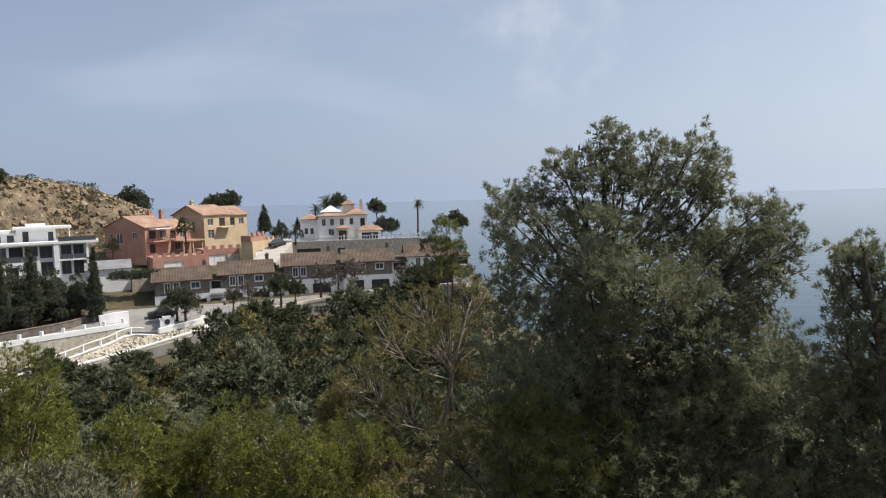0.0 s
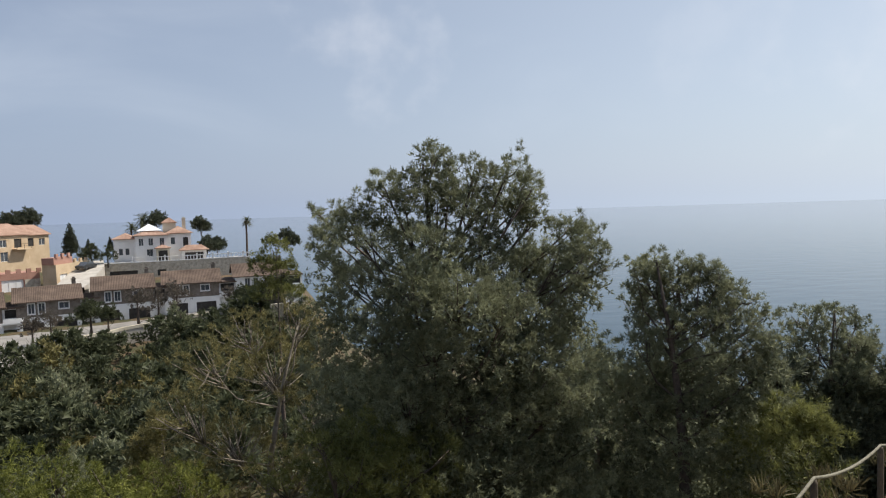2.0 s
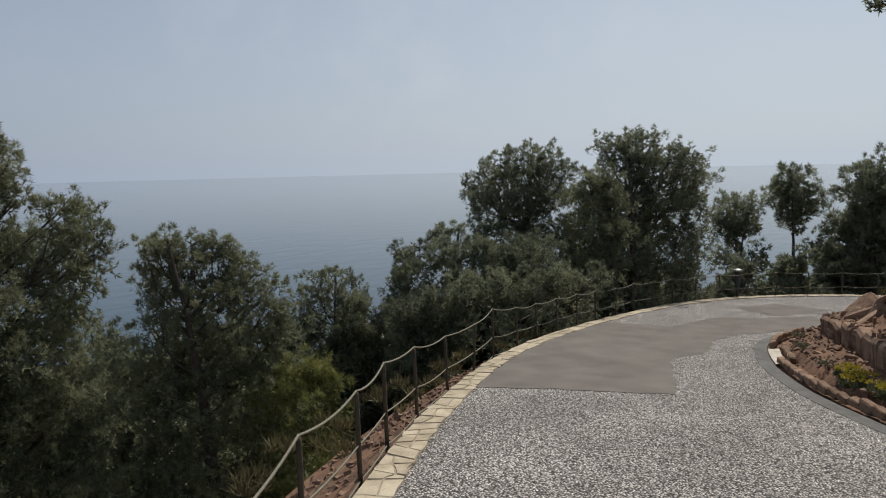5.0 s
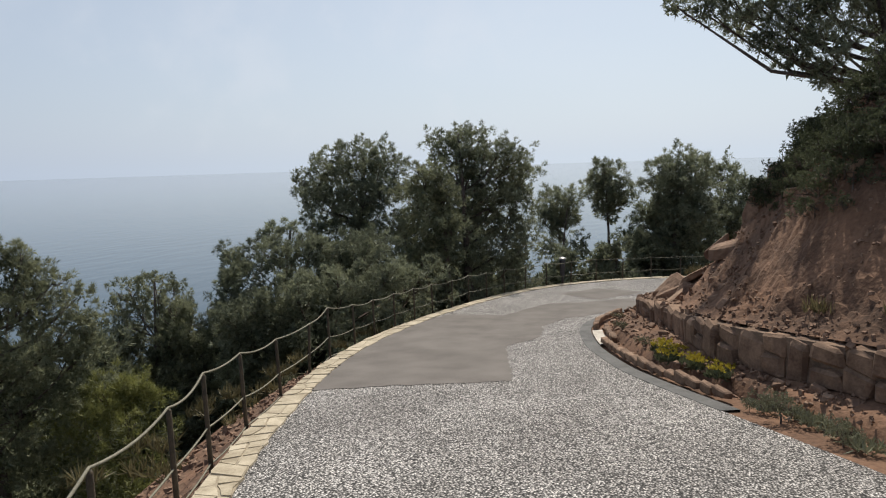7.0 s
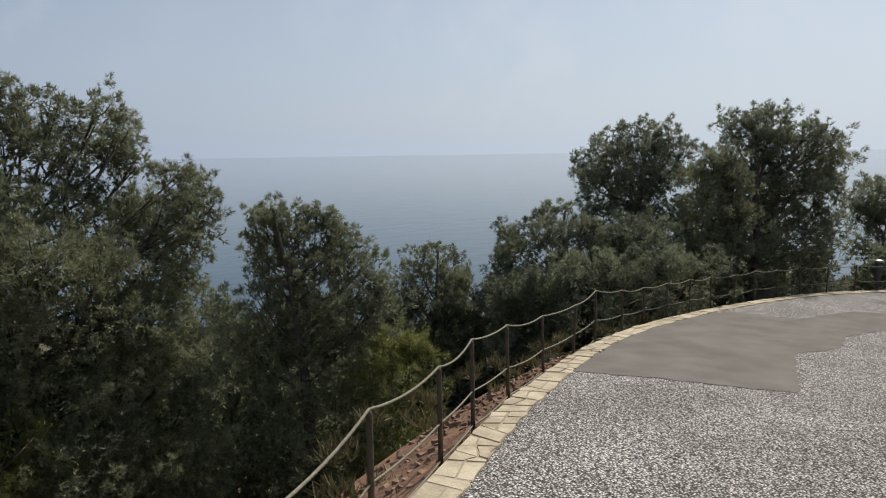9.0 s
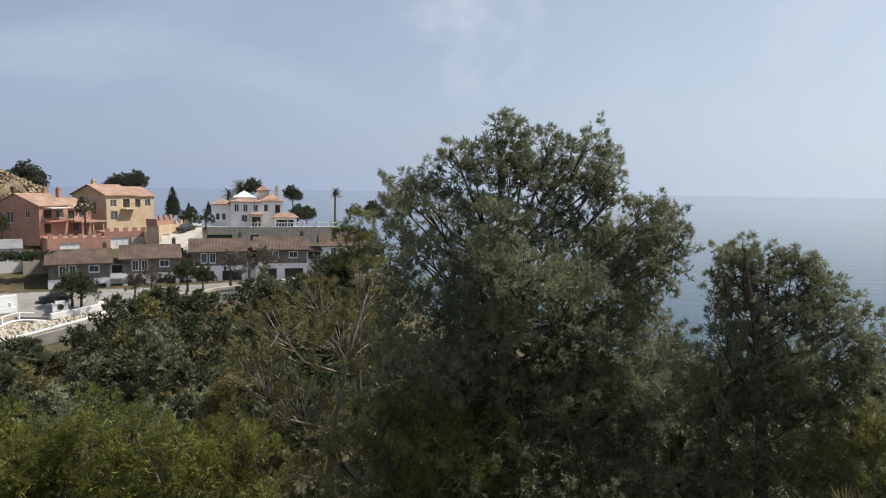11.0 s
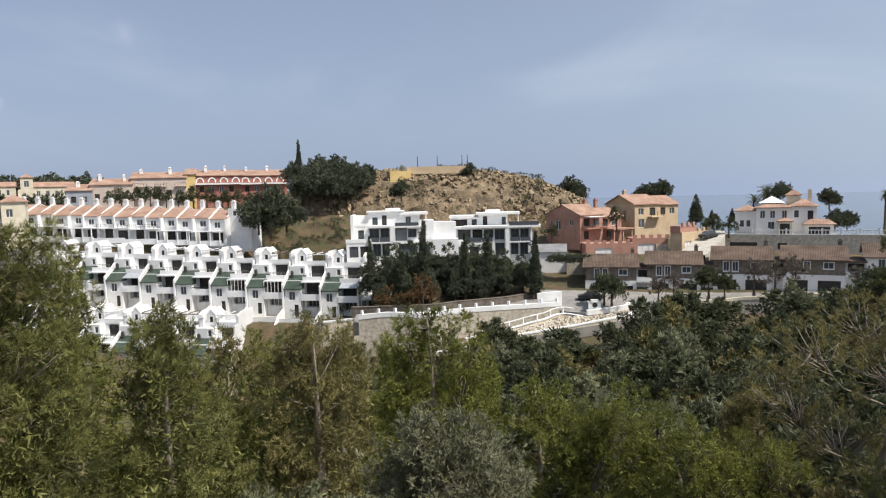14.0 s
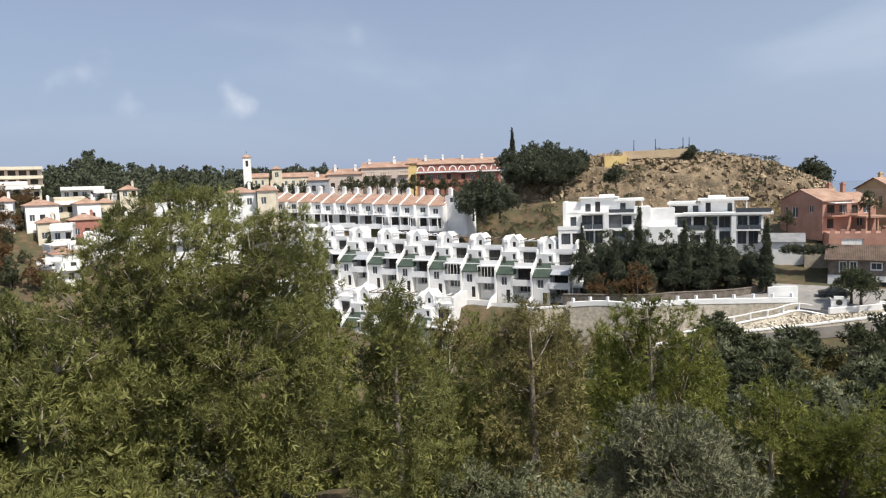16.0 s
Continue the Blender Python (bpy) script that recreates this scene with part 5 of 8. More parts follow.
def slabs(r, rows):
    for name, mat, *dims in rows:
        box_part(name, dims, mat, r)


def villa_west():
    """A white cubic villa: framed dark loggia, grey panels, stepped boxes and a set-back penthouse."""
    r = empty("modern_villa", -83.82, 101.05, -11.66, 39)
    r.scale = (.94, .94, .94)
    tagged(r, "white cubic modern villa with dark glazed loggias, below the rocky hill", "house", "modern villas")
    w = M_WHITE
    block(r, -4.5, 5.3, 0, 9, -5, 3.2, w, [("f", -4.3, -2.7, .2, 2.8, 1), ("f", -2.4, -.9, .2, 2.8, 1), ("f", 1.0, 4.8, .2, 2.7, 2)], frame=M_GREYCLAD, depth=.5)
    block(r, -9.6, -4.5, -2.2, 7, -5, 3.2, w, [("f", -9.0, -7.2, .3, 2.5, 1), ("f", -6.8, -5.0, .3, 2.5, 2, "door")], name="lower_wing", frame=M_DARKFRAME)
    block(r, -5.2, 5.3, 0.6, 9, 3.2, 6.2, w, [("f", -5.0, -3.0, 3.5, 5.9, 1), ("f", -2.7, -.9, 3.5, 5.9, 1), ("f", 3.0, 4.8, 3.9, 5.7, 1)], name="upper_floor", frame=M_GREYCLAD, depth=.6)
    block(r, -8.2, -5.2, 1.8, 9, 3.2, 6.4, w, [("f", -7.4, -6.2, 3.5, 5.6, 1)], name="upper_wing", frame=M_DARKFRAME)
    block(r, 5.3, 8.5, -.8, 7, -5, 3.0, w, [("f", 5.8, 7.4, .3, 2.5, 1)], name="side_box", frame=M_DARKFRAME)
    block(r, 5.3, 8.5, .4, 7, 3.0, 7.4, w, [("f", 5.7, 6.6, 3.6, 5.8, 1), ("r", 2.0, 4.0, 3.6, 5.4, 1)], name="side_box", frame=M_GREYCLAD)
    block(r, -5.3, 2.2, 3, 9, 6.4, 9.3, w, [("f", -4.4, -3.3, 6.6, 8.2, 1), ("f", -2.4, -1.4, 6.5, 8.6, 0, "door")], name="penthouse", frame=M_DARKFRAME)
    block(r, 2.2, 5.6, 3.6, 9, 6.4, 8.6, w, [("f", 2.6, 3.7, 6.5, 8.2, 1)], name="penthouse", frame=M_GREYCLAD)
    slabs(r, [("fin", w, -.7, .3, -1.3, .6, -1, 6.2), ("slab", w, -5.6, .3, -1.3, .6, 6.2, 6.6), ("slab", w, .3, 5.9, -.9, .6, 6.05, 6.4), ("slab", w, -5.0, .0, -1.3, 0, 2.95, 3.25),
              ("cladding", M_GREYCLAD, .4, 2.8, .5, .6, 3.3, 6.0), ("cladding", M_GREYCLAD, .3, .9, -.1, 0, 0, 3.1), ("roof_box", w, -1.6, 1.5, 4, 8, 9.3, 10.0), ("roof_slab", w, -5.6, 2.4, 2.4, 9, 9.3, 9.5),
              ("roof_slab", w, 1.4, 7.3, 2.2, 9, 8.6, 9.1), ("slab_post", w, 6.8, 7.0, 2.4, 2.6, 6.4, 8.6), ("end_wall", w, -8.8, -8.2, .3, 9, -5, 8.8), ("parapet", w, -8.2, -5.3, 8.7, 9, 6.4, 8.6),
              ("parapet", w, -9.7, -4.5, -2.3, -2.1, 3.2, 4.0), ("parapet", w, -8.2, -5.2, 1.7, 1.85, 6.4, 7.0), ("parapet", w, 5.3, 8.6, -.9, -.7, 3.0, 3.7), ("slab", w, 8.5, 11.5, 1, 6, 5.6, 6.0)])
    for u0, u1 in ((-4.9, -2.9), (-2.8, -.8)):
        box_part("glass_balustrade", (u0, u1, -1.27, -1.23, 3.25, 4.2), M_GLASS, r)
    box_part("glass_balustrade", (.4, 5.2, -.85, -.81, 6.4, 7.1), M_GLASS, r)


def villa_east():
    """A white cubic villa under long flat slabs, with glazed floors between white fins."""
    r = empty("modern_villa", -68.51, 113.53, -12.07, 31)
    r.scale = (.9, .9, .9)
    tagged(r, "white cubic modern villa with long flat roof slabs, beside dark cypresses", "house", "modern villas")
    w = M_WHITE
    block(r, -8.4, 7.8, 0.8, 9, 3.2, 6.2, w, [("f", -8.0, -5.2, 3.5, 5.8, 2), ("f", -4.8, -2.6, 3.5, 5.8, 2, "door"), ("f", -2.3, -.2, 3.5, 5.8, 1), ("f", .1, 2.2, 3.5, 5.8, 1), ("f", 3.6, 5.4, 3.5, 5.8, 1), ("f", 5.7, 7.5, 3.5, 5.8, 1)],
          name="upper_floor", frame=M_GREYCLAD, depth=.5)
    block(r, -2.6, 7.8, 0.4, 9, -5, 3.2, w, [("f", -2.2, -.6, .3, 2.8, 1, "door"), ("f", .2, 2.2, .2, 2.8, 1), ("f", 3.6, 5.2, .2, 2.8, 1), ("f", 5.6, 7.4, .2, 2.8, 1)], frame=M_GREYCLAD, depth=.5)
    block(r, -9.5, -2.6, -1.4, 8, -5, 2.6, w, [("f", -8.4, -6.6, .2, 2.2, 1), ("f", -5.4, -3.4, .2, 2.2, 2, "door")], name="lower_wing", frame=M_DARKFRAME)
    block(r, -3.5, 3.0, 3, 9, 6.4, 9.0, w, [("f", -2.5, -1.5, 6.5, 8.6, 0, "door"), ("f", 1.7, 2.6, 6.5, 8.4, 1)], name="penthouse", frame=M_DARKFRAME)
    block(r, -9.5, -3.5, 3.4, 9, 6.2, 8.4, w, [("f", -9.0, -6.0, 6.4, 8.0, 3, "door"), ("f", -5.0, -3.9, 6.4, 8.0, 0)], name="penthouse", frame=M_DARKFRAME)
    slabs(r, [("slab", w, -6.8, 10.0, -1.5, 9, 6.2, 6.65), ("slab", w, -9.8, -6.8, .2, 9, 6.1, 6.5), ("fin", w, 2.4, 3.3, -1.4, .8, -2, 6.2), ("fin", w, -.4, .1, -.6, .5, -2, 4.0), ("roof_slab", w, -4.0, 5.7, 1.6, 9, 9.0, 9.45),
              ("roof_slab", w, -10.0, -4.4, 2.2, 9, 8.4, 8.9), ("roof_box", w, -2.0, 1.4, 4, 8, 9.45, 10.0), ("slab_post", w, 5.2, 5.4, 1.8, 2.0, 6.6, 9.0), ("slab_post", w, -9.7, -9.5, 2.4, 2.6, 6.5, 8.4),
              ("slab", w, 3.3, 8.2, -1.2, .4, 2.95, 3.25), ("slab", w, -9.6, -2.6, -1.6, .8, 2.6, 3.0), ("parapet", w, -9.6, -6.0, -1.6, -1.4, 3.0, 3.8), ("fin", w, 7.8, 8.2, -1.2, 9, -5, 6.2)])
    for u0, u1 in ((-5.8, -2.8), (-2.7, -.4), (3.4, 5.6), (5.7, 7.8)):
        box_part("glass_balustrade", (u0, u1, -1.17, -1.13, 3.25, 4.15), M_GLASS, r)
    box_part("railing", (3.2, 9.6, -1.4, -1.36, 6.65, 7.5), M_GLASS, r)


villa_west()
villa_east()
link = empty("garden_wall", -76.51, 108.03, -7.7, 35)
tagged(link, "plain white wall block between the villas", "wall")
block(link, -2.2, 2.2, 0, 4, -4, 2.6, M_WHITE, [], name="wall_body")
box_part("wall_step", (-2.4, 2.6, -3, 0, -4, -.6), M_WHITE, link)


def orange_house():
    r = empty("orange_house", -56.6, 127.4, -9.8, 24.4 + 42)
    tagged(r, "terracotta-orange stepped house with tiled gable roofs and terraces", "house")
    block(r, 0, 6.2, 0, 10.6, -2, 5.2, M_ORANGE, [("f", 1.0, 2.6, 2.9, 4.4, 1, "door"), ("f", 3.6, 5.2, 2.9, 4.4, 1), ("f", 1.0, 2.4, 0.2, 1.9, 1, "door"),
                                                 ("l", 2.2, 3.3, 3.0, 4.3, 1), ("l", 6.0, 7.6, 2.0, 4.0, 1), ("l", 8.6, 9.4, 3.0, 4.0, 0)])
    gable(r, 0, 6.2, 0, 10.6, 5.2, 2.0, M_TILE, axis="x", wall=M_ORANGE)
    block(r, 6.2, 12.4, 0.8, 9.5, -2, 4.6, M_ORANGE, [("f", 7.0, 8.4, 2.6, 4.1, 1, "door"), ("f", 9.6, 11.2, 2.6, 4.1, 1), ("f", 8.2, 9.6, 0.2, 1.9, 1)])
    gable(r, 6.2, 12.4, 0.8, 9.5, 4.6, 1.7, M_TILE, axis="x", wall=M_ORANGE)
    for x in (6.2, 9.3):
        chimney(r, x, 5.3, 6.0, 8.0, M_ORANGE, 0.7)
    box_part("balcony", (0.5, 6.0, -1.6, 0, 2.3, 2.5), M_ORANGE, r)
    railing(r, 0.5, 6.0, -1.5, 2.5, mat=M_DARKFRAME)
    box_part("awning", (1.0, 5.0, -1.8, 0, 4.7, 4.85), M_WHITE, r)
    bm = bmesh.new()
    for x in (7.0, 9.5, 12.0):
        box(bm, x - .15, x + .15, -2.6, -2.3, -2, 1.9)
    box(bm, 6.6, 12.4, -2.9, 0.8, 1.9, 2.2)
    part("pergola", bm, M_TILE, r)
    return r


orange_house()


def terraced_base():
    r = empty("orange_terrace_wall", -46.8, 128.6, -12.8, 22 + 12)
    tagged(r, "terracotta terrace walls with crenellated parapets and white garage doors", "wall")
    block(r, -8.5, 1.0, 0, 6, -2, 2.6, M_ORANGE, [("f", -6.6, -3.2, -0.5, 1.7, 2, "garage")])
    block(r, 1.0, 8.0, 1.5, 7, -2, 3.4, M_ORANGE, [("f", 2.0, 5.4, 0.0, 2.3, 2, "garage")])
    for x in np.arange(-8.3, 1.0, 1.55):
        box_part("merlon", (x, x + .7, 0, .4, 2.6, 3.3), M_ORANGE, r)
    for x in np.arange(1.2, 8.0, 1.6):
        box_part("merlon", (x, x + .7, 1.5, 1.9, 3.4, 4.1), M_ORANGE, r)
    box_part("stone_panel", (5.6, 8.05, 1.42, 1.5, -2, 2.2), M_RUBBLE, r)
    return r


terraced_base()


def ochre_house():
    r = empty("ochre_house", -50.5, 142.0, -8.1, 19 + 40)
    tagged(r, "ochre-yellow house with tiled gable roofs and balconies", "house")
    block(r, 0, 7, 0, 10, -4, 5.2, M_YELLOWWALL, [("f", 1.0, 2.4, 2.9, 4.3, 1), ("f", 4.0, 5.6, 2.7, 4.4, 1, "door"), ("f", 1.0, 2.6, 0.2, 2.0, 1), ("l", 3.0, 4.0, 2.6, 3.8, 1), ("l", 7.0, 8.0, 2.6, 3.8, 1)])
    gable(r, 0, 7, 0, 10, 5.2, 2.0, M_TILE, axis="x", wall=M_TAN)
    block(r, 7, 13, 1.2, 9.5, -4, 5.0, M_YELLOWWALL, [("f", 8.0, 9.4, 2.7, 4.3, 1, "door"), ("f", 10.6, 12.0, 2.8, 4.2, 1)])
    gable(r, 7, 13, 1.2, 9.5, 5.0, 1.8, M_TILE, axis="x", wall=M_YELLOWWALL)
    box_part("balcony", (3.4, 6.6, -1.4, 0, 2.3, 2.5), M_YELLOWWALL, r)
    railing(r, 3.4, 6.6, -1.35, 2.5, mat=M_DARKFRAME)
    chimney(r, 2.0, 6.0, 6.2, 8.0, M_YELLOWWALL, 0.7)
    return r


ochre_house()


def ramp_house():
    r = empty("ochre_wing", -37.6, 131.8, -12.6, 17 + 54)
    tagged(r, "low ochre wing with arched garage doors beside the ramp", "house")
    block(r, 0, 10, 0, 2.6, -2, 4.4, M_YELLOWWALL, [("f", 1.0, 3.0, 0.2, 2.6, 1, "garage"), ("f", 4.0, 6.0, 0.2, 2.6, 1, "garage"), ("f", 7.0, 9.0, 0.2, 2.6, 1, "garage")])
    block(r, -0.2, 5, 0.2, 2.5, 4.4, 5.6, M_ORANGE, [], name="upper_wall")
    for x in np.arange(0.2, 9.8, 1.7):
        box_part("merlon", (x, x + .6, 0, .35, 5.6 if x < 5 else 4.4, 6.3 if x < 5 else 5.1), M_ORANGE if x < 5 else M_YELLOWWALL, r)
    return r


ramp_house()


def hilltop_villa():
    r = empty("white_villa", -22.9, 147.8, -8.3, 8.5)
    tagged(r, "large white villa with tiled hip roofs, arches and a roof turret", "house")
    block(r, -8.5, -4.5, 1.0, 9, -3, 3.6, M_WHITE, [("f", -7.6, -6.8, 0.4, 1.8, 0), ("f", -6.4, -5.6, 0.4, 1.8, 0)])
    hip(r, -8.5, -4.5, 1.0, 9, 3.6, 1.2, M_TILE)
    block(r, -4.5, 1.5, -0.5, 9, -3, 4.2, M_WHITE, [("f", -3.8, -2.9, 2.2, 3.7, 1), ("f", -2.0, -1.1, 2.2, 3.7, 1), ("f", 0.1, 1.0, 2.0, 3.7, 1), ("f", -2.4, -1.2, 0.0, 1.5, 1)])
    hip(r, -4.5, 1.5, -0.5, 9, 4.2, 1.3, M_TILE)
    block(r, 1.5, 6.2, 0.8, 9, -3, 4.4, M_WHITE, [("f", 2.2, 3.1, 2.2, 3.7, 0), ("f", 4.6, 5.6, 1.8, 3.6, 1, "door")])
    hip(r, 1.5, 6.2, 0.8, 9, 4.4, 1.5, M_TILE)
    block(r, 0.8, 3.4, 3.5, 6.5, 4.4, 6.6, M_CREAM, [], name="turret")
    hip(r, 0.8, 3.4, 3.5, 6.5, 6.6, 1.2, M_TILE, over=0.3, name="turret_roof")
    chimney(r, 5.0, 5, 4.8, 7.4, M_CREAM, 0.7)
    block(r, -0.6, 1.9, -2.6, -0.5, -3, 1.6, M_CREAM, [("f", -0.2, 1.5, -0.8, 1.2, 0, "door")], name="porch")
    hip(r, -0.6, 1.9, -2.6, -0.5, 1.6, 0.7, M_TILE, over=0.3, name="porch_roof")
    block(r, 4.2, 9.0, -1.2, 0.8, -3, 0.9, M_WHITE, [("f", 4.8, 8.4, -1.4, 0.5, 2, "door")], name="veranda")
    hip(r, 4.0, 9.2, -1.4, 0.8, 0.9, 1.1, M_TILE, over=0.3, name="veranda_roof")
    bm = bmesh.new()
    v = [bm.verts.new(c) for c in ((-4.2, 1, 5.2), (0.6, 1, 5.2), (0.6, 5, 5.2), (-4.2, 5, 5.2), (-1.8, 3, 6.6))]
    for f in ((0, 1, 4), (1, 2, 4), (2, 3, 4), (3, 0, 4), (3, 2, 1, 0)):
        bm.faces.new([v[i] for i in f])
    part("parasol", bm, M_WHITE, r, "white pointed sun sail")
    return r


hilltop_villa()


def villa_wall():
    r = empty("retaining_wall", -19.5, 144.5, -12.6, 7.5)
    tagged(r, "long grey stone retaining wall with a white balustrade below the villa", "wall")
    block(r, -13.5, 14.5, 0, 4, -3, 3.4, M_RUBBLE, [("f", -12.0, -7.0, -1.0, 1.9, 3, "door"), ("f", 0.8, 3.6, -0.4, 1.2, 1, "door"), ("f", -3.4, -1.8, 0.6, 1.8, 0, "door")])
    box_part("coping", (-13.6, 14.6, -.1, 0.35, 3.4, 3.55), M_WHITE, r)
    box_part("handrail", (-8.0, 14.5, 0.05, 0.25, 4.25, 4.4), M_WHITE, r)
    for k in range(38):
        x = -8 + 22.4 * k / 37
        w = 0.16 if k % 5 == 0 else 0.07
        box_part("baluster", (x - w, x + w, 0.15 - w, 0.15 + w, 3.55, 4.25 if k % 5 else 4.7), M_WHITE, r)
    return r


villa_wall()


def brown_terrace(x, y, z, yaw, label, white_end):
    """A stone-clad two-storey terrace house with a brown roof and a white link with a balcony; the origin is its front left corner."""
    r = empty("terrace_villa", x, y, z, yaw)
    tagged(r, label, "house", "brown terrace houses")
    block(r, 0, 8.8, 0, 9, -3, 1.9, M_WHITE, [("f", .8, 3.6, -1.2, 1.0, 2, "door"), ("f", 5.0, 8.2, -1.2, 1.0, 3, "door")], name="ground_floor")
    block(r, .05, 8.75, 0.1, 8.9, 1.9, 4.4, M_WHITE if white_end else M_STONE_FACE, [("f", 1.6, 2.5, 2.4, 4.0, 1), ("f", 3.0, 3.9, 2.4, 4.0, 1), ("f", 5.8, 7.2, 2.9, 3.9, 1)], name="upper_floor")
    for u0, u1 in ((1.5, 2.6), (2.9, 4.0), (5.7, 7.3)):
        box_part("window_surround", (u0, u1, 0.04, 0.1, 2.25 if u0 < 5 else 2.75, 2.4 if u0 < 5 else 2.9), M_WHITE, r)
        box_part("window_surround", (u0, u1, 0.04, 0.1, 4.0 if u0 < 5 else 3.9, 4.12 if u0 < 5 else 4.02), M_WHITE, r)
        for u in (u0, u1 - .1):
            box_part("window_surround", (u, u + .1, 0.04, 0.1, 2.4 if u0 < 5 else 2.9, 4.0 if u0 < 5 else 3.9), M_WHITE, r)
    gable(r, 0, 8.8, 0, 9, 4.4, 1.75, M_TILE_BROWN, over=0.5, axis="x", wall=M_STONE_FACE)
    block(r, 8.8, 11.6, 0.8, 8, -3, 4.0, M_WHITE, [("f", 9.1, 11.3, 2.5, 3.8, 2, "door")], name="link")
    box_part("link_roof", (8.7, 11.7, -.2, 8, 4.0, 4.25), M_TILE_BROWN, r)
    box_part("balcony", (8.8, 11.6, -0.3, 0.8, 1.6, 1.8), M_WHITE, r)
    box_part("parapet", (8.8, 11.6, -0.35, -.2, 1.8, 2.5), M_WHITE, r)
    chimney(r, 8.2, 5.0, 4.8, 7.0, M_STONE_FACE, 0.6)
    return r


for x, y, z, yaw, w in ((-48.7, 111.8, -17.6, 21.0, 0), (-38.9, 115.6, -17.1, 17.0, 0), (-28.6, 118.6, -16.2, 12.5, 0), (-18.3, 120.8, -16.0, 8.0, 0), (-6.9, 122.2, -15.4, 6.5, 1)):
    brown_terrace(x, y, z, yaw, "stone-clad terrace house with a brown tiled roof and white base" if not w else "white end terrace house with a brown tiled roof", w)


# ---- plants in quantity: a few forms, each copied ----
def proto_bush(name, seed, mat, label, category="bush", group="", size=1.0, dense=1.0, twigs=0.15, spread=1.0):
    rng = np.random.RandomState(seed)
    lobes = [(rng.uniform(-.8, .8) * spread * size, rng.uniform(-.8, .8) * spread * size, rng.uniform(.35, 1.1) * size, rng.uniform(.45, .75) * size) for _ in range(6)]
    t = tree(name, (0, 0, 0), lobes, label, mat, seed, 0.05 * size, twigs, category, group=group,
             clump=0.22 * size, per_m2=9 * dense / size ** 2, tufts=14, n_leaf=4, length=0.12 * size, width=0.036 * size)
    return t


def proto_tree(name, seed, mat, label, category="tree", group="", h=5.0, r=2.2, dense=1.0, n=9, leaf=0.3, clear=0.3):
    rng = np.random.RandomState(seed)
    lobes = []
    for k in range(n):
        a, u = rng.uniform(0, 6.28), rng.uniform(0, 1)
        rr = r * 0.62 * math.sqrt(u)
        z = h * clear + (h * (1 - clear) - r * .4) * (1 - 0.6 * u) * rng.uniform(.45, 1)
        lobes.append((rr * math.cos(a), rr * math.sin(a), z, r * rng.uniform(.36, .55)))
    lobes.append((0, 0, h - r * .45, r * .42))
    return tree(name, (0, 0, 0), lobes, label, mat, seed, 0.05 * h ** .5 + .05, 0.1, category, group=group,
                clump=leaf * 1.3, per_m2=1.6 * dense / (leaf * leaf * 9), tufts=9, n_leaf=4, length=leaf * 1.1, width=leaf * .36)


def proto_cypress(seed, h=8.0, r=0.9):
    rng = np.random.RandomState(seed)
    lobes = [(rng.uniform(-.1, .1), rng.uniform(-.1, .1), h * t, max(0.22, r * (1 - t) ** .7 * (0.5 + min(t * 4, .5)))) for t in np.linspace(0.04, 0.97, 22)]
    return tree("cypress", (0, 0, 0), lobes, "tall narrow dark green cypress", M_CYPRESS, seed, 0.14, 0.0, "tree", group="cypresses",
                clump=0.22, per_m2=10 if r < 1.5 else 3, tufts=12, n_leaf=4, length=0.26, width=0.07)


class Planter:
    """Places the first prototype itself, then copies of it."""

    def __init__(self, proto):
        self.proto, self.used = proto, False

    def at(self, x, y, z, turn=0.0, size=1.0, tall=1.0):
        m = Matrix.LocRotScale((x, y, z), Euler((0, 0, turn)), (size, size, size * tall))
        if not self.used:
            self.used = True
            self.proto.matrix_basis = m
            return self.proto
        return copy_thing(self.proto, m)


def gz(x, y):
    return float(terrain_z(np.array([x]), np.array([y]))[0])


def polar(az, d):
    return -math.sin(radians(az)) * d, math.cos(radians(az)) * d


rngp = random.Random(42)
# undergrowth on the near slope
under = [Planter(proto_bush("bush", 101, M_YELLOW, "low yellow-green scrub on the near slope", group="undergrowth", dense=.45)),
         Planter(proto_bush("bush", 102, M_PINE, "low olive-green scrub on the near slope", group="undergrowth", dense=.45)),
         Planter(proto_bush("bush", 103, M_THIN, "dry brownish scrub on the near slope", group="undergrowth", dense=.45))]
count = 0
while count < 45:
    az, d = rngp.uniform(-66, 98), 11 + 24 * rngp.random()
    x, y = polar(az, d)
    if np.min(np.hypot(OUTER[:, 0] - x, OUTER[:, 1] - y)) < 2.6 or np.min(np.hypot(MID[:, 0] - x, MID[:, 1] - y)) < 3.6:
        continue
    z = gz(x, y)
    size = rngp.uniform(.7, 1.1) * (1 + d * 0.01)
    k = rngp.choice((0, 1, 1, 2)) if az > 0 else rngp.choice((1, 1, 2))
    under[k].at(x, y, z - 0.1, rngp.uniform(0, 6.28), size)
    count += 1
# valley scrub
valley = [Planter(proto_tree("scrub_tree", 111, M_SCRUB, "dense dark green valley scrub tree", group="valley scrub", h=3.6, r=2.3, leaf=0.42, clear=0.05, dense=.44)),
          Planter(proto_tree("scrub_tree", 112, M_SCRUB, "rounded green valley scrub tree", group="valley scrub", h=3.0, r=2.0, leaf=0.38, clear=0.05, dense=.44)),
          Planter(proto_tree("scrub_tree", 113, M_THIN, "dry olive-brown valley scrub", group="valley scrub", h=2.4, r=1.9, leaf=0.38, clear=0.05, dense=0.6)),
          Planter(proto_tree("scrub_tree", 114, M_PINE, "olive-green young valley pine", group="valley scrub", h=4.2, r=2.0, leaf=0.38, clear=0.05, dense=.44))]
count = 0
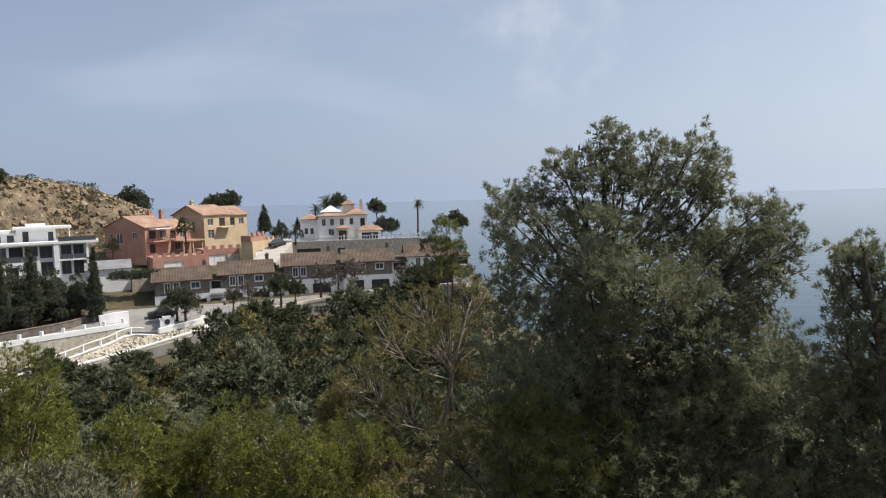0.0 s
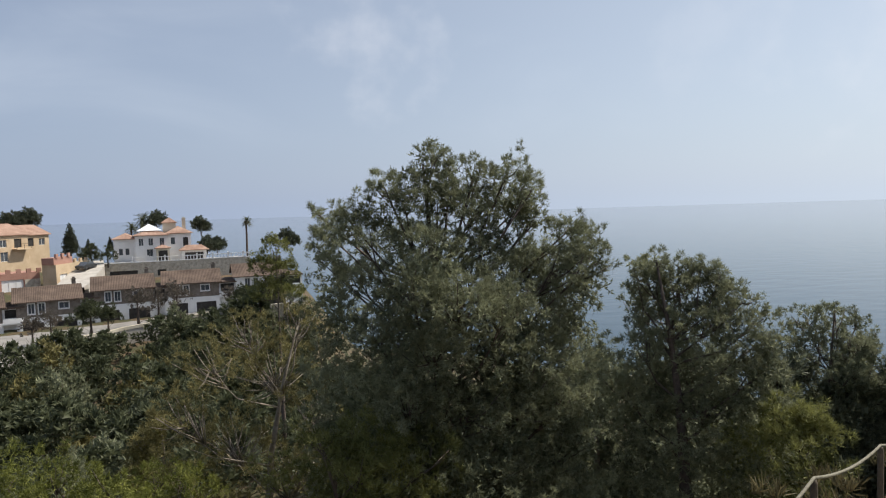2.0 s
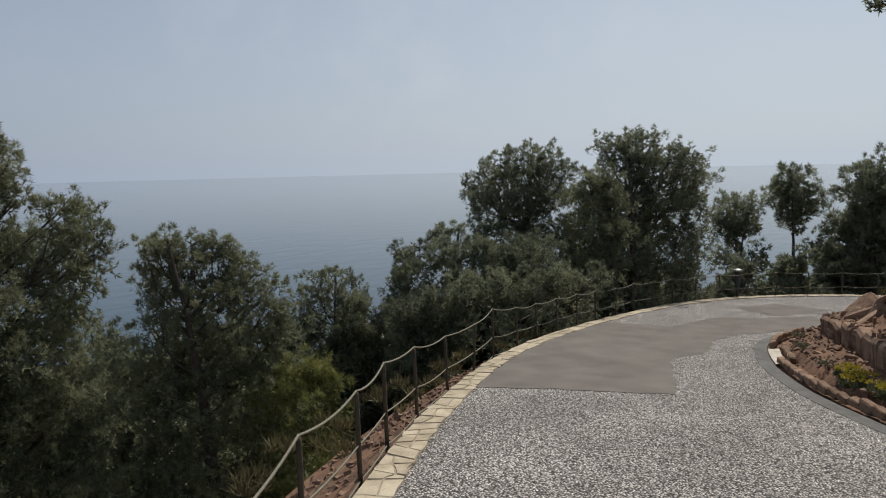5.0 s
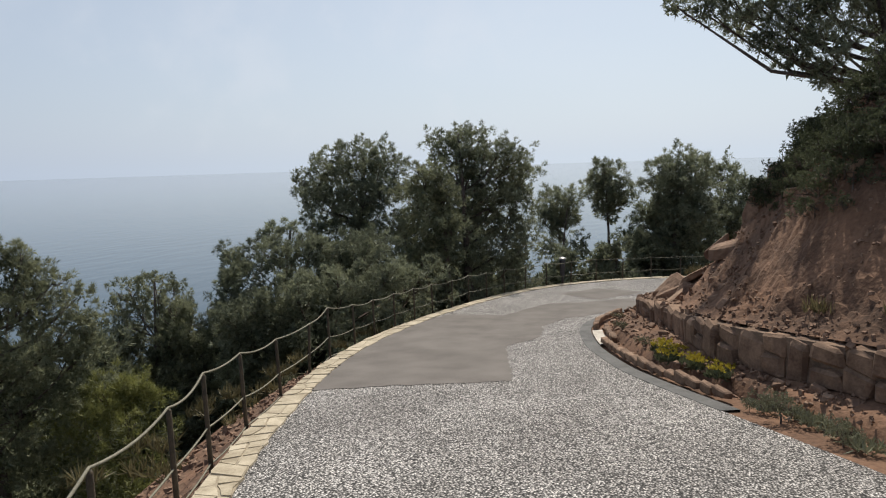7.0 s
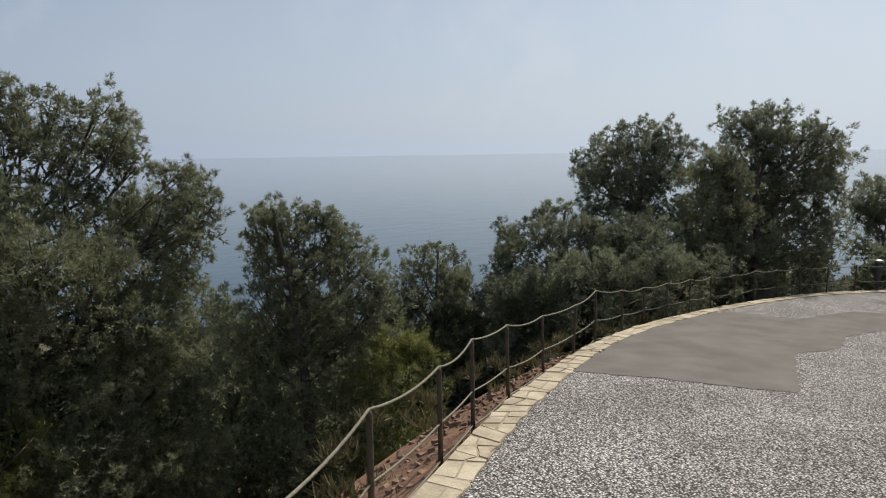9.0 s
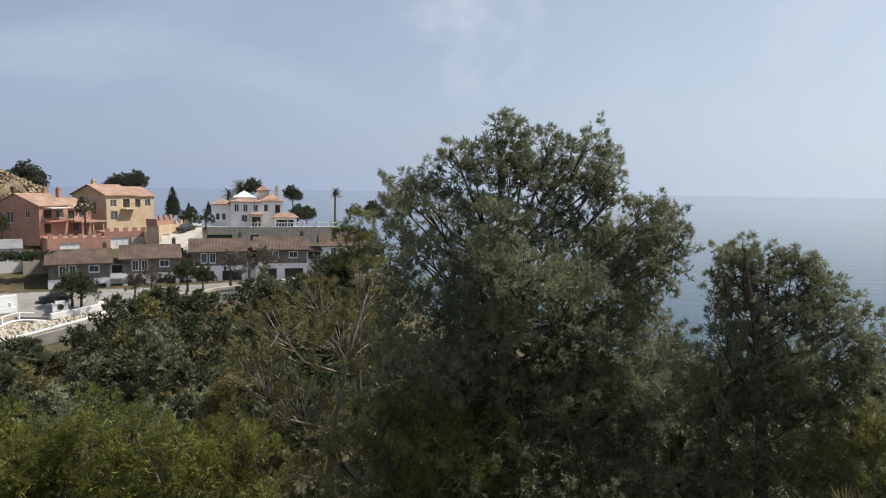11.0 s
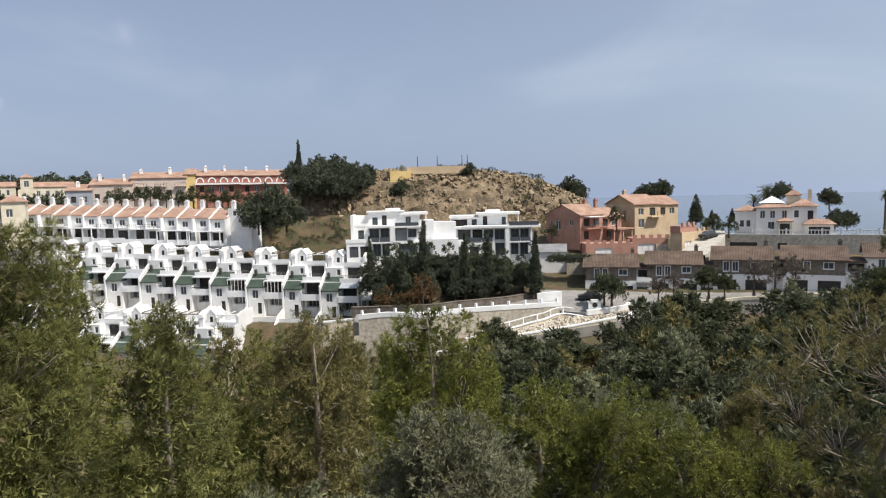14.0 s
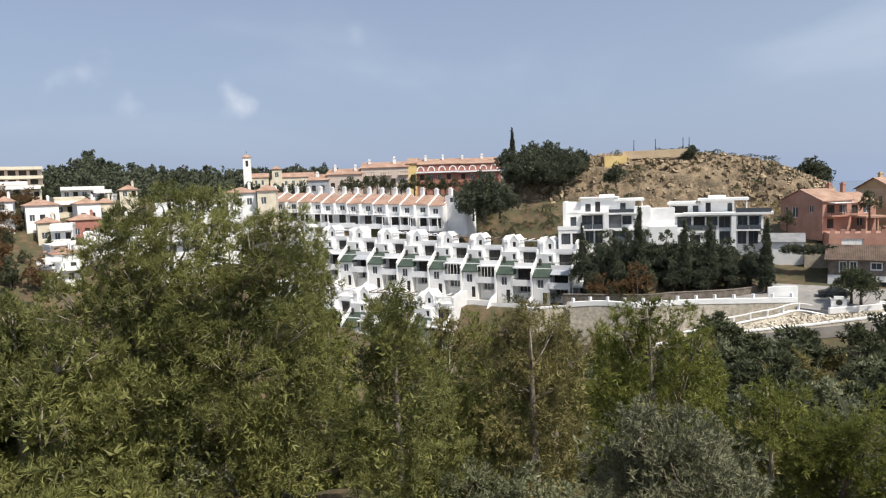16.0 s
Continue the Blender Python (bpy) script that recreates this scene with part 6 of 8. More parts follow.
while count < 190:
    az, d = rngp.uniform(-28, 58), 32 + 64 * rngp.random() ** .7
    x, y = polar(az, d)
    z, size, tall = gz(x, y), rngp.uniform(.95, 1.7), rngp.uniform(.75, 1.05)
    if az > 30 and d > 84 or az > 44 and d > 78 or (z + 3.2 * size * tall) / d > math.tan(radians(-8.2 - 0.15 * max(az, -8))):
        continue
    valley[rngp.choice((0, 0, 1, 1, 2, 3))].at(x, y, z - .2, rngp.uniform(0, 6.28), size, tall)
    count += 1
# slope trees towards the sea
for k in range(60):
    az, d = rngp.uniform(-78, -14), rngp.uniform(24, 70)
    x, y = polar(az, d)
    z = gz(x, y)
    if (z + 4) / d > -0.18:
        continue
    valley[rngp.choice((0, 3, 3))].at(x, y, z - .2, rngp.uniform(0, 6.28), rngp.uniform(.7, 1.2), rngp.uniform(.9, 1.2))

# rough growth on the slope under the street
rough = Planter(proto_bush("rough_bush", 161, M_SCRUB, "rough green growth under the street", group="street-side growth", size=1.6, dense=.28))
below = [(-49, 74), (-43.9, 82.4), (-38.0, 88.8), (-33.0, 94.0), (-30.0, 101.0), (-27.5, 104.3), (-22.0, 108.0), (-13.0, 111.0), (-8.9, 112.0), (4, 113.5)]
for k in range(88):
    p = along(catmull(below, 6), rngp.uniform(0, 74))
    q = rngp.uniform(1.0, 16)
    d = math.hypot(*p)
    x, y = p[0] * (1 - q / d), p[1] * (1 - q / d)
    far_right = x > -31
    z = max(gz(x, y), -17.3 - q * .42 - (0 if far_right else 1.6))
    valley[rngp.choice((0, 0, 1, 2, 3))].at(x, y, z - 1.2, rngp.uniform(0, 6), rngp.uniform(.8, 1.25) * (1.05 if far_right else .7), rngp.uniform(.9, 1.15))
for k in range(46):
    az, d = rngp.uniform(37, 48), rngp.uniform(116, 152)
    x, y = polar(az, d)
    if math.hypot(x + 84, y - 101) < 13 or (az > 40.5 and d < 134):
        continue
    rough.at(x, y, gz(x, y) - .3, rngp.uniform(0, 6), rngp.uniform(.6, 1.2))
for k in range(24):
    x, y = polar(rngp.uniform(44, 48.6), rngp.uniform(122, 150))
    rough.at(x, y, gz(x, y) - .3, rngp.uniform(0, 6), rngp.uniform(.5, 1.0))
for x, y in ((-76, 88.5), (-74.5, 86.5), (-72.5, 86), (-78, 90.5), (-77.5, 87), (-75, 84.5), (-71, 82.5), (-70, 86.5), (-79.5, 92.5)):
    rough.at(x, y, gz(x, y) + .2, x * 7, 1.1)
# cypresses and dark trees below the modern villas
cyp = Planter(proto_cypress(121))
for x, y, z, h in ((-53.2, 101.5, -17.4, 1.35), (-70.5, 93.0, -17.0, 1.15), (-60.5, 98.0, -17.2, 1.0), (-63.5, 95.5, -17.4, 1.0), (-73.5, 90.5, -18, .9),
                   (-126.3, 116.3, 7.8, .62), (-86, 96.5, -14, .6)):
    cyp.at(x, y, z, rngp.uniform(0, 6), h)
fir_proto = proto_cypress(124, 8.0, 2.3)
fir_proto["label"] = "cone-shaped dark conifer behind the houses"
fir = Planter(fir_proto)
for x, y, z, h in ((-39.9, 150.0, -7.4, .78), (-37.0, 151.5, -7.6, .5), (-33.0, 152.0, -7.2, .48), (-31.4, 153.0, -7.2, .42)):
    fir.at(x, y, z, rngp.uniform(0, 6), h)
dark = Planter(proto_tree("conifer", 122, M_CYPRESS, "dense dark conifer in the villa gardens", group="dark conifers", h=9.5, r=3.0, leaf=0.36, clear=0.02, n=20, dense=1.3))
for x, y, z, s in ((-79.3, 95.0, -18.0, 1.0), (-76.0, 96.5, -18.0, 1.05), (-73.2, 98.5, -18.0, 1.0), (-70.0, 100.0, -18.0, 1.0), (-67.0, 101.5, -17.8, 1.0), (-64.3, 103.6, -17.6, .95), (-61.6, 105.0, -17.4, .8),
                   (-80.6, 91.0, -18.6, .9), (-77.5, 91.5, -18.8, .85), (-74.5, 92.5, -18.8, .9), (-71.5, 94.0, -18.6, .85), (-68.5, 96.0, -18.4, .8), (-65.5, 98.0, -18.2, .8), (-62.6, 100.0, -18.0, .75), (-59.8, 102.5, -17.6, .7),
                   (-75.5, 87.5, -19.2, .6), (-71.5, 89.5, -19.0, .62), (-67.8, 91.3, -18.8, .62), (-64.6, 94.0, -18.6, .6), (-61.3, 96.8, -18.2, .55), (-58.5, 100.0, -17.8, .6), (-56.2, 102.5, -17.4, .6), (-55.0, 104.5, -17.2, .55), (-57.5, 104.5, -17.2, .7)):
    dark.at(x, y, z, rngp.uniform(0, 6), s)
broad = Planter(proto_tree("broad_tree", 123, M_CYPRESS, "broad dark green pine on the hill", group="hill pines", h=7.0, r=4.2, leaf=0.42, clear=0.02, n=18, dense=1.0))
for x, y, z, s in ((-122.1, 114.9, -1.2, 1.2), (-118.9, 118.2, -1.1, 1.2), (-116.9, 123.0, -1.5, 1.15), (-116.4, 126.2, 0.6, 1.0), (-123.2, 119.5, 1.5, 1.1), (-121.1, 124.5, 2.2, 1.05), (-126.6, 115.9, 1.7, 0.95), (-108.3, 91.4, -7.2, 1.25), (-111.3, 90.8, -6.7, 0.9), (-107.7, 95.1, -6.4, 0.9), (-117.3, 130.8, 3.7, 0.6), (-79.2, 172.5, -3.3, 0.95), (-79.8, 158.8, -2.8, 0.45), (-96.2, 147.0, 4.3, 0.5), (-100.4, 124.2, -0.9, 0.6),
                   (-50.0, 158.0, -3.0, .66), (-54.0, 157.5, -3.0, .55), (-52.0, 157.5, -3.2, .6),
                   (-14.0, 151.5, -8.6, .5), (-12.0, 152.0, -8.6, .45), (2.3, 129.2, -7.1, .5), (-24.5, 156.0, -3, .5), (-15.5, 156, -4.5, .5)):
    broad.at(x, y, z, rngp.uniform(0, 6), s)
street = [Planter(proto_tree("street_tree", 131, M_SCRUB, "small green street tree before the terrace", group="street trees", h=4.4, r=2.2, leaf=0.3, clear=0.3)),
          Planter(proto_tree("street_tree", 132, M_GREYLEAF, "nearly bare grey-brown street tree", group="street trees", h=4.6, r=2.2, leaf=0.22, clear=0.25, dense=0.35))]
for k, x, y, z, s in ((0, -39.2, 100.2, -18.6, 1.25), (0, -41.0, 101.6, -18.6, 1.0), (1, -31.5, 106.5, -18.0, 1.15), (0, -27.0, 109.5, -17.8, 1.0), (0, -24.8, 110.2, -17.6, .8), (1, -21.0, 112.5, -17.4, 1.25), (1, -15.5, 114.2, -16.9, 1.25),
                      (1, -18.2, 113.6, -17.1, 1.1), (1, -33.6, 105.5, -18.2, .9), (0, -5.0, 113.0, -16.6, .9), (0, -2.5, 110.0, -17.0, 1.0), (1, -7.5, 115.0, -16.4, .9), (0, 1.2, 112.0, -16.4, 1.1)):
    street[k].at(x, y, z, rngp.uniform(0, 6), s)
russet = Planter(proto_tree("russet_tree", 133, M_BROWNLEAF, "russet-brown tree beside the lower road", group="russet trees", h=5.0, r=2.6, leaf=0.3, clear=0.1, dense=.8))
russet.at(-67.9, 89.1, -19.6, 0, 1.35)
russet.at(-74.0, 87.5, -19.6, 2, .7)
russet.at(-71.2, 87.0, -20.0, 4, .6)
garden = Planter(proto_tree("garden_tree", 134, M_SCRUB, "leafy green garden tree among the houses", group="garden trees", h=4.6, r=2.2, leaf=0.32, clear=0.1, dense=.55))
for x, y, z, s in ((-50.5, 131.5, -7.6, .95), (-34.0, 141.0, -9.5, 1.0), (-31.5, 142.5, -9.5, .9), (-61.5, 124.5, -9.8, .8), (-36.0, 143.0, -9.0, .7),
                   (-150.9, 81.7, -0.9, 0.85), (-150.0, 83.4, -1.1, 1.06), (-149.3, 84.7, -0.4, 0.77), (-148.1, 86.8, -0.3, 0.91), (-146.9, 88.7, -0.6, 0.99), (-145.9, 90.4, -0.4, 0.95), (-145.1, 91.6, -0.9, 0.85), (-143.7, 93.8, -1.0, 0.80), (-142.7, 95.3, -1.5, 0.86), (-141.8, 96.6, -1.1, 1.08), (-140.1, 99.1, -1.5, 1.07), (-139.0, 100.6, -1.3, 0.78), (-138.0, 102.0, -1.5, 0.88), (-137.2, 103.1, -1.4, 0.91), (-135.9, 104.8, -1.3, 0.91), (-134.2, 107.0, -1.8, 0.85)):
    garden.at(x, y, z, rngp.uniform(0, 6), s)


def palm(x, y, z, h, label, fronds=46, reach=2.2, shag=0.0):
    """A palm: a ringed trunk and a head of arching feathered fronds."""
    r = empty("palm_tree", x, y, z)
    tagged(r, label, "palm", "palms")
    bm = bmesh.new()
    n = 14
    tube(bm, [(0.1 * math.sin(k / n * 2), 0, h * k / n) for k in range(n + 1)], [0.24 - 0.07 * k / n + (0.015 if k % 2 else 0) for k in range(n + 1)], 8)
    if shag:
        tube(bm, [(0.15, 0, h - shag), (0.18, 0, h - shag * .5), (0.18, 0, h)], [0.3, 0.6, 0.4], 8)
    part("trunk", bm, M_BARK, r, smooth=True)
    rng = np.random.RandomState(int(h * 10))
    v, f = [], []
    for k in range(fronds):
        a, e = rng.uniform(0, 6.28), rng.uniform(-0.5, 1.35)
        ln = reach * rng.uniform(.75, 1.05)
        pts = []
        for j in range(7):
            t = j / 6
            rr = ln * t * math.cos(e * (1 - .2 * t))
            pts.append(np.array([0.2 + rr * math.cos(a), rr * math.sin(a), h + ln * t * math.sin(e) - 0.5 * ln * t * t * (1.1 - e * .3)]))
        sd = np.array([-math.sin(a), math.cos(a), 0])
        for j in range(6):
            for s in (-1, 1):
                for u in (0.0, 0.5):
                    p = pts[j] * (1 - u) + pts[j + 1] * u
                    q = p + sd * s * 0.42 * ln / 2.2 * (1 - .5 * j / 6) + (pts[j + 1] - pts[j]) * .9 + np.array([0, 0, -.1])
                    b = len(v)
                    v += [p, p + (pts[j + 1] - pts[j]) * .35, q]
                    f.append((b, b + 1, b + 2))
    put("crown", tri_mesh("crown", np.array(v), np.array(f), M_SCRUB), r)
    return r


palm(-5.8, 149.6, -9.2, 7.6, "tall slender fan palm with a tufted head", 60, 1.5, 0.9)
palm(-27.5, 157.0, -5.5, 4.6, "broad feathery date palm behind the villa", 60, 2.9)
palm(-29.5, 155.0, -6.5, 4.0, "smaller feathery palm beside the villa", 40, 2.2)
palm(-66.0, 106.8, -16.0, 4.6, "feathery palm in front of the modern villa", 46, 2.2)


# ---- the rocky hill behind the villas ----
def rocky_hill():
    n, m = 190, 110
    us, vs = np.linspace(-1, 1, n), np.linspace(-1, 1, m)
    u, v = np.meshgrid(us, vs, indexing="ij")
    yaw = radians(36)
    ax = u * 48
    ay = v * 34
    x = -105 + ax * math.cos(yaw) - ay * math.sin(yaw)
    y = 150 + ax * math.sin(yaw) + ay * math.cos(yaw)
    ridge = np.interp(ax, [-48, -30, -16, 0, 14, 24, 34, 48], [-1, 5, 6.8, 6.2, 5.6, 3.0, -1.5, -10])
    front = smooth01((ay + 34) / 30)
    backf = 1 - smooth01((ay - 8) / 26)
    z = -14 + (ridge + 14) * front * (0.4 + 0.6 * backf)
    for i in range(n):
        for j in range(m):
            p = Vector((x[i, j] * .11, y[i, j] * .11, z[i, j] * .11))
            k = front[i, j] * (1 - front[i, j]) * 4 + 0.15
            z[i, j] += (1.7 * noise.fractal(p, .7, 2.1, 6) + 1.6 * abs(noise.noise(p * 2.2)) - .5) * k
            x[i, j] += 1.2 * noise.noise(p * 3.1) * k
    ob = grid_mesh("rocky_hill", x, y, z, M_HILL, smooth=False)
    tagged(ob, "dry ochre rocky hill with sparse scrub", "hill", kind="structure")


rocky_hill()


def rubble(name, spots, mat, label, parent=None, seed=3):
    """Countless loose stones as one mesh: spots are (x, y, z, size)."""
    rng = np.random.RandomState(seed)
    cube = np.array([(-1, -1, -1), (1, -1, -1), (1, 1, -1), (-1, 1, -1), (-.7, -.7, 1), (.7, -.7, 1), (.7, .7, 1), (-.7, .7, 1)], float) * .5
    quad = np.array([(0, 3, 2, 1), (4, 5, 6, 7), (0, 1, 5, 4), (1, 2, 6, 5), (2, 3, 7, 6), (3, 0, 4, 7)])
    v, f = [], []
    for k, (x, y, z, sz) in enumerate(spots):
        e = Euler(rng.uniform(0, 6.28, 3)).to_matrix()
        c = (cube + rng.uniform(-.16, .16, cube.shape)) * np.array([1.3, 1.0, .75]) * sz
        v.append(c @ np.array(e).T + (x, y, z))
        f.append(quad + 8 * k)
    ob = raw(name, np.concatenate(v), np.concatenate(f), mat, parent)
    return tagged(ob, label, "stones", kind="stuff")


def hill_z(a, b):
    ridge = float(np.interp(a, [-48, -30, -16, 0, 14, 24, 34, 48], [-1, 5, 6.8, 6.2, 5.6, 3.0, -1.5, -10]))
    return -14 + (ridge + 14) * float(smooth01((b + 34) / 30)) * (0.4 + 0.6 * (1 - float(smooth01((b - 8) / 26))))


spots = []
for k in range(1150):
    a, b = rngp.uniform(-36, 36), rngp.uniform(-28, 2)
    if noise.noise(Vector((a * .12, b * .16, 2))) < -.05:
        continue
    spots.append((-105 + a * math.cos(radians(36)) - b * math.sin(radians(36)), 150 + a * math.sin(radians(36)) + b * math.cos(radians(36)), hill_z(a, b) + .1, rngp.uniform(.3, 1.25)))
for k in range(1500):
    a, b = rngp.uniform(-40, 36), rngp.uniform(-32, 4)
    spots.append((-105 + a * math.cos(radians(36)) - b * math.sin(radians(36)), 150 + a * math.sin(radians(36)) + b * math.cos(radians(36)), hill_z(a, b) + .3, rngp.uniform(.25, .9)))
M_CRAG = material("ochre_crag", (0.13, 0.1, 0.065), (0.42, 0.33, 0.22), 0.6, 0.95, 1.0, 5, island=.5)
rubble("hill_crags", spots, M_CRAG, "ochre and grey crags on the dry hill")
tuft_bush = Planter(proto_bush("hill_bush", 141, M_THIN, "grey-green dry bush on the rocky hill", group="hill bushes", size=1.3, dense=.2))
dark_tuft = Planter(proto_bush("hill_bush", 142, M_SCRUB, "dark green scrub on the rocky hill", group="hill bushes", size=1.6, dense=.2))
for k in range(110):
    a, b = rngp.uniform(-38, 30), rngp.uniform(-30, 2)
    x, y = -105 + a * math.cos(radians(36)) - b * math.sin(radians(36)), 150 + a * math.sin(radians(36)) + b * math.cos(radians(36))
    ridge = float(np.interp(a, [-48, -30, -16, 0, 14, 24, 34, 48], [-1, 5, 6.8, 6.2, 5.6, 3.0, -1.5, -10]))
    z = -14 + (ridge + 14) * float(smooth01((b + 34) / 30)) * (0.4 + 0.6 * (1 - float(smooth01((b - 8) / 26))))
    (tuft_bush if k % 2 else dark_tuft).at(x, y, z - 0.3, rngp.uniform(0, 6), rngp.uniform(.5, 1.3))
# scrub and low pines on the dry slope above the white houses
for k in range(64):
    u, v = rngp.random(), rngp.uniform(-4, 6)
    x, y = -127 + 23 * u - .62 * v, 95.5 + 13 * u + .78 * v
    (tuft_bush if k % 3 == 0 else dark_tuft).at(x, y, gz(x, y) - .3, rngp.uniform(0, 6), rngp.uniform(.5, 1.2))
for u, v, size in ((.05, 3, .7), (.16, 5.5, .75), (.2, .5, .55), (.3, 4.5, .6), (.42, 6, .5)):
    x, y = -127 + 23 * u - .62 * v, 95.5 + 13 * u + .78 * v
    broad.at(x, y, gz(x, y) - .4, 9 * u, size)
hut = empty("ochre_hut", -108.6, 134.3, 3.4, 47)
tagged(hut, "small ochre-yellow block house on the hilltop", "hut")
block(hut, -2.7, 2.7, 0, 4, -1.5, 3.1, M_HUT, [])
hut_wall = empty("hilltop_wall", -102.0, 141.5, 6.7, 38)
tagged(hut_wall, "low ochre wall along the hilltop", "wall")
box_part("wall_body", (-8.0, 8.5, 0, 0.4, -1, 0.9), M_YELLOWWALL, hut_wall)
for x, y in ((-115.6, 150.5), (-110.6, 153.0), (-104.6, 156.4), (-103.2, 157.0)):
    mast = empty("mast", x, y, 6.5)
    tagged(mast, "thin dark metal mast on the hilltop", "mast", "hilltop masts")
    bm = bmesh.new()
    tube(bm, [(0, 0, -1), (0, 0, 2), (0.03, 0, 4.6)], [0.13, 0.11, 0.08], 6)
    part("pole", bm, M_DARKFRAME, mast)


# ---- the long apartment building, the church and the far town ----
def long_building():
    pieces = [(-163.8, 80.7, -.2, 5.5, 3.6, M_GREYWALL, "blue-grey"),
              (-160.6, 86.9, .3, 9.4, 4.4, M_PINKWALL, "pale beige"),
              (-155.2, 96.2, 1.0, 12.8, 5.2, M_PINKWALL, "pale beige"),
              (-151.2, 102.4, 1.7, 2.5, 5.3, M_HUT, "ochre"),
              (-147.3, 108.0, 1.7, 11.4, 4.9, M_REDWALL, "red"),
              (-140.4, 116.9, 1.6, 11.7, 4.9, M_REDWALL, "red")]
    for x, y, z, w, h, mat, word in pieces:
        r = empty("apartment_block", x, y, z, 51)
        tagged(r, word + " apartment block with a long clay-tiled roof", "apartment block", "hillside apartments")
        ops, k = [], 0
        for fl in range(int(h // 2.9)):
            for u in np.arange(-w / 2 + 1.0, w / 2 - 1.2, 2.4):
                ops.append(("f", u, u + 1.1, 0.7 + fl * 2.9, 2.2 + fl * 2.9, 1, "door" if (fl + k) % 3 == 0 else "window"))
                k += 1
        block(r, -w / 2, w / 2, 0, 10, -5, h, mat, ops)
        gable(r, -w / 2, w / 2, 0, 10, h, 1.5, M_TILE, over=0.3, axis="x", wall=mat)
        for u in np.arange(-w / 2 + 2, w / 2 - 1, 5.5):
            chimney(r, u + rngp.uniform(-1, 1.5), rngp.uniform(2.5, 5), h + .8, h + rngp.uniform(1.9, 2.6), M_WHITE, rngp.uniform(.5, .8))
        if mat is M_PINKWALL and w > 10:
            for u in np.arange(-w / 2 + 1.5, w / 2 - 1, 4.6):
                for z0 in (.2, 3.0):
                    box_part("balcony", (u - .6, u + 2.2, -1.0, 0, z0, z0 + .15), mat, r)
                    railing(r, u - .6, u + 2.2, -.95, z0 + .15, .8, M_DARKFRAME, .7)
        if mat is M_REDWALL:
            for u in np.arange(-w / 2 + 1.2, w / 2, 2.9):
                bm = bmesh.new()
                for t in range(9):
                    a0, a1 = math.pi * t / 9, math.pi * (t + 1) / 9
                    p = [(u + 1.05 * math.cos(a0), 3.2 + 1.3 * math.sin(a0)), (u + 1.05 * math.cos(a1), 3.2 + 1.3 * math.sin(a1)), (u + .75 * math.cos(a1), 3.2 + 1.0 * math.sin(a1)), (u + .75 * math.cos(a0), 3.2 + 1.0 * math.sin(a0))]
                    f1 = [bm.verts.new((c[0], -.12, c[1])) for c in p]
                    f2 = [bm.verts.new((c[0], 0.0, c[1])) for c in p]
                    bm.faces.new(f1)
                    for q in range(4):
                        bm.faces.new((f1[q], f1[(q + 1) % 4], f2[(q + 1) % 4], f2[q]))
                part("arch_trim", bm, M_WHITE, r, "white arch trim")
            box_part("balcony_band", (-w / 2, w / 2, -.9, 0, 2.6, 3.0), M_WHITE, r)


long_building()


def church():
    r = empty("church", -224.8, 84.0, 2.4, 68)
    tagged(r, "white church with a square bell tower and tiled roofs", "church")
    r.scale = (.82, .82, 1)
    block(r, -1.0, 2.2, 0, 3.2, -6, 10.4, M_WHITE, [("f", .1, 1.1, 7.4, 9.4, 0, "door"), ("l", 1.1, 2.1, 7.4, 9.4, 0, "door")], name="bell_tower")
    hip(r, -1.0, 2.2, 0, 3.2, 10.4, 1.3, M_TILE, over=.3, name="tower_roof")
    box_part("cross", (.53, .67, 1.53, 1.67, 11.5, 13.0), M_DARKFRAME, r)
    block(r, 2.2, 9, 1, 10, -6, 3.6, M_CREAM, [("f", 3.4, 4.4, 1.0, 2.6, 0), ("f", 6.0, 7.0, 1.0, 2.6, 0)], name="nave")
    gable(r, 2.2, 9, 1, 10, 3.6, 1.4, M_TILE, axis="x", wall=M_CREAM, name="nave_roof")
    block(r, 10.5, 14.5, 0, 5, -6, 6.2, M_CREAM, [("f", 11.6, 13.2, 3.4, 5.2, 1)], name="side_tower")
    hip(r, 10.5, 14.5, 0, 5, 6.2, 1.2, M_TILE, name="side_tower_roof")
    block(r, 14.5, 28, 1, 10, -6, 3.4, M_CREAM, [("f", u, u + 1.2, .6, 2.2, 1) for u in (15.5, 18.5, 21.5, 24.5)], name="wing")
    gable(r, 14.5, 28, 1, 10, 3.4, 1.5, M_TILE, axis="x", wall=M_CREAM, name="wing_roof")


church()


def small_house(x, y, z, yaw, w, h, mat, roof, label, d=8.0, group="far town houses"):
    r = empty("town_house", x, y, z, yaw)
    tagged(r, label, "house", group)
    ops, k = [], 0
    for fl in range(max(1, int(h // 2.8))):
        for u in np.arange(-w / 2 + .8, w / 2 - 1.2, 2.3):
            ops.append(("f", u, u + 1.2, .6 + fl * 2.8, 2.2 + fl * 2.8, 1, "door" if (k + fl) % 2 else "window"))
            k += 1
    block(r, -w / 2, w / 2, 0, d, -6, h, mat, ops)
    if roof == "flat":
        box_part("parapet", (-w / 2 - .1, w / 2 + .1, -.1, d + .1, h, h + .6), mat, r)
        box_part("balcony", (-w / 2, w / 2, -1.4, 0, 2.7, 2.9), M_WHITE, r)
        box_part("parapet", (-w / 2, w / 2, -1.4, -1.25, 2.9, 3.7), M_WHITE, r)
    else:
        hip(r, -w / 2, w / 2, 0, d, h, 1.5, M_TILE, over=.4)
        chimney(r, w / 4, d / 2, h + .8, h + 2.2, mat, .6)


FAR_WALLS = {"W": (M_WHITE, "white"), "C": (M_CREAM, "cream"), "R": (M_REDWALL, "brick-red")}


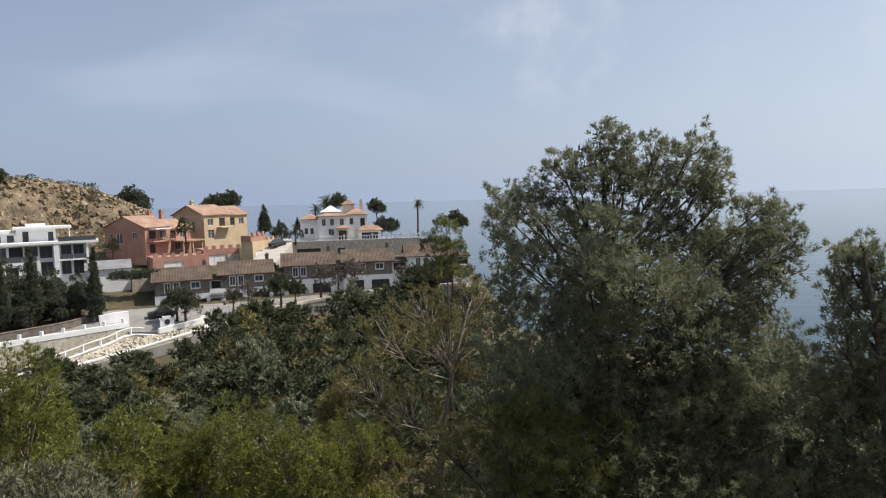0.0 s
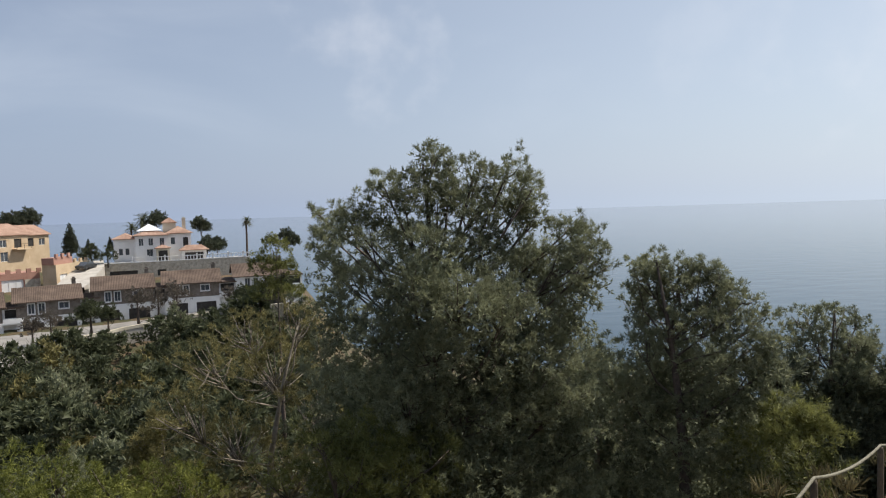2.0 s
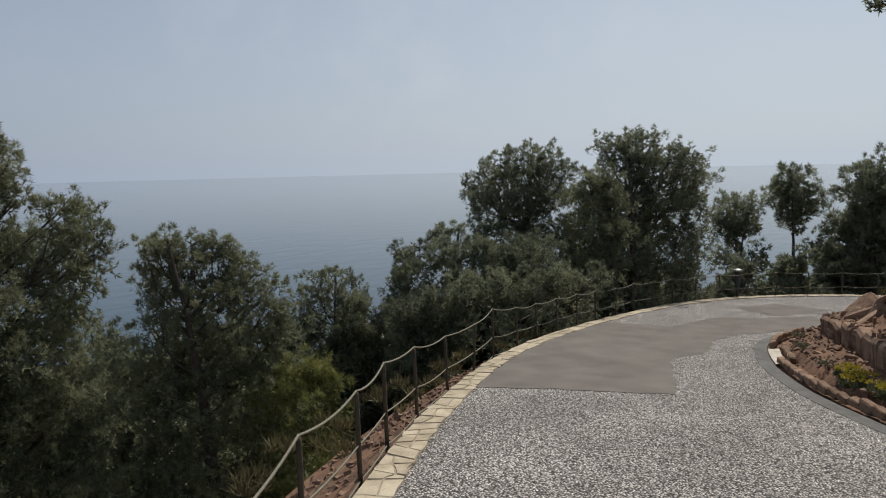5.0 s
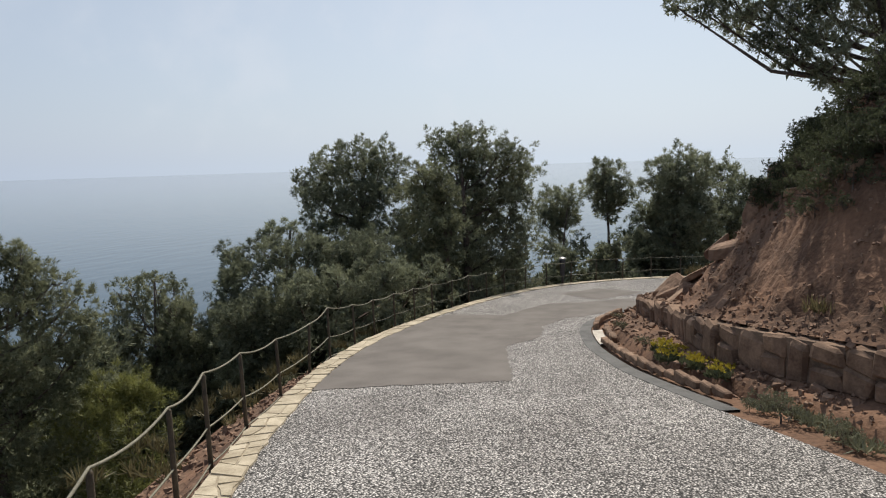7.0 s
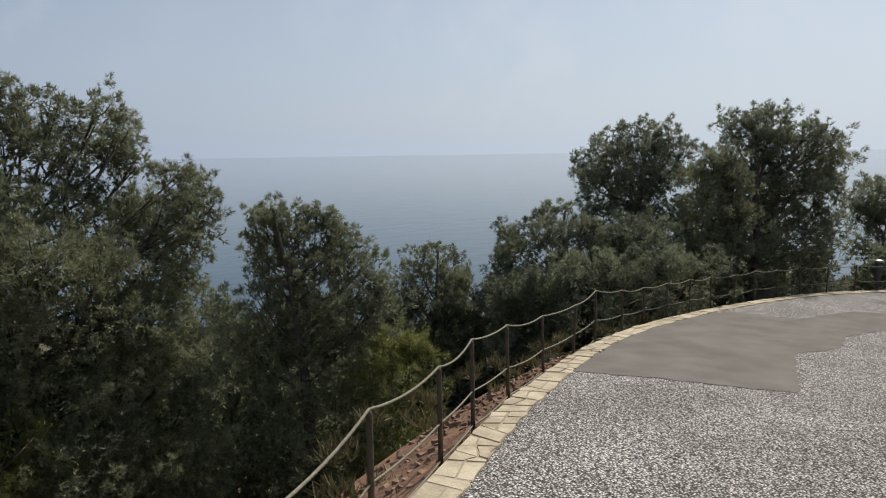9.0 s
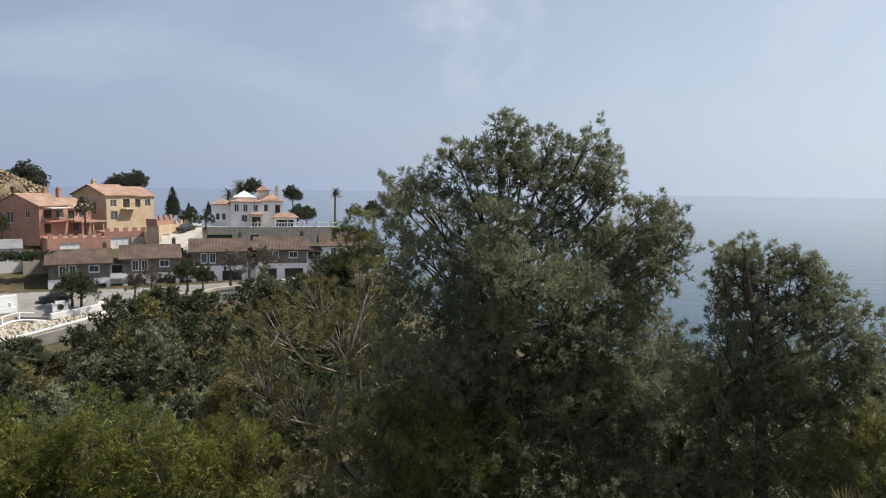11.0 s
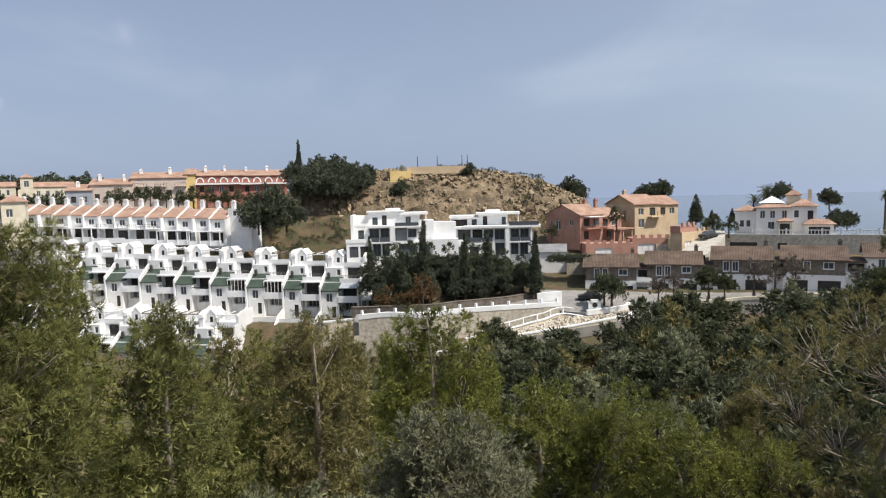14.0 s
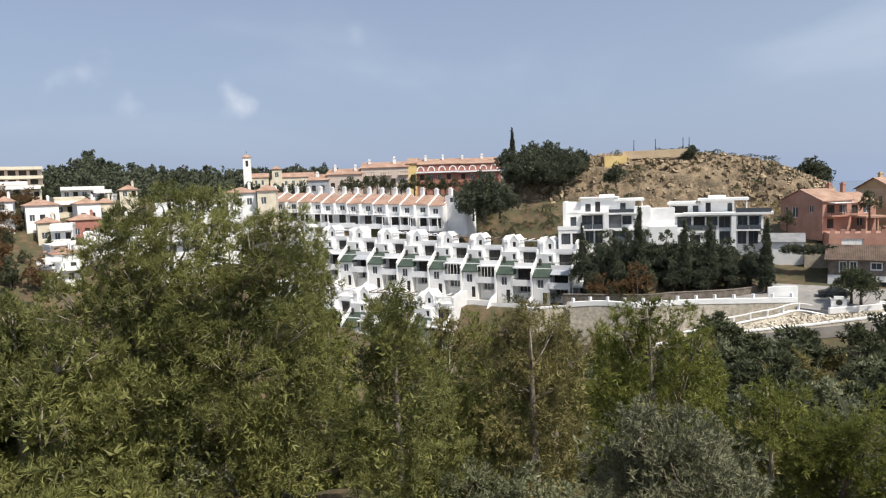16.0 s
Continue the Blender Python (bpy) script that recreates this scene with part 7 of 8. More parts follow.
def far_houses(rows):
    """Town houses stepping down the far hill: place, width, height, wall and roof."""
    for x, y, z, w, h, wall, roof in rows:
        mat, word = FAR_WALLS[wall]
        small_house(x, y, z, faces_eye(x, y) + rngp.uniform(-16, 16), w, h, mat, roof,
                    word + (" flat-roofed house stepping up the far hill" if roof == "flat" else " house with a clay-tiled roof on the far hill"), d=6.0)


far_houses([(-199.2, 12.4, -2.2, 3.7, 2.7, "W", "hip"), (-198.5, 20.5, -5.2, 7.5, 4.5, "W", "hip"),
            (-190.4, 20.7, -9.5, 4.8, 4.5, "C", "hip"), (-186.2, 22.9, -9.6, 4.7, 3.8, "W", "flat"),
            (-209.7, 28.3, -3.5, 7.5, 4.3, "C", "flat"), (-202.1, 31.8, -5.3, 5.8, 4.6, "W", "hip"),
            (-203.4, 36.2, -5.4, 4.2, 4.7, "C", "hip"), (-221.0, 33.5, 0.6, 11.3, 2.3, "W", "flat"),
            (-216.2, 38.1, -0.5, 4.8, 1.8, "W", "flat"), (-193.3, 29.5, -9.1, 7.2, 4.3, "R", "hip"),
            (-178.2, 21.8, -12.7, 5.1, 2.4, "W", "flat"), (-180.4, 20.4, -13.7, 4.0, 2.1, "C", "hip"),
            (-171.2, 21.6, -15.8, 4.9, 4.1, "W", "hip"), (-170.5, 18.8, -15.7, 3.5, 2.9, "W", "flat")])
far_houses([(-168.7, 17.1, -16.1, 2.8, 1.4, "W", "flat"), (-166.1, 21.9, -17.6, 3.4, 2.1, "W", "flat"),
            (-175.5, 27.0, -12.9, 1.9, 5.1, "W", "flat"), (-176.2, 29.1, -12.9, 2.1, 4.8, "W", "flat"),
            (-176.8, 31.3, -12.4, 2.1, 4.5, "W", "flat"), (-177.5, 33.3, -11.8, 2.0, 4.1, "W", "flat"),
            (-173.8, 25.0, -13.7, 2.9, 1.5, "W", "flat"), (-176.1, 35.1, -8.2, 3.0, 2.7, "W", "hip"),
            (-174.5, 37.7, -10.1, 3.0, 3.3, "W", "flat"), (-167.7, 36.1, -12.6, 2.2, 3.2, "W", "flat"),
            (-165.3, 37.7, -15.4, 2.3, 3.7, "W", "flat"), (-163.0, 39.1, -16.9, 2.0, 3.1, "W", "flat"),
            (-224.8, 18.6, 1.3, 9.5, 1.9, "C", "flat"), (-229.0, 16.3, 2.6, 8.5, 1.5, "W", "flat")])
far_houses([(-209.1, 43.3, 0.3, 4.7, 2.5, "C", "hip")])
for k in range(70):
    x, y = polar(rngp.uniform(75, 90), rngp.uniform(160, 232))
    garden.at(x, y, gz(x, y) - .4, rngp.uniform(0, 6), rngp.uniform(.45, 1.0))
for k in range(34):
    x, y = polar(rngp.uniform(84.6, 92), rngp.uniform(140, 225))
    (russet if k % 3 == 0 else garden).at(x, y, gz(x, y) - .4, rngp.uniform(0, 6), rngp.uniform(.8, 1.6))
r = empty("apartment_block", -236.9, 18.2, 5.1, 86)
tagged(r, "long sand-coloured apartment block with balcony bands", "apartment block", "hillside apartments")
block(r, -14, 7, 0, 10, -8, 5.2, M_PINKWALL, [("f", u, u + 2.0, z0, z0 + 1.5, 1, "door") for u in np.arange(-13, 5, 2.8) for z0 in (-2.4, 0.5, 3.2)])
for z0 in (-.6, 2.2, 4.9):
    box_part("balcony_band", (-14.2, 7.2, -1.5, 0, z0, z0 + .9), M_CREAM, r)
for x, y, z, w, h, m in ((-178, 91, 0.0, 9, 3.4, M_CREAM), (-154.8, 56.0, -2.8, 7.6, 3.4, M_WHITE), (-149.8, 60.6, -2.7, 4.2, 3.6, M_CREAM),
                         (-146, 47, -6, 9, 5.0, M_WHITE), (-150.0, 40, -6.5, 8, 5.0, M_WHITE), (-138, 45, -8.0, 9, 4.6, M_WHITE), (-135, 36, -11, 9, 5.4, M_WHITE)):
    small_house(x, y, z, faces_eye(x, y) + rngp.uniform(-20, 20), w, h, m, "hip" if h < 4.5 else "flat", "white house with a tiled roof behind the terraces" if h < 4.5 else "white flat-roofed house beside the terraces", group="hillside houses")
# far wooded ridge: countless trees
rr = np.random.RandomState(9)
vs_, fs_, base = [], [], 0
for k in range(470):
    az, d = rr.uniform(62, 84.5), rr.uniform(226, 292)
    x, y = polar(az, d)
    top = -2.5 + (d - 226) * .16 + 3.2 * math.exp(-((az - 80.5) / 4) ** 2) + rr.uniform(-1, 1.8) + 2.2 + 3.4 * math.exp(-((az - 80.9) / .6) ** 2)
    lob = [(x + rr.uniform(-1, 1), y + rr.uniform(-1, 1), top - 5 + j * 2.1, 2.4 - j * .45) for j in range(3)]
    v, f, _ = crown_of(lob, rr, clump=.9, per_m2=.38, tufts=5, n_leaf=3, length=1.0, width=.6)
    vs_.append(v)
    fs_.append(f + base)
    base += len(v)
wood = put("far_woods", tri_mesh("far_woods", np.concatenate(vs_), np.concatenate(fs_), M_CYPRESS))
tagged(wood, "dark green wooded ridge behind the town", "woods", kind="stuff")


# ---- lower road loop with its rubble walls ----
def path_wall(name, points, h, top_mat, mat, label, w=0.5, coping=0.18, posts=0.0, lower=6.0):
    """A rubble wall that follows a line of points (their z is the wall's top), with a white coping and posts."""
    r = empty(name, *points[0])
    tagged(r, label, "wall", kind="structure")
    o = np.array(points[0])
    c = catmull(points, 6) - o
    for nm, z1, z0, ww, mm in (("wall_body", 0, -lower, w, mat), ("coping", coping, 0.0, w + .14, top_mat)):
        t = np.gradient(c[:, :2], axis=0)
        t /= np.linalg.norm(t, axis=1)[:, None]
        nn = np.stack([-t[:, 1], t[:, 0]], 1) * ww / 2
        v, f = [], []
        for k in range(len(c)):
            for s, z in ((1, z0), (1, z1), (-1, z1), (-1, z0)):
                v.append((c[k, 0] + s * nn[k, 0], c[k, 1] + s * nn[k, 1], c[k, 2] + z))
        for k in range(len(c) - 1):
            i, j = 4 * k, 4 * k + 4
            for q in range(4):
                f.append((i + q, i + (q + 1) % 4, j + (q + 1) % 4, j + q))
        e = 4 * (len(c) - 1)
        f += [(0, 1, 2, 3), (e + 3, e + 2, e + 1, e)]
        raw(nm, v, f, mm, r)
    if posts:
        for s in np.arange(0.5, arc(c)[-1], posts):
            p = along(c, s)
            box_part("wall_post", (p[0] - .18, p[0] + .18, p[1] - .18, p[1] + .18, p[2] + coping, p[2] + coping + .62), top_mat, r)
    return r


path_wall("road_wall", [(-70.0, 75.6, -18.6), (-66.0, 78.0, -18.2), (-61.4, 80.4, -18.3), (-58.4, 85.1, -18.2), (-55.3, 88.4, -18.1), (-51.3, 92.0, -18.0), (-48.1, 94.9, -17.9), (-46.3, 96.9, -17.9)], 3, M_WHITE, M_RUBBLE, "rubble retaining wall with white parapet and posts", posts=2.6, coping=.7)
path_wall("gate_wall", [(-49.6, 95.2, -17.4), (-48.2, 96.2, -17.2), (-46.6, 97.7, -17.2)], 1.6, M_WHITE, M_WHITE, "white gate wall beside the road", coping=1.5, lower=2)
rail_wall = path_wall("rail_wall", [(-54.0, 81.0, -21.0), (-51.4, 85.0, -20.5), (-49.7, 87.8, -20.1), (-48.1, 89.8, -19.6), (-46.8, 91.8, -19.3), (-45.7, 93.9, -18.8), (-44.8, 95.4, -18.8), (-43.6, 96.0, -19.0), (-41.6, 96.3, -19.2)], 1, M_WHITE, M_RUBBLE, "rubble wall with a white post-and-rail fence", coping=.12, lower=5)
rail_line = catmull([(2.6, 4.0, .5), (4.3, 6.8, .9), (5.9, 8.8, 1.4), (7.2, 10.8, 1.7), (8.3, 12.9, 2.2), (9.2, 14.4, 2.2), (10.4, 15.0, 2.0)], 6)
bm = bmesh.new()
tube(bm, [(x, y, z + 1.05) for x, y, z in rail_line], [.09] * len(rail_line), 5)
part("top_rail", bm, M_WHITE, rail_wall)
for s in np.arange(0, arc(rail_line)[-1], 2.4):
    x, y, z = along(rail_line, s)
    box_part("rail_post", (x - .11, x + .11, y - .11, y + .11, z, z + 1.05), M_WHITE, rail_wall)
LOWER_LINE = [(-54.0, 73.5, -21.6), (-50.4, 79.1, -21.1), (-47.4, 83.3, -20.4), (-44.8, 87.0, -20.1), (-42.1, 90.6, -19.8), (-39.1, 94.1, -19.3), (-37.1, 96.6, -19.0), (-35.8, 98.7, -18.7), (-36.0, 100.8, -18.5)]
path_wall("curved_wall", LOWER_LINE, 1, M_WHITE, M_RUBBLE, "curved kerb wall with a white top round the road bend", coping=.2, lower=1.5)
path_wall("white_kerb_wall", [(-41.7, 96.4, -18.9), (-39.9, 98.0, -18.7), (-38.2, 99.5, -18.5), (-37.0, 100.9, -18.3), (-37.3, 102.3, -18.2)], .5, M_WHITE, M_RUBBLE, "low curved white wall round a planted tree", coping=.75, lower=2)
path_wall("street_wall", [(-31.5, 104.0, -18.0), (-28.5, 106.3, -17.6), (-24.7, 108.2, -17.35), (-22.0, 109.9, -17.05), (-13.0, 112.8, -16.35), (-8.9, 113.7, -16.0), (2.0, 115.2, -15.6)], .5, M_CREAM, M_CONCRETE, "pale low wall along the street", coping=.45, lower=4)
path_wall("white_base_wall", [(-83.0, 79.0, -21.0), (-80.8, 79.8, -20.8), (-73.5, 86.0, -20.0), (-70.5, 84.6, -19.4)], .5, M_WHITE, M_CREAM, "white wall below the terrace houses", coping=.3, lower=4)


def loft(name, near, far, mat, label, category, across=6, drop=0.0, bumps=0.0):
    """A sheet between two lines, with an edge that drops from the near one."""
    a, b = catmull(near, 8), catmull(far, 8)
    sa, sb = np.linspace(0, arc(a)[-1], 60), np.linspace(0, arc(b)[-1], 60)
    v, f = [], []
    for k in range(60):
        p, q = along(a, sa[k]), along(b, sb[k])
        v.append((p[0], p[1], p[2] - drop))
        for j in range(across + 1):
            c = p + (q - p) * j / across
            v.append((c[0], c[1], c[2] + bumps * noise.noise(Vector(c) * .9)))
    n = across + 2
    for k in range(59):
        f += [(k * n + j, k * n + j + 1, k * n + n + j + 1, k * n + n + j) for j in range(n - 1)]
    return tagged(raw(name, v, f, mat), label, category, kind="structure")


RUBBLE_TOP = [(-54.0, 81.0, -21.4), (-51.4, 85.0, -20.9), (-49.7, 87.8, -20.5), (-48.1, 89.8, -20.0), (-46.8, 91.8, -19.7), (-45.0, 94.4, -19.3), (-41.6, 96.3, -19.2), (-39.9, 98.0, -18.9), (-37.2, 100.6, -18.6)]
slope = loft("rubble_slope", LOWER_LINE, RUBBLE_TOP, M_RUBBLE, "pale rubble slope below the railed wall", "slope", 12, .5, .25)
spots = []
ra, rb = catmull(LOWER_LINE, 8), catmull(RUBBLE_TOP, 8)
for k in range(700):
    u, w = rngp.random(), rngp.random()
    p, q = along(ra, u * arc(ra)[-1]), along(rb, u * arc(rb)[-1])
    c = p + (q - p) * w
    spots.append((c[0], c[1], c[2] + .02, rngp.uniform(.18, .5)))
rubble("slope_stones", spots, M_RUBBLE, "pale stones set in the rubble slope")
loft("lower_road", [(-52.8, 73.7, -21.9), (-49.8, 79.0, -21.3), (-44.6, 86.4, -20.4), (-39.0, 93.2, -19.7), (-36.2, 96.6, -19.3), (-34.6, 99.2, -18.9), (-33.6, 103.0, -18.4)],
     [(-53.8, 73.7, -22.2), (-50.2, 79.3, -21.5), (-44.6, 87.2, -20.5), (-39.0, 94.2, -19.7), (-35.7, 98.7, -19.1), (-35.9, 100.8, -18.6)], M_STREET, "worn grey lower road round the bend", "street", 4, 1.5)
loft("street", [(-45.9, 96.3, -18.6), (-41.6, 97.2, -18.6), (-37.0, 101.2, -18.3), (-31.5, 103.8, -18.2), (-28.5, 106.1, -17.9), (-24.7, 108.0, -17.7), (-22.0, 109.7, -17.4), (-13.0, 112.6, -16.7), (-8.9, 113.5, -16.4), (4, 115.2, -16.0)],
     [(-56, 104.5, -16.8), (-48.2, 108.2, -17.0), (-42.7, 111.3, -17.2), (-36.2, 114.8, -17.4), (-29.2, 118.0, -17.3), (-20, 121, -17.0), (-7, 123.5, -16.4), (6, 124, -16.2)], M_STREET, "worn grey street before the terrace", "street", 6, 4.0)
loft("street", [(-71.0, 75.3, -19.2), (-61.3, 81.0, -18.7), (-58.3, 85.5, -18.6), (-51.2, 92.4, -18.5), (-46.0, 97.2, -18.5)],
     [(-76.0, 81.5, -19.2), (-66.0, 87.0, -18.7), (-62.5, 90.5, -18.6), (-56.0, 97.0, -18.2), (-53.5, 104.0, -17.6)], M_STREET, "worn grey road behind the white parapet", "street", 4, 2.0)
path_wall("garden_edge", [(-78.0, 82.5, -18.4), (-66.2, 88.0, -17.9), (-62.7, 91.5, -17.6), (-56.2, 98.0, -17.2), (-54.0, 103.5, -16.8)], .5, M_STONE_FACE, M_STONE_FACE, "dark stone edge of the villa gardens", coping=.1, lower=3)


def street_surface(name, line, w, mat, label):
    c = catmull(line, 6)
    t = np.gradient(c[:, :2], axis=0)
    t /= np.linalg.norm(t, axis=1)[:, None]
    nn = np.stack([-t[:, 1], t[:, 0]], 1) * w / 2
    v, f = [], []
    for k in range(len(c)):
        v += [(c[k, 0] + nn[k, 0], c[k, 1] + nn[k, 1], c[k, 2]), (c[k, 0] - nn[k, 0], c[k, 1] - nn[k, 1], c[k, 2]),
              (c[k, 0] - nn[k, 0], c[k, 1] - nn[k, 1], c[k, 2] - 4.0), (c[k, 0] + nn[k, 0], c[k, 1] + nn[k, 1], c[k, 2] - 4.0)]
    for k in range(len(c) - 1):
        i, j = 4 * k, 4 * k + 4
        for q in range(4):
            f.append((i + q, i + (q + 1) % 4, j + (q + 1) % 4, j + q))
    return tagged(raw(name, v, f, mat), label, "street", kind="structure")


street_surface("ramp", [(-34.1, 125.4, -11.8), (-34.0, 128.5, -11.2), (-34.0, 133.7, -10.3), (-34.0, 138.9, -9.3), (-35.6, 145.7, -8.6)], 5.0, M_CONCRETE, "pale concrete ramp climbing between the houses")


def parked_car(x, y, z, yaw, mat, label):
    """A small hatchback: lower body, glazed cabin, wheels."""
    r = empty("car", x, y, z, yaw)
    tagged(r, label, "car", "parked cars")
    bm = bmesh.new()
    prof = [(-2.0, .35), (-2.05, .75), (-1.5, .9), (-.9, .95), (1.2, .95), (1.95, .85), (2.0, .35)]
    a = [[bm.verts.new((px, sy, pz)) for px, pz in prof] for sy in (-.85, .85)]
    bm.faces.new(a[0])
    bm.faces.new(list(reversed(a[1])))
    for k in range(len(prof)):
        q = (k + 1) % len(prof)
        bm.faces.new((a[0][k], a[1][k], a[1][q], a[0][q]))
    part("body", bm, mat, r)
    bm = bmesh.new()
    prof = [(-1.2, .93), (-.5, 1.42), (1.0, 1.45), (1.6, .93)]
    a = [[bm.verts.new((px, sy, pz)) for px, pz in prof] for sy in (-.72, .72)]
    bm.faces.new(a[0])
    bm.faces.new(list(reversed(a[1])))
    for k in range(4):
        q = (k + 1) % 4
        bm.faces.new((a[0][k], a[1][k], a[1][q], a[0][q]))
    part("cabin", bm, M_GLASS, r)
    for wx in (-1.25, 1.3):
        for wy in (-.8, .8):
            bm = bmesh.new()
            tube(bm, [(wx, wy - .1, .32), (wx, wy + .1, .32)], [.32, .32], 12)
            part("wheel", bm, M_DARKFRAME, r)


booth = empty("gate_booth", -40.9, 97.6, -18.2, 30)
tagged(booth, "small white gate pillar with a round dark opening", "pillar")
bm = bmesh.new()
box(bm, -.95, .95, 0, .8, -1, 1.3)
box(bm, -.6, .6, 0, .8, 1.3, 1.55)
box(bm, -1.05, 1.05, -.08, .88, 1.2, 1.3)
part("pillar_body", bm, M_WHITE, booth)
# solid disc coloured as the opening's shade; no hole is cut
bm = bmesh.new()
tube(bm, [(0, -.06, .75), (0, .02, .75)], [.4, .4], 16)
part("round_opening", bm, M_SHADEIN, booth)
parked_car(-44.2, 103.6, -17.75, 28, M_CAR, "dark grey hatchback parked by the white wall")
parked_car(-34.1, 137.3, -9.6, 70, M_CAR, "dark parked car on the concrete ramp")
hedge = empty("hedge", -52.4, 114.0, -12.8, 28)
tagged(hedge, "clipped dark green hedge beside the terrace", "hedge")
v, f, _ = crown_of([(u, 0.4 * math.sin(u * 3), .3, 1.1) for u in np.arange(-3.4, 3.5, .8)], np.random.RandomState(4), clump=.3, per_m2=6, tufts=12, n_leaf=4, length=.25, width=.08)
put("hedge_leaves", tri_mesh("hedge_leaves", v, f, M_CYPRESS), hedge)
gh = empty("white_outbuilding", -58.2, 116.0, -12.6, 27)
tagged(gh, "low white outbuilding with a dark sloping roof", "outbuilding")
block(gh, -3.4, 3.4, 0, 5, -3, 1.4, M_WHITE, [])
gable(gh, -3.4, 3.4, 0, 5, 1.4, 1.2, M_GREYCLAD, over=.3, axis="x", wall=M_WHITE)
box_part("stone_base", (3.5, 9.5, -1, 3, -4, -0.3), M_RUBBLE, gh)


# ---- bank tree, stones and small plants near the road ----
CROWN = [(15.14, 1.32, 2.83, 0.34), (15.51, 0.79, 2.7, 0.42), (16.13, 0.19, 2.48, 0.49), (15.14, -0.3, 2.0, 0.46), (15.37, -0.8, 1.7, 0.49), (15.11, -1.24, 1.34, 0.43), (15.43, -1.6, 1.03, 0.25), (16.04, 0.52, 3.08, 0.56), (15.54, -0.21, 2.68, 0.59), (15.89, -0.92, 2.35, 0.61), (15.12, -1.42, 1.82, 0.51), (16.16, -2.09, 2.38, 0.75), (15.23, -1.23, 2.71, 0.7), (15.17, -2.19, 1.51, 0.37), (15.65, -1.99, 3.1, 0.88), (16.31, -0.42, 3.56, 0.78), (16.17, 0.64, 3.78, 0.64), (16.4, -1.31, 3.89, 0.92), (15.96, -2.37, 3.72, 0.9), (15.66, 0.1, 3.16, 0.5)]
tree("pine_tree", (15.6, -2.7, 0.6), CROWN, "leaning pine on top of the red bank", M_PINE_DARK, 41, 0.27, **dict(PINE, clump=.2, per_m2=7.5, length=.12, width=.013, skirt=0, fill=0, core=240))

stone_rng = random.Random(5)


def stone_mesh(seed, jitter=.15, bevel=.13):
    """An irregular block with worn edges."""
    r = random.Random(seed)
    bm = bmesh.new()
    bmesh.ops.create_cube(bm, size=1.0)
    for v in bm.verts:
        v.co += Vector((r.uniform(-jitter, jitter), r.uniform(-jitter, jitter), r.uniform(-jitter, jitter)))
    bmesh.ops.bevel(bm, geom=bm.edges[:], offset=bevel, segments=1, affect="EDGES")
    me = bpy.data.meshes.new("stone")
    bm.to_mesh(me)
    bm.free()
    return me


STONES = [stone_mesh(k) for k in range(8)]
for me in STONES:
    me.materials.append(M_WALLSTONE)
ROCKS = [stone_mesh(20 + k, .26, .14) for k in range(6)]
for me in ROCKS:
    me.materials.append(M_ROCK)
# stones of the low retaining wall: one course of tall blocks, here and there split in two, set in earthy mortar
s = 4.0
while s < wa - 3:
    length = stone_rng.uniform(.22, .5)
    p = along(WALL_LINE, s + length / 2)
    t = along(WALL_LINE, s + length) - p
    full = float(wall_h(p[0]))
    for low, high in ([(0, 1)] if stone_rng.random() < .62 else [(0, .52), (.52, 1)]):
        hh = full * (high - low)
        ob = put("stone", stone_rng.choice(STONES), back)
        zz = float(road_z(*p)) + .29 + full * (low + high) / 2
        ob.matrix_basis = Matrix.LocRotScale((p[0], p[1], zz), Euler((stone_rng.uniform(-.07, .07), stone_rng.uniform(-.1, .1), math.atan2(t[1], t[0]) + stone_rng.uniform(-.06, .06))), (length * .96, stone_rng.uniform(.27, .33), hh * 1.02))
    s += length
# two tall slabs of bedrock and some flat ones at the spur
for x, y, z, size, turn in ((13.95, -.2, -1.05, (.5, .34, .85), (.15, -.5, .7)), (13.65, -.5, -.68, (.42, .32, .75), (-.1, -.45, .4)), (14.5, .75, -2.3, (.75, .3, .14), (.1, .55, 1.5)),
                            (14.9, .9, -2.5, (.6, .34, .13), (-.1, .5, 1.3)), (14.7, 1.2, -2.72, (.7, .3, .15), (.1, .4, 1.7)), (14.1, .4, -1.75, (.5, .3, .16), (.2, .7, 1.4))):
    ob = put("rock", stone_rng.choice(ROCKS), bank)
    ob.matrix_basis = Matrix.LocRotScale((x, y, z), Euler(turn), size)
# outcrop slabs at the spur, then rocks on the bank and the shelf
for k in range(34):
    i = min(int(np.searchsorted(s_b, np.interp(stone_rng.uniform(13.2, 16.6), edge[:247, 0], s_b[:247]))), 297)
    j = stone_rng.randrange(2, 52)
    ob = put("rock", stone_rng.choice(ROCKS), bank)
    sz = stone_rng.uniform(.18, .5)
    ob.matrix_basis = Matrix.LocRotScale((bx[i, j], by[i, j], bz[i, j] - sz * .12), Euler((stone_rng.uniform(-.4, .4), stone_rng.uniform(.3, 1.1), stone_rng.uniform(1.2, 2.4))), (sz * 1.7, sz * 1.1, sz * .36))
for k in range(70):
    i, j = stone_rng.randrange(90, 285), stone_rng.randrange(3, 51)
    ob = put("rock", stone_rng.choice(ROCKS), bank)
    sz = stone_rng.uniform(.06, .2) * (1.5 if i > 225 else 1)
    ob.matrix_basis = Matrix.LocRotScale((bx[i, j], by[i, j], bz[i, j] - sz * .1), Euler((stone_rng.uniform(0, 6), stone_rng.uniform(0, 6), stone_rng.uniform(0, 6))), (sz * 1.3, sz, sz * .7))
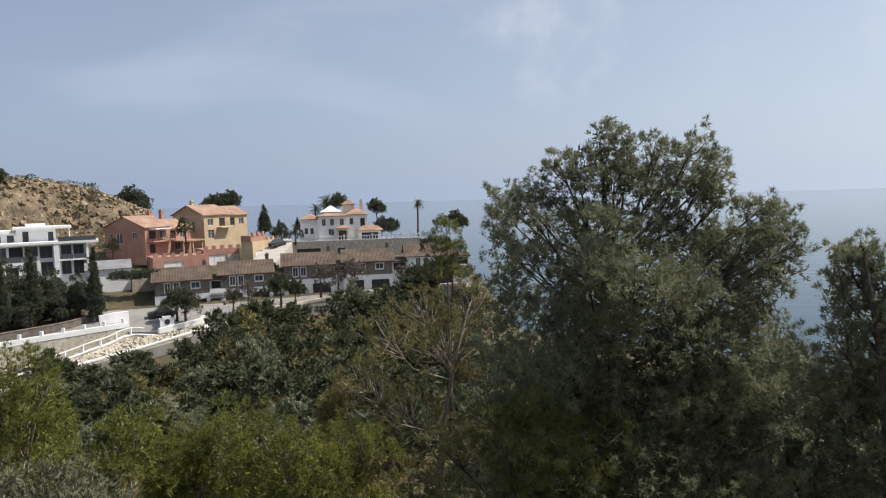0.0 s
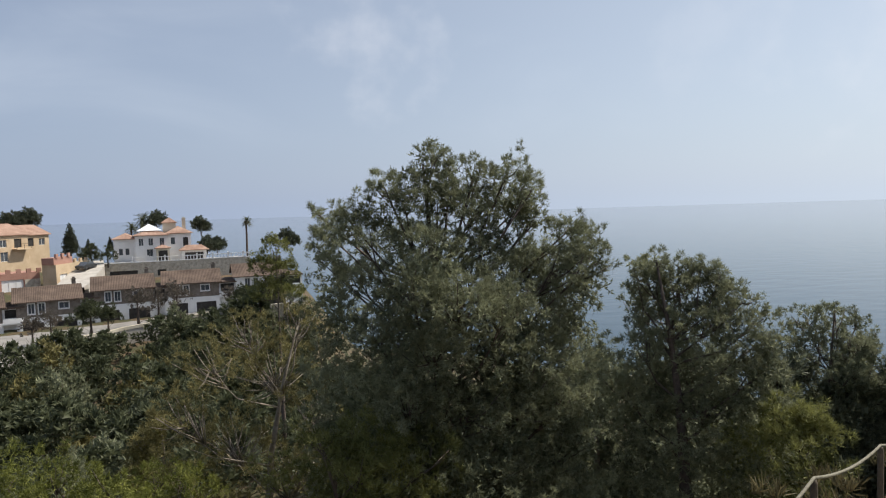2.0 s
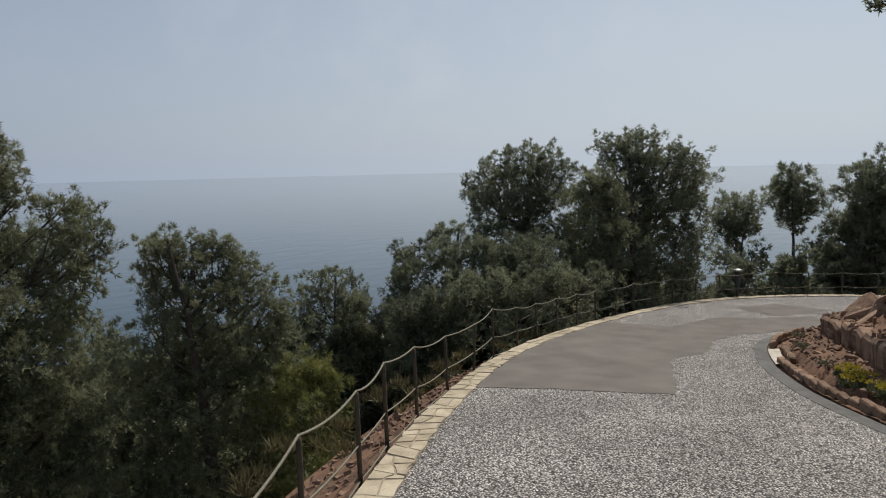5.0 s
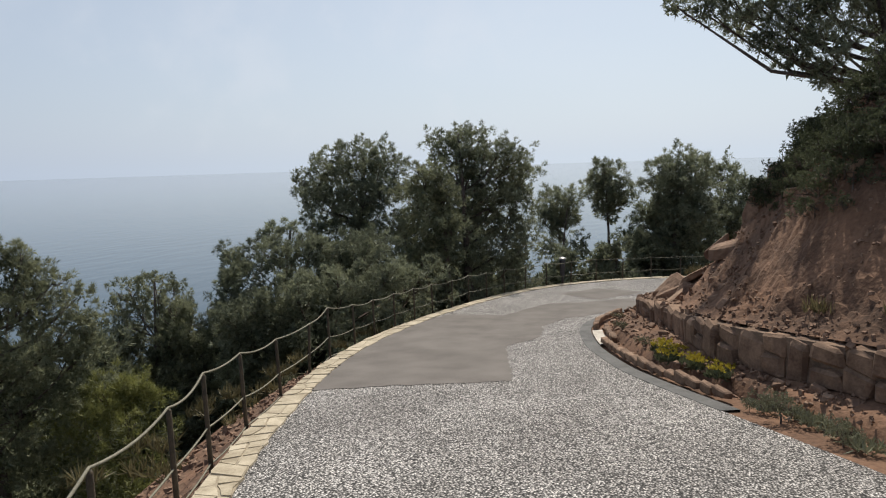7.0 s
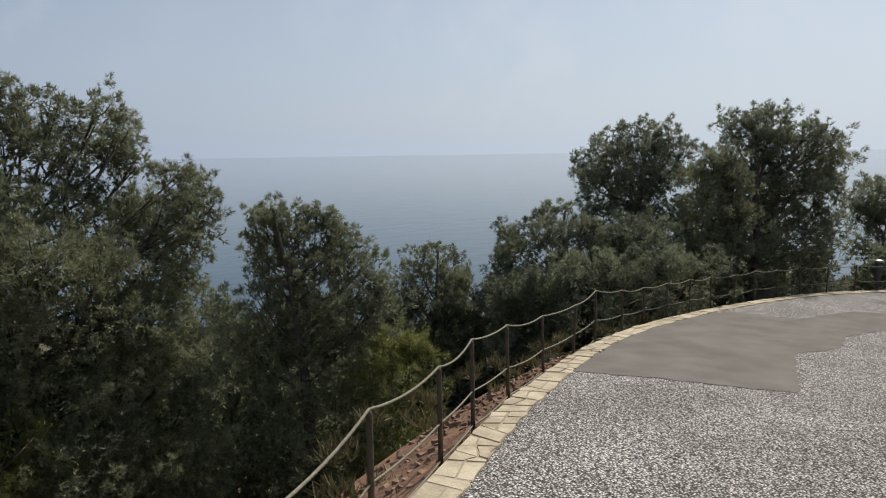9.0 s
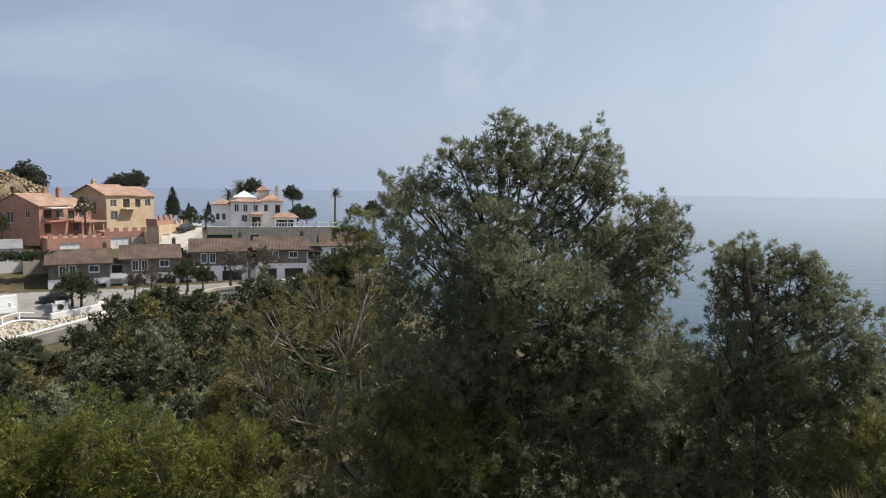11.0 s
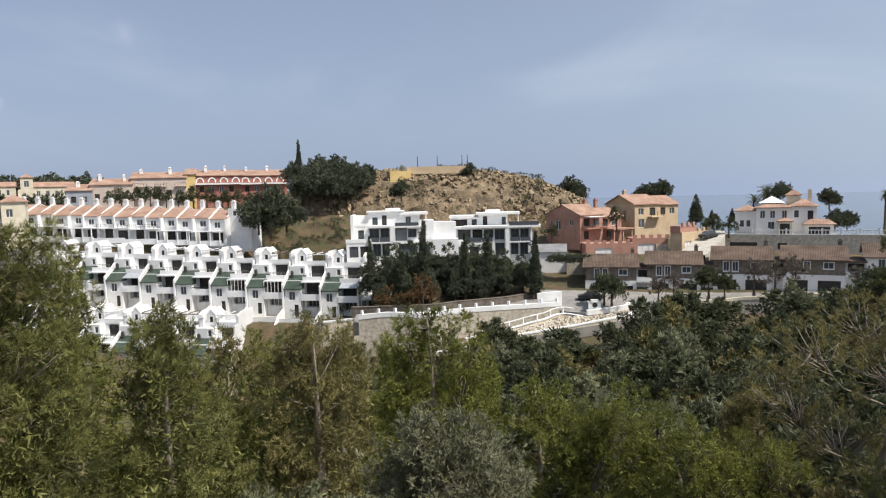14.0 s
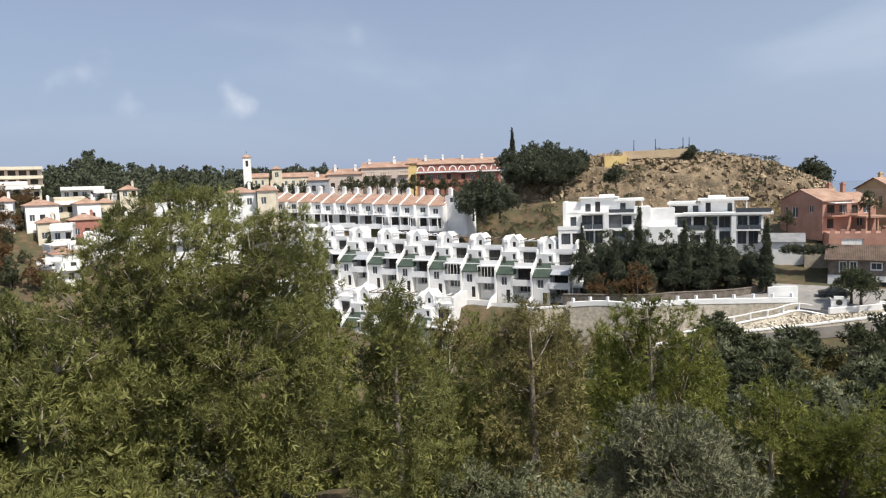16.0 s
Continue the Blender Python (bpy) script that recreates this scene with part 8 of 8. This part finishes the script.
for k in range(150):
    v = shelf_v[stone_rng.randrange(len(shelf_v) // 3, len(shelf_v))]
    ob = put("rock", stone_rng.choice(ROCKS), shelf)
    sz = stone_rng.uniform(.03, .12)
    ob.matrix_basis = Matrix.LocRotScale((v[0] + stone_rng.uniform(-.2, .2), v[1] + stone_rng.uniform(-.2, .2), v[2]), Euler((stone_rng.uniform(0, 6), 0, stone_rng.uniform(0, 6))), (sz * 1.4, sz, sz * .7))

spots = []
for k in range(7500):
    i, j = stone_rng.randrange(60, 290), stone_rng.randrange(0, 57)
    if noise.noise(Vector((bx[i, j], by[i, j], bz[i, j]))) > -.15:
        spots.append((bx[i, j] + stone_rng.uniform(-.08, .08), by[i, j] + stone_rng.uniform(-.08, .08), bz[i, j], stone_rng.uniform(.012, .05)))
for k in range(160):
    p = along(WALL_LINE, stone_rng.uniform(3, wa - 3))
    spots.append((p[0] + stone_rng.uniform(-.14, .1), p[1] + stone_rng.uniform(-.14, .1), float(road_z(*p)) + .31 + float(wall_h(p[0])), stone_rng.uniform(.03, .09)))
for k in range(2200):
    v = shelf_v[stone_rng.randrange(len(shelf_v) // 4, len(shelf_v))]
    spots.append((v[0] + stone_rng.uniform(-.15, .15), v[1] + stone_rng.uniform(-.1, .1), v[2], stone_rng.uniform(.015, .05)))
for k in range(2600):
    s = stone_rng.uniform(7, 40)
    p = along(sideways(OUTER, stone_rng.uniform(.05, 1.3)), s)
    spots.append((p[0], p[1], float(road_z(*p)) - .03 - .5 * (math.dist(p, along(OUTER, s)) - .05), stone_rng.uniform(.02, .09)))
rubble("loose_stones", spots, M_ROCK, "small loose stones on the red bank")
# paving stones of the kerb: crazy paving with slanted joints
ka = arc(OUTER)[-1]


def kerb_point(s, d, dz):
    q = along(OUTER, s)
    t = along(OUTER, s + .05) - q
    t = t / np.linalg.norm(t)
    q = q + np.array([-t[1], t[0]]) * d
    return (q[0], q[1], float(road_z(*q)) + dz)


s, n_st = 9.0, 0
left = (0.0, 0.0)
split_a = .5
while s < ka - 7 and n_st < 290:
    ln = stone_rng.uniform(.17, .36) * (1 if s < 24 else 1.7)
    right = (stone_rng.uniform(-.15, .15), stone_rng.uniform(-.15, .15))
    split_b = stone_rng.uniform(.28, .72)
    rows = [(0.0, 0.0, split_a, split_b), (split_a, split_b, 1.0, 1.0)] if stone_rng.random() < .72 else [(0.0, 0.0, 1.0, 1.0)]
    for a0, b0, a1, b1 in rows:
        ring = []
        for sa_, w, sk in ((s, a0, left), (s + ln * .5, (a0 + b0) / 2, None), (s + ln, b0, right), (s + ln, b1, right), (s + ln * .5, (a1 + b1) / 2, None), (s, a1, left)):
            off = 0 if sk is None else sk[0] * (1 - w) + sk[1] * w
            wob = 0 if sk is not None or 0 < w < 1 else stone_rng.uniform(-.035, .035)
            ring.append((sa_ + off, 0.115 - .33 * w + wob))
        cs, cd = sum(p[0] for p in ring) / 6, sum(p[1] for p in ring) / 6
        gap = 1 - .014 / max(ln * .5, .1)
        z_up = stone_rng.uniform(.014, .026)
        bm = bmesh.new()
        low = [bm.verts.new(kerb_point(cs + (p - cs) * gap, cd + (q - cd) * gap, 0)) for p, q in ring]
        top = [bm.verts.new(kerb_point(cs + (p - cs) * gap * .965, cd + (q - cd) * gap * .965, z_up + stone_rng.uniform(-.003, .003))) for p, q in ring]
        bm.faces.new(top)
        for k in range(6):
            bm.faces.new((low[k], low[(k + 1) % 6], top[(k + 1) % 6], top[k]))
        bmesh.ops.recalc_face_normals(bm, faces=bm.faces)
        part("paving_stone", bm, M_KERB, kerb)
        n_st += 1
    s += ln
    left, split_a = right, split_b

# edging stones between the gutter and the soil shelf
for k in range(32):
    s = 19.2 + k * .27
    p = along(sideways(INNER, -0.3 if not 23.3 < s < 25.0 else -.5), s)
    ob = put("stone", stone_rng.choice(STONES), shelf)
    ob.matrix_basis = Matrix.LocRotScale((p[0], p[1], float(road_z(*p)) + .1), Euler((0, 0, math.atan2(*(along(INNER, s + .1) - along(INNER, s))[::-1]) + stone_rng.uniform(-.1, .1))), (.25, .1, stone_rng.uniform(.09, .16)))


# grass tufts, flowers and scrub by the road
def grass_patch(name, spots, mat, label, blades=26, length=.3, category="grass", spread=.45):
    rng = np.random.RandomState(len(spots))
    pts = []
    for x, y, z, r in spots:
        a, q = rng.uniform(0, 6.28, blades), r * np.sqrt(rng.rand(blades))
        pts.append(np.stack([x + q * np.cos(a), y + q * np.sin(a), np.full(blades, z)], 1))
    pts = np.concatenate(pts)
    outs = np.zeros_like(pts)
    outs[:, 2] = 1.3
    v, f = fan(pts, outs, 5, length, .02, rng, spread=spread)
    return tagged(put(name, tri_mesh(name, v, f, mat)), label, category, kind="stuff")


spots = []
for k in range(46):
    s = stone_rng.uniform(9, 36)
    p = along(sideways(OUTER, stone_rng.uniform(.9, 2.2)), s)
    spots.append((p[0], p[1], float(road_z(*p)) - .55, .2))
grass_patch("verge_grass", spots, M_GRASS, "dry straw-coloured grass below the fence", 18, .22, spread=.8)
spots = [(*along(sideways(INNER, -stone_rng.uniform(.32, .6)), s), 0, .14) for s in (18.3, 18.0, 17.6, 17.2, 16.8, 16.3, 15.8, 15.2, 14.6, 13.8, 16.0, 18.6)]
spots = [(x, y, float(road_z(x, y)) + .05, r) for x, y, _, r in spots]
grass_patch("edge_weeds", spots, M_OLIVE, "grey-green weeds along the gutter", 40, .1, "weeds", 1.0)
spots = [(*along(sideways(INNER, -stone_rng.uniform(.5, .95)), s), 0, .16) for s in (19.7, 20.0, 20.3, 20.6, 20.9, 21.3, 21.6, 21.9)]
spots = [(x, y, float(road_z(x, y)) + .2, r) for x, y, _, r in spots]
grass_patch("flower_leaves", spots, M_SCRUB, "low green flowering plants on the soil shelf", 70, .1, "plants", 1.1)
grass_patch("yellow_flowers", [(x, y, z + .1, r) for x, y, z, r in spots], M_FLOWER, "small bright yellow flowers on the soil shelf", 34, .045, "flowers", .9)
spots = []
for k in range(420):
    i, j = stone_rng.randrange(45, 277), stone_rng.randrange(8, 72)
    if noise.noise(Vector((bx[i, j] * .7, by[i, j] * .7, 3))) > -.05 + (0.35 if j < 33 else -.2):
        spots.append((bx[i, j], by[i, j], bz[i, j], .2))
grass_patch("bank_grass", spots, M_GRASS, "dry grass tufts on the red bank", 16, .2)
bank_bush = Planter(proto_bush("bank_bush", 151, M_SCRUB, "dark scrub hanging over the bank's crest", group="bank scrub", size=.8, dense=.3, twigs=.4))
for k in range(26):
    i, j = stone_rng.randrange(65, 225), stone_rng.randrange(48, 66)
    if bx[i, j] > 13.4 - .9 * max(0, -by[i, j] - 1.2):
        continue
    bank_bush.at(bx[i, j], by[i, j], bz[i, j] - .15, stone_rng.uniform(0, 6), stone_rng.uniform(.5, .95))
for k in range(620):
    i, j = stone_rng.randrange(90, 225), stone_rng.randrange(21, 51)
    if 10.5 < bx[i, j] < 14.1 and -1.0 < bz[i, j] and k % 2 == 0 and math.atan2(bx[i, j] - .8, by[i, j] - .2) > 1.6:
        bank_bush.at(bx[i, j], by[i, j], bz[i, j] - .1, stone_rng.uniform(0, 6), stone_rng.uniform(.35, .6))
road_bush = Planter(proto_bush("roadside_bush", 152, M_OLIVE, "grey-green bush behind the rope fence", group="roadside bushes", size=.5, dense=.5))
for k in range(15):
    p = along(sideways(OUTER, stone_rng.uniform(1.0, 2.2)), stone_rng.uniform(22, 44))
    road_bush.at(p[0], p[1], gz(*p) - .05, stone_rng.uniform(0, 6), stone_rng.uniform(.7, 1.5))


weed = Planter(proto_bush("weed_bush", 153, M_OLIVE, "small grey-green weed bush at the road edge", group="road edge weeds", size=.28, dense=.5))
for s, k in ((18.2, .75), (17.4, .8), (18.7, .4), (16.6, .5), (15.8, .6), (14.8, .7), (22.3, .6), (24.2, .6), (25.6, .6)):
    p = along(sideways(INNER, -.3 if s < 19 else -.75), s)
    weed.at(p[0], p[1], float(road_z(*p)) + (0 if s < 19 else .12), k * 3, k)


def litter_bin():
    x, y = along(sideways(OUTER, .35), 36.5)
    r = empty("litter_bin", x, y, float(road_z(x, y)) - .1)
    tagged(r, "black roadside litter bin with a grey lid", "bin")
    bm = bmesh.new()
    tube(bm, [(0, 0, 0), (0, 0, .9)], [.04, .04], 8)
    part("post", bm, M_DARKFRAME, r)
    bm = bmesh.new()
    tube(bm, [(0, 0, .35), (0, 0, .9)], [.08, .1], 12)
    part("basket", bm, M_DARKFRAME, r)
    bm = bmesh.new()
    tube(bm, [(0, 0, .92), (0, 0, .97), (0, 0, 1.0)], [.13, .13, .06], 12)
    part("lid", bm, M_METAL, r)


litter_bin()
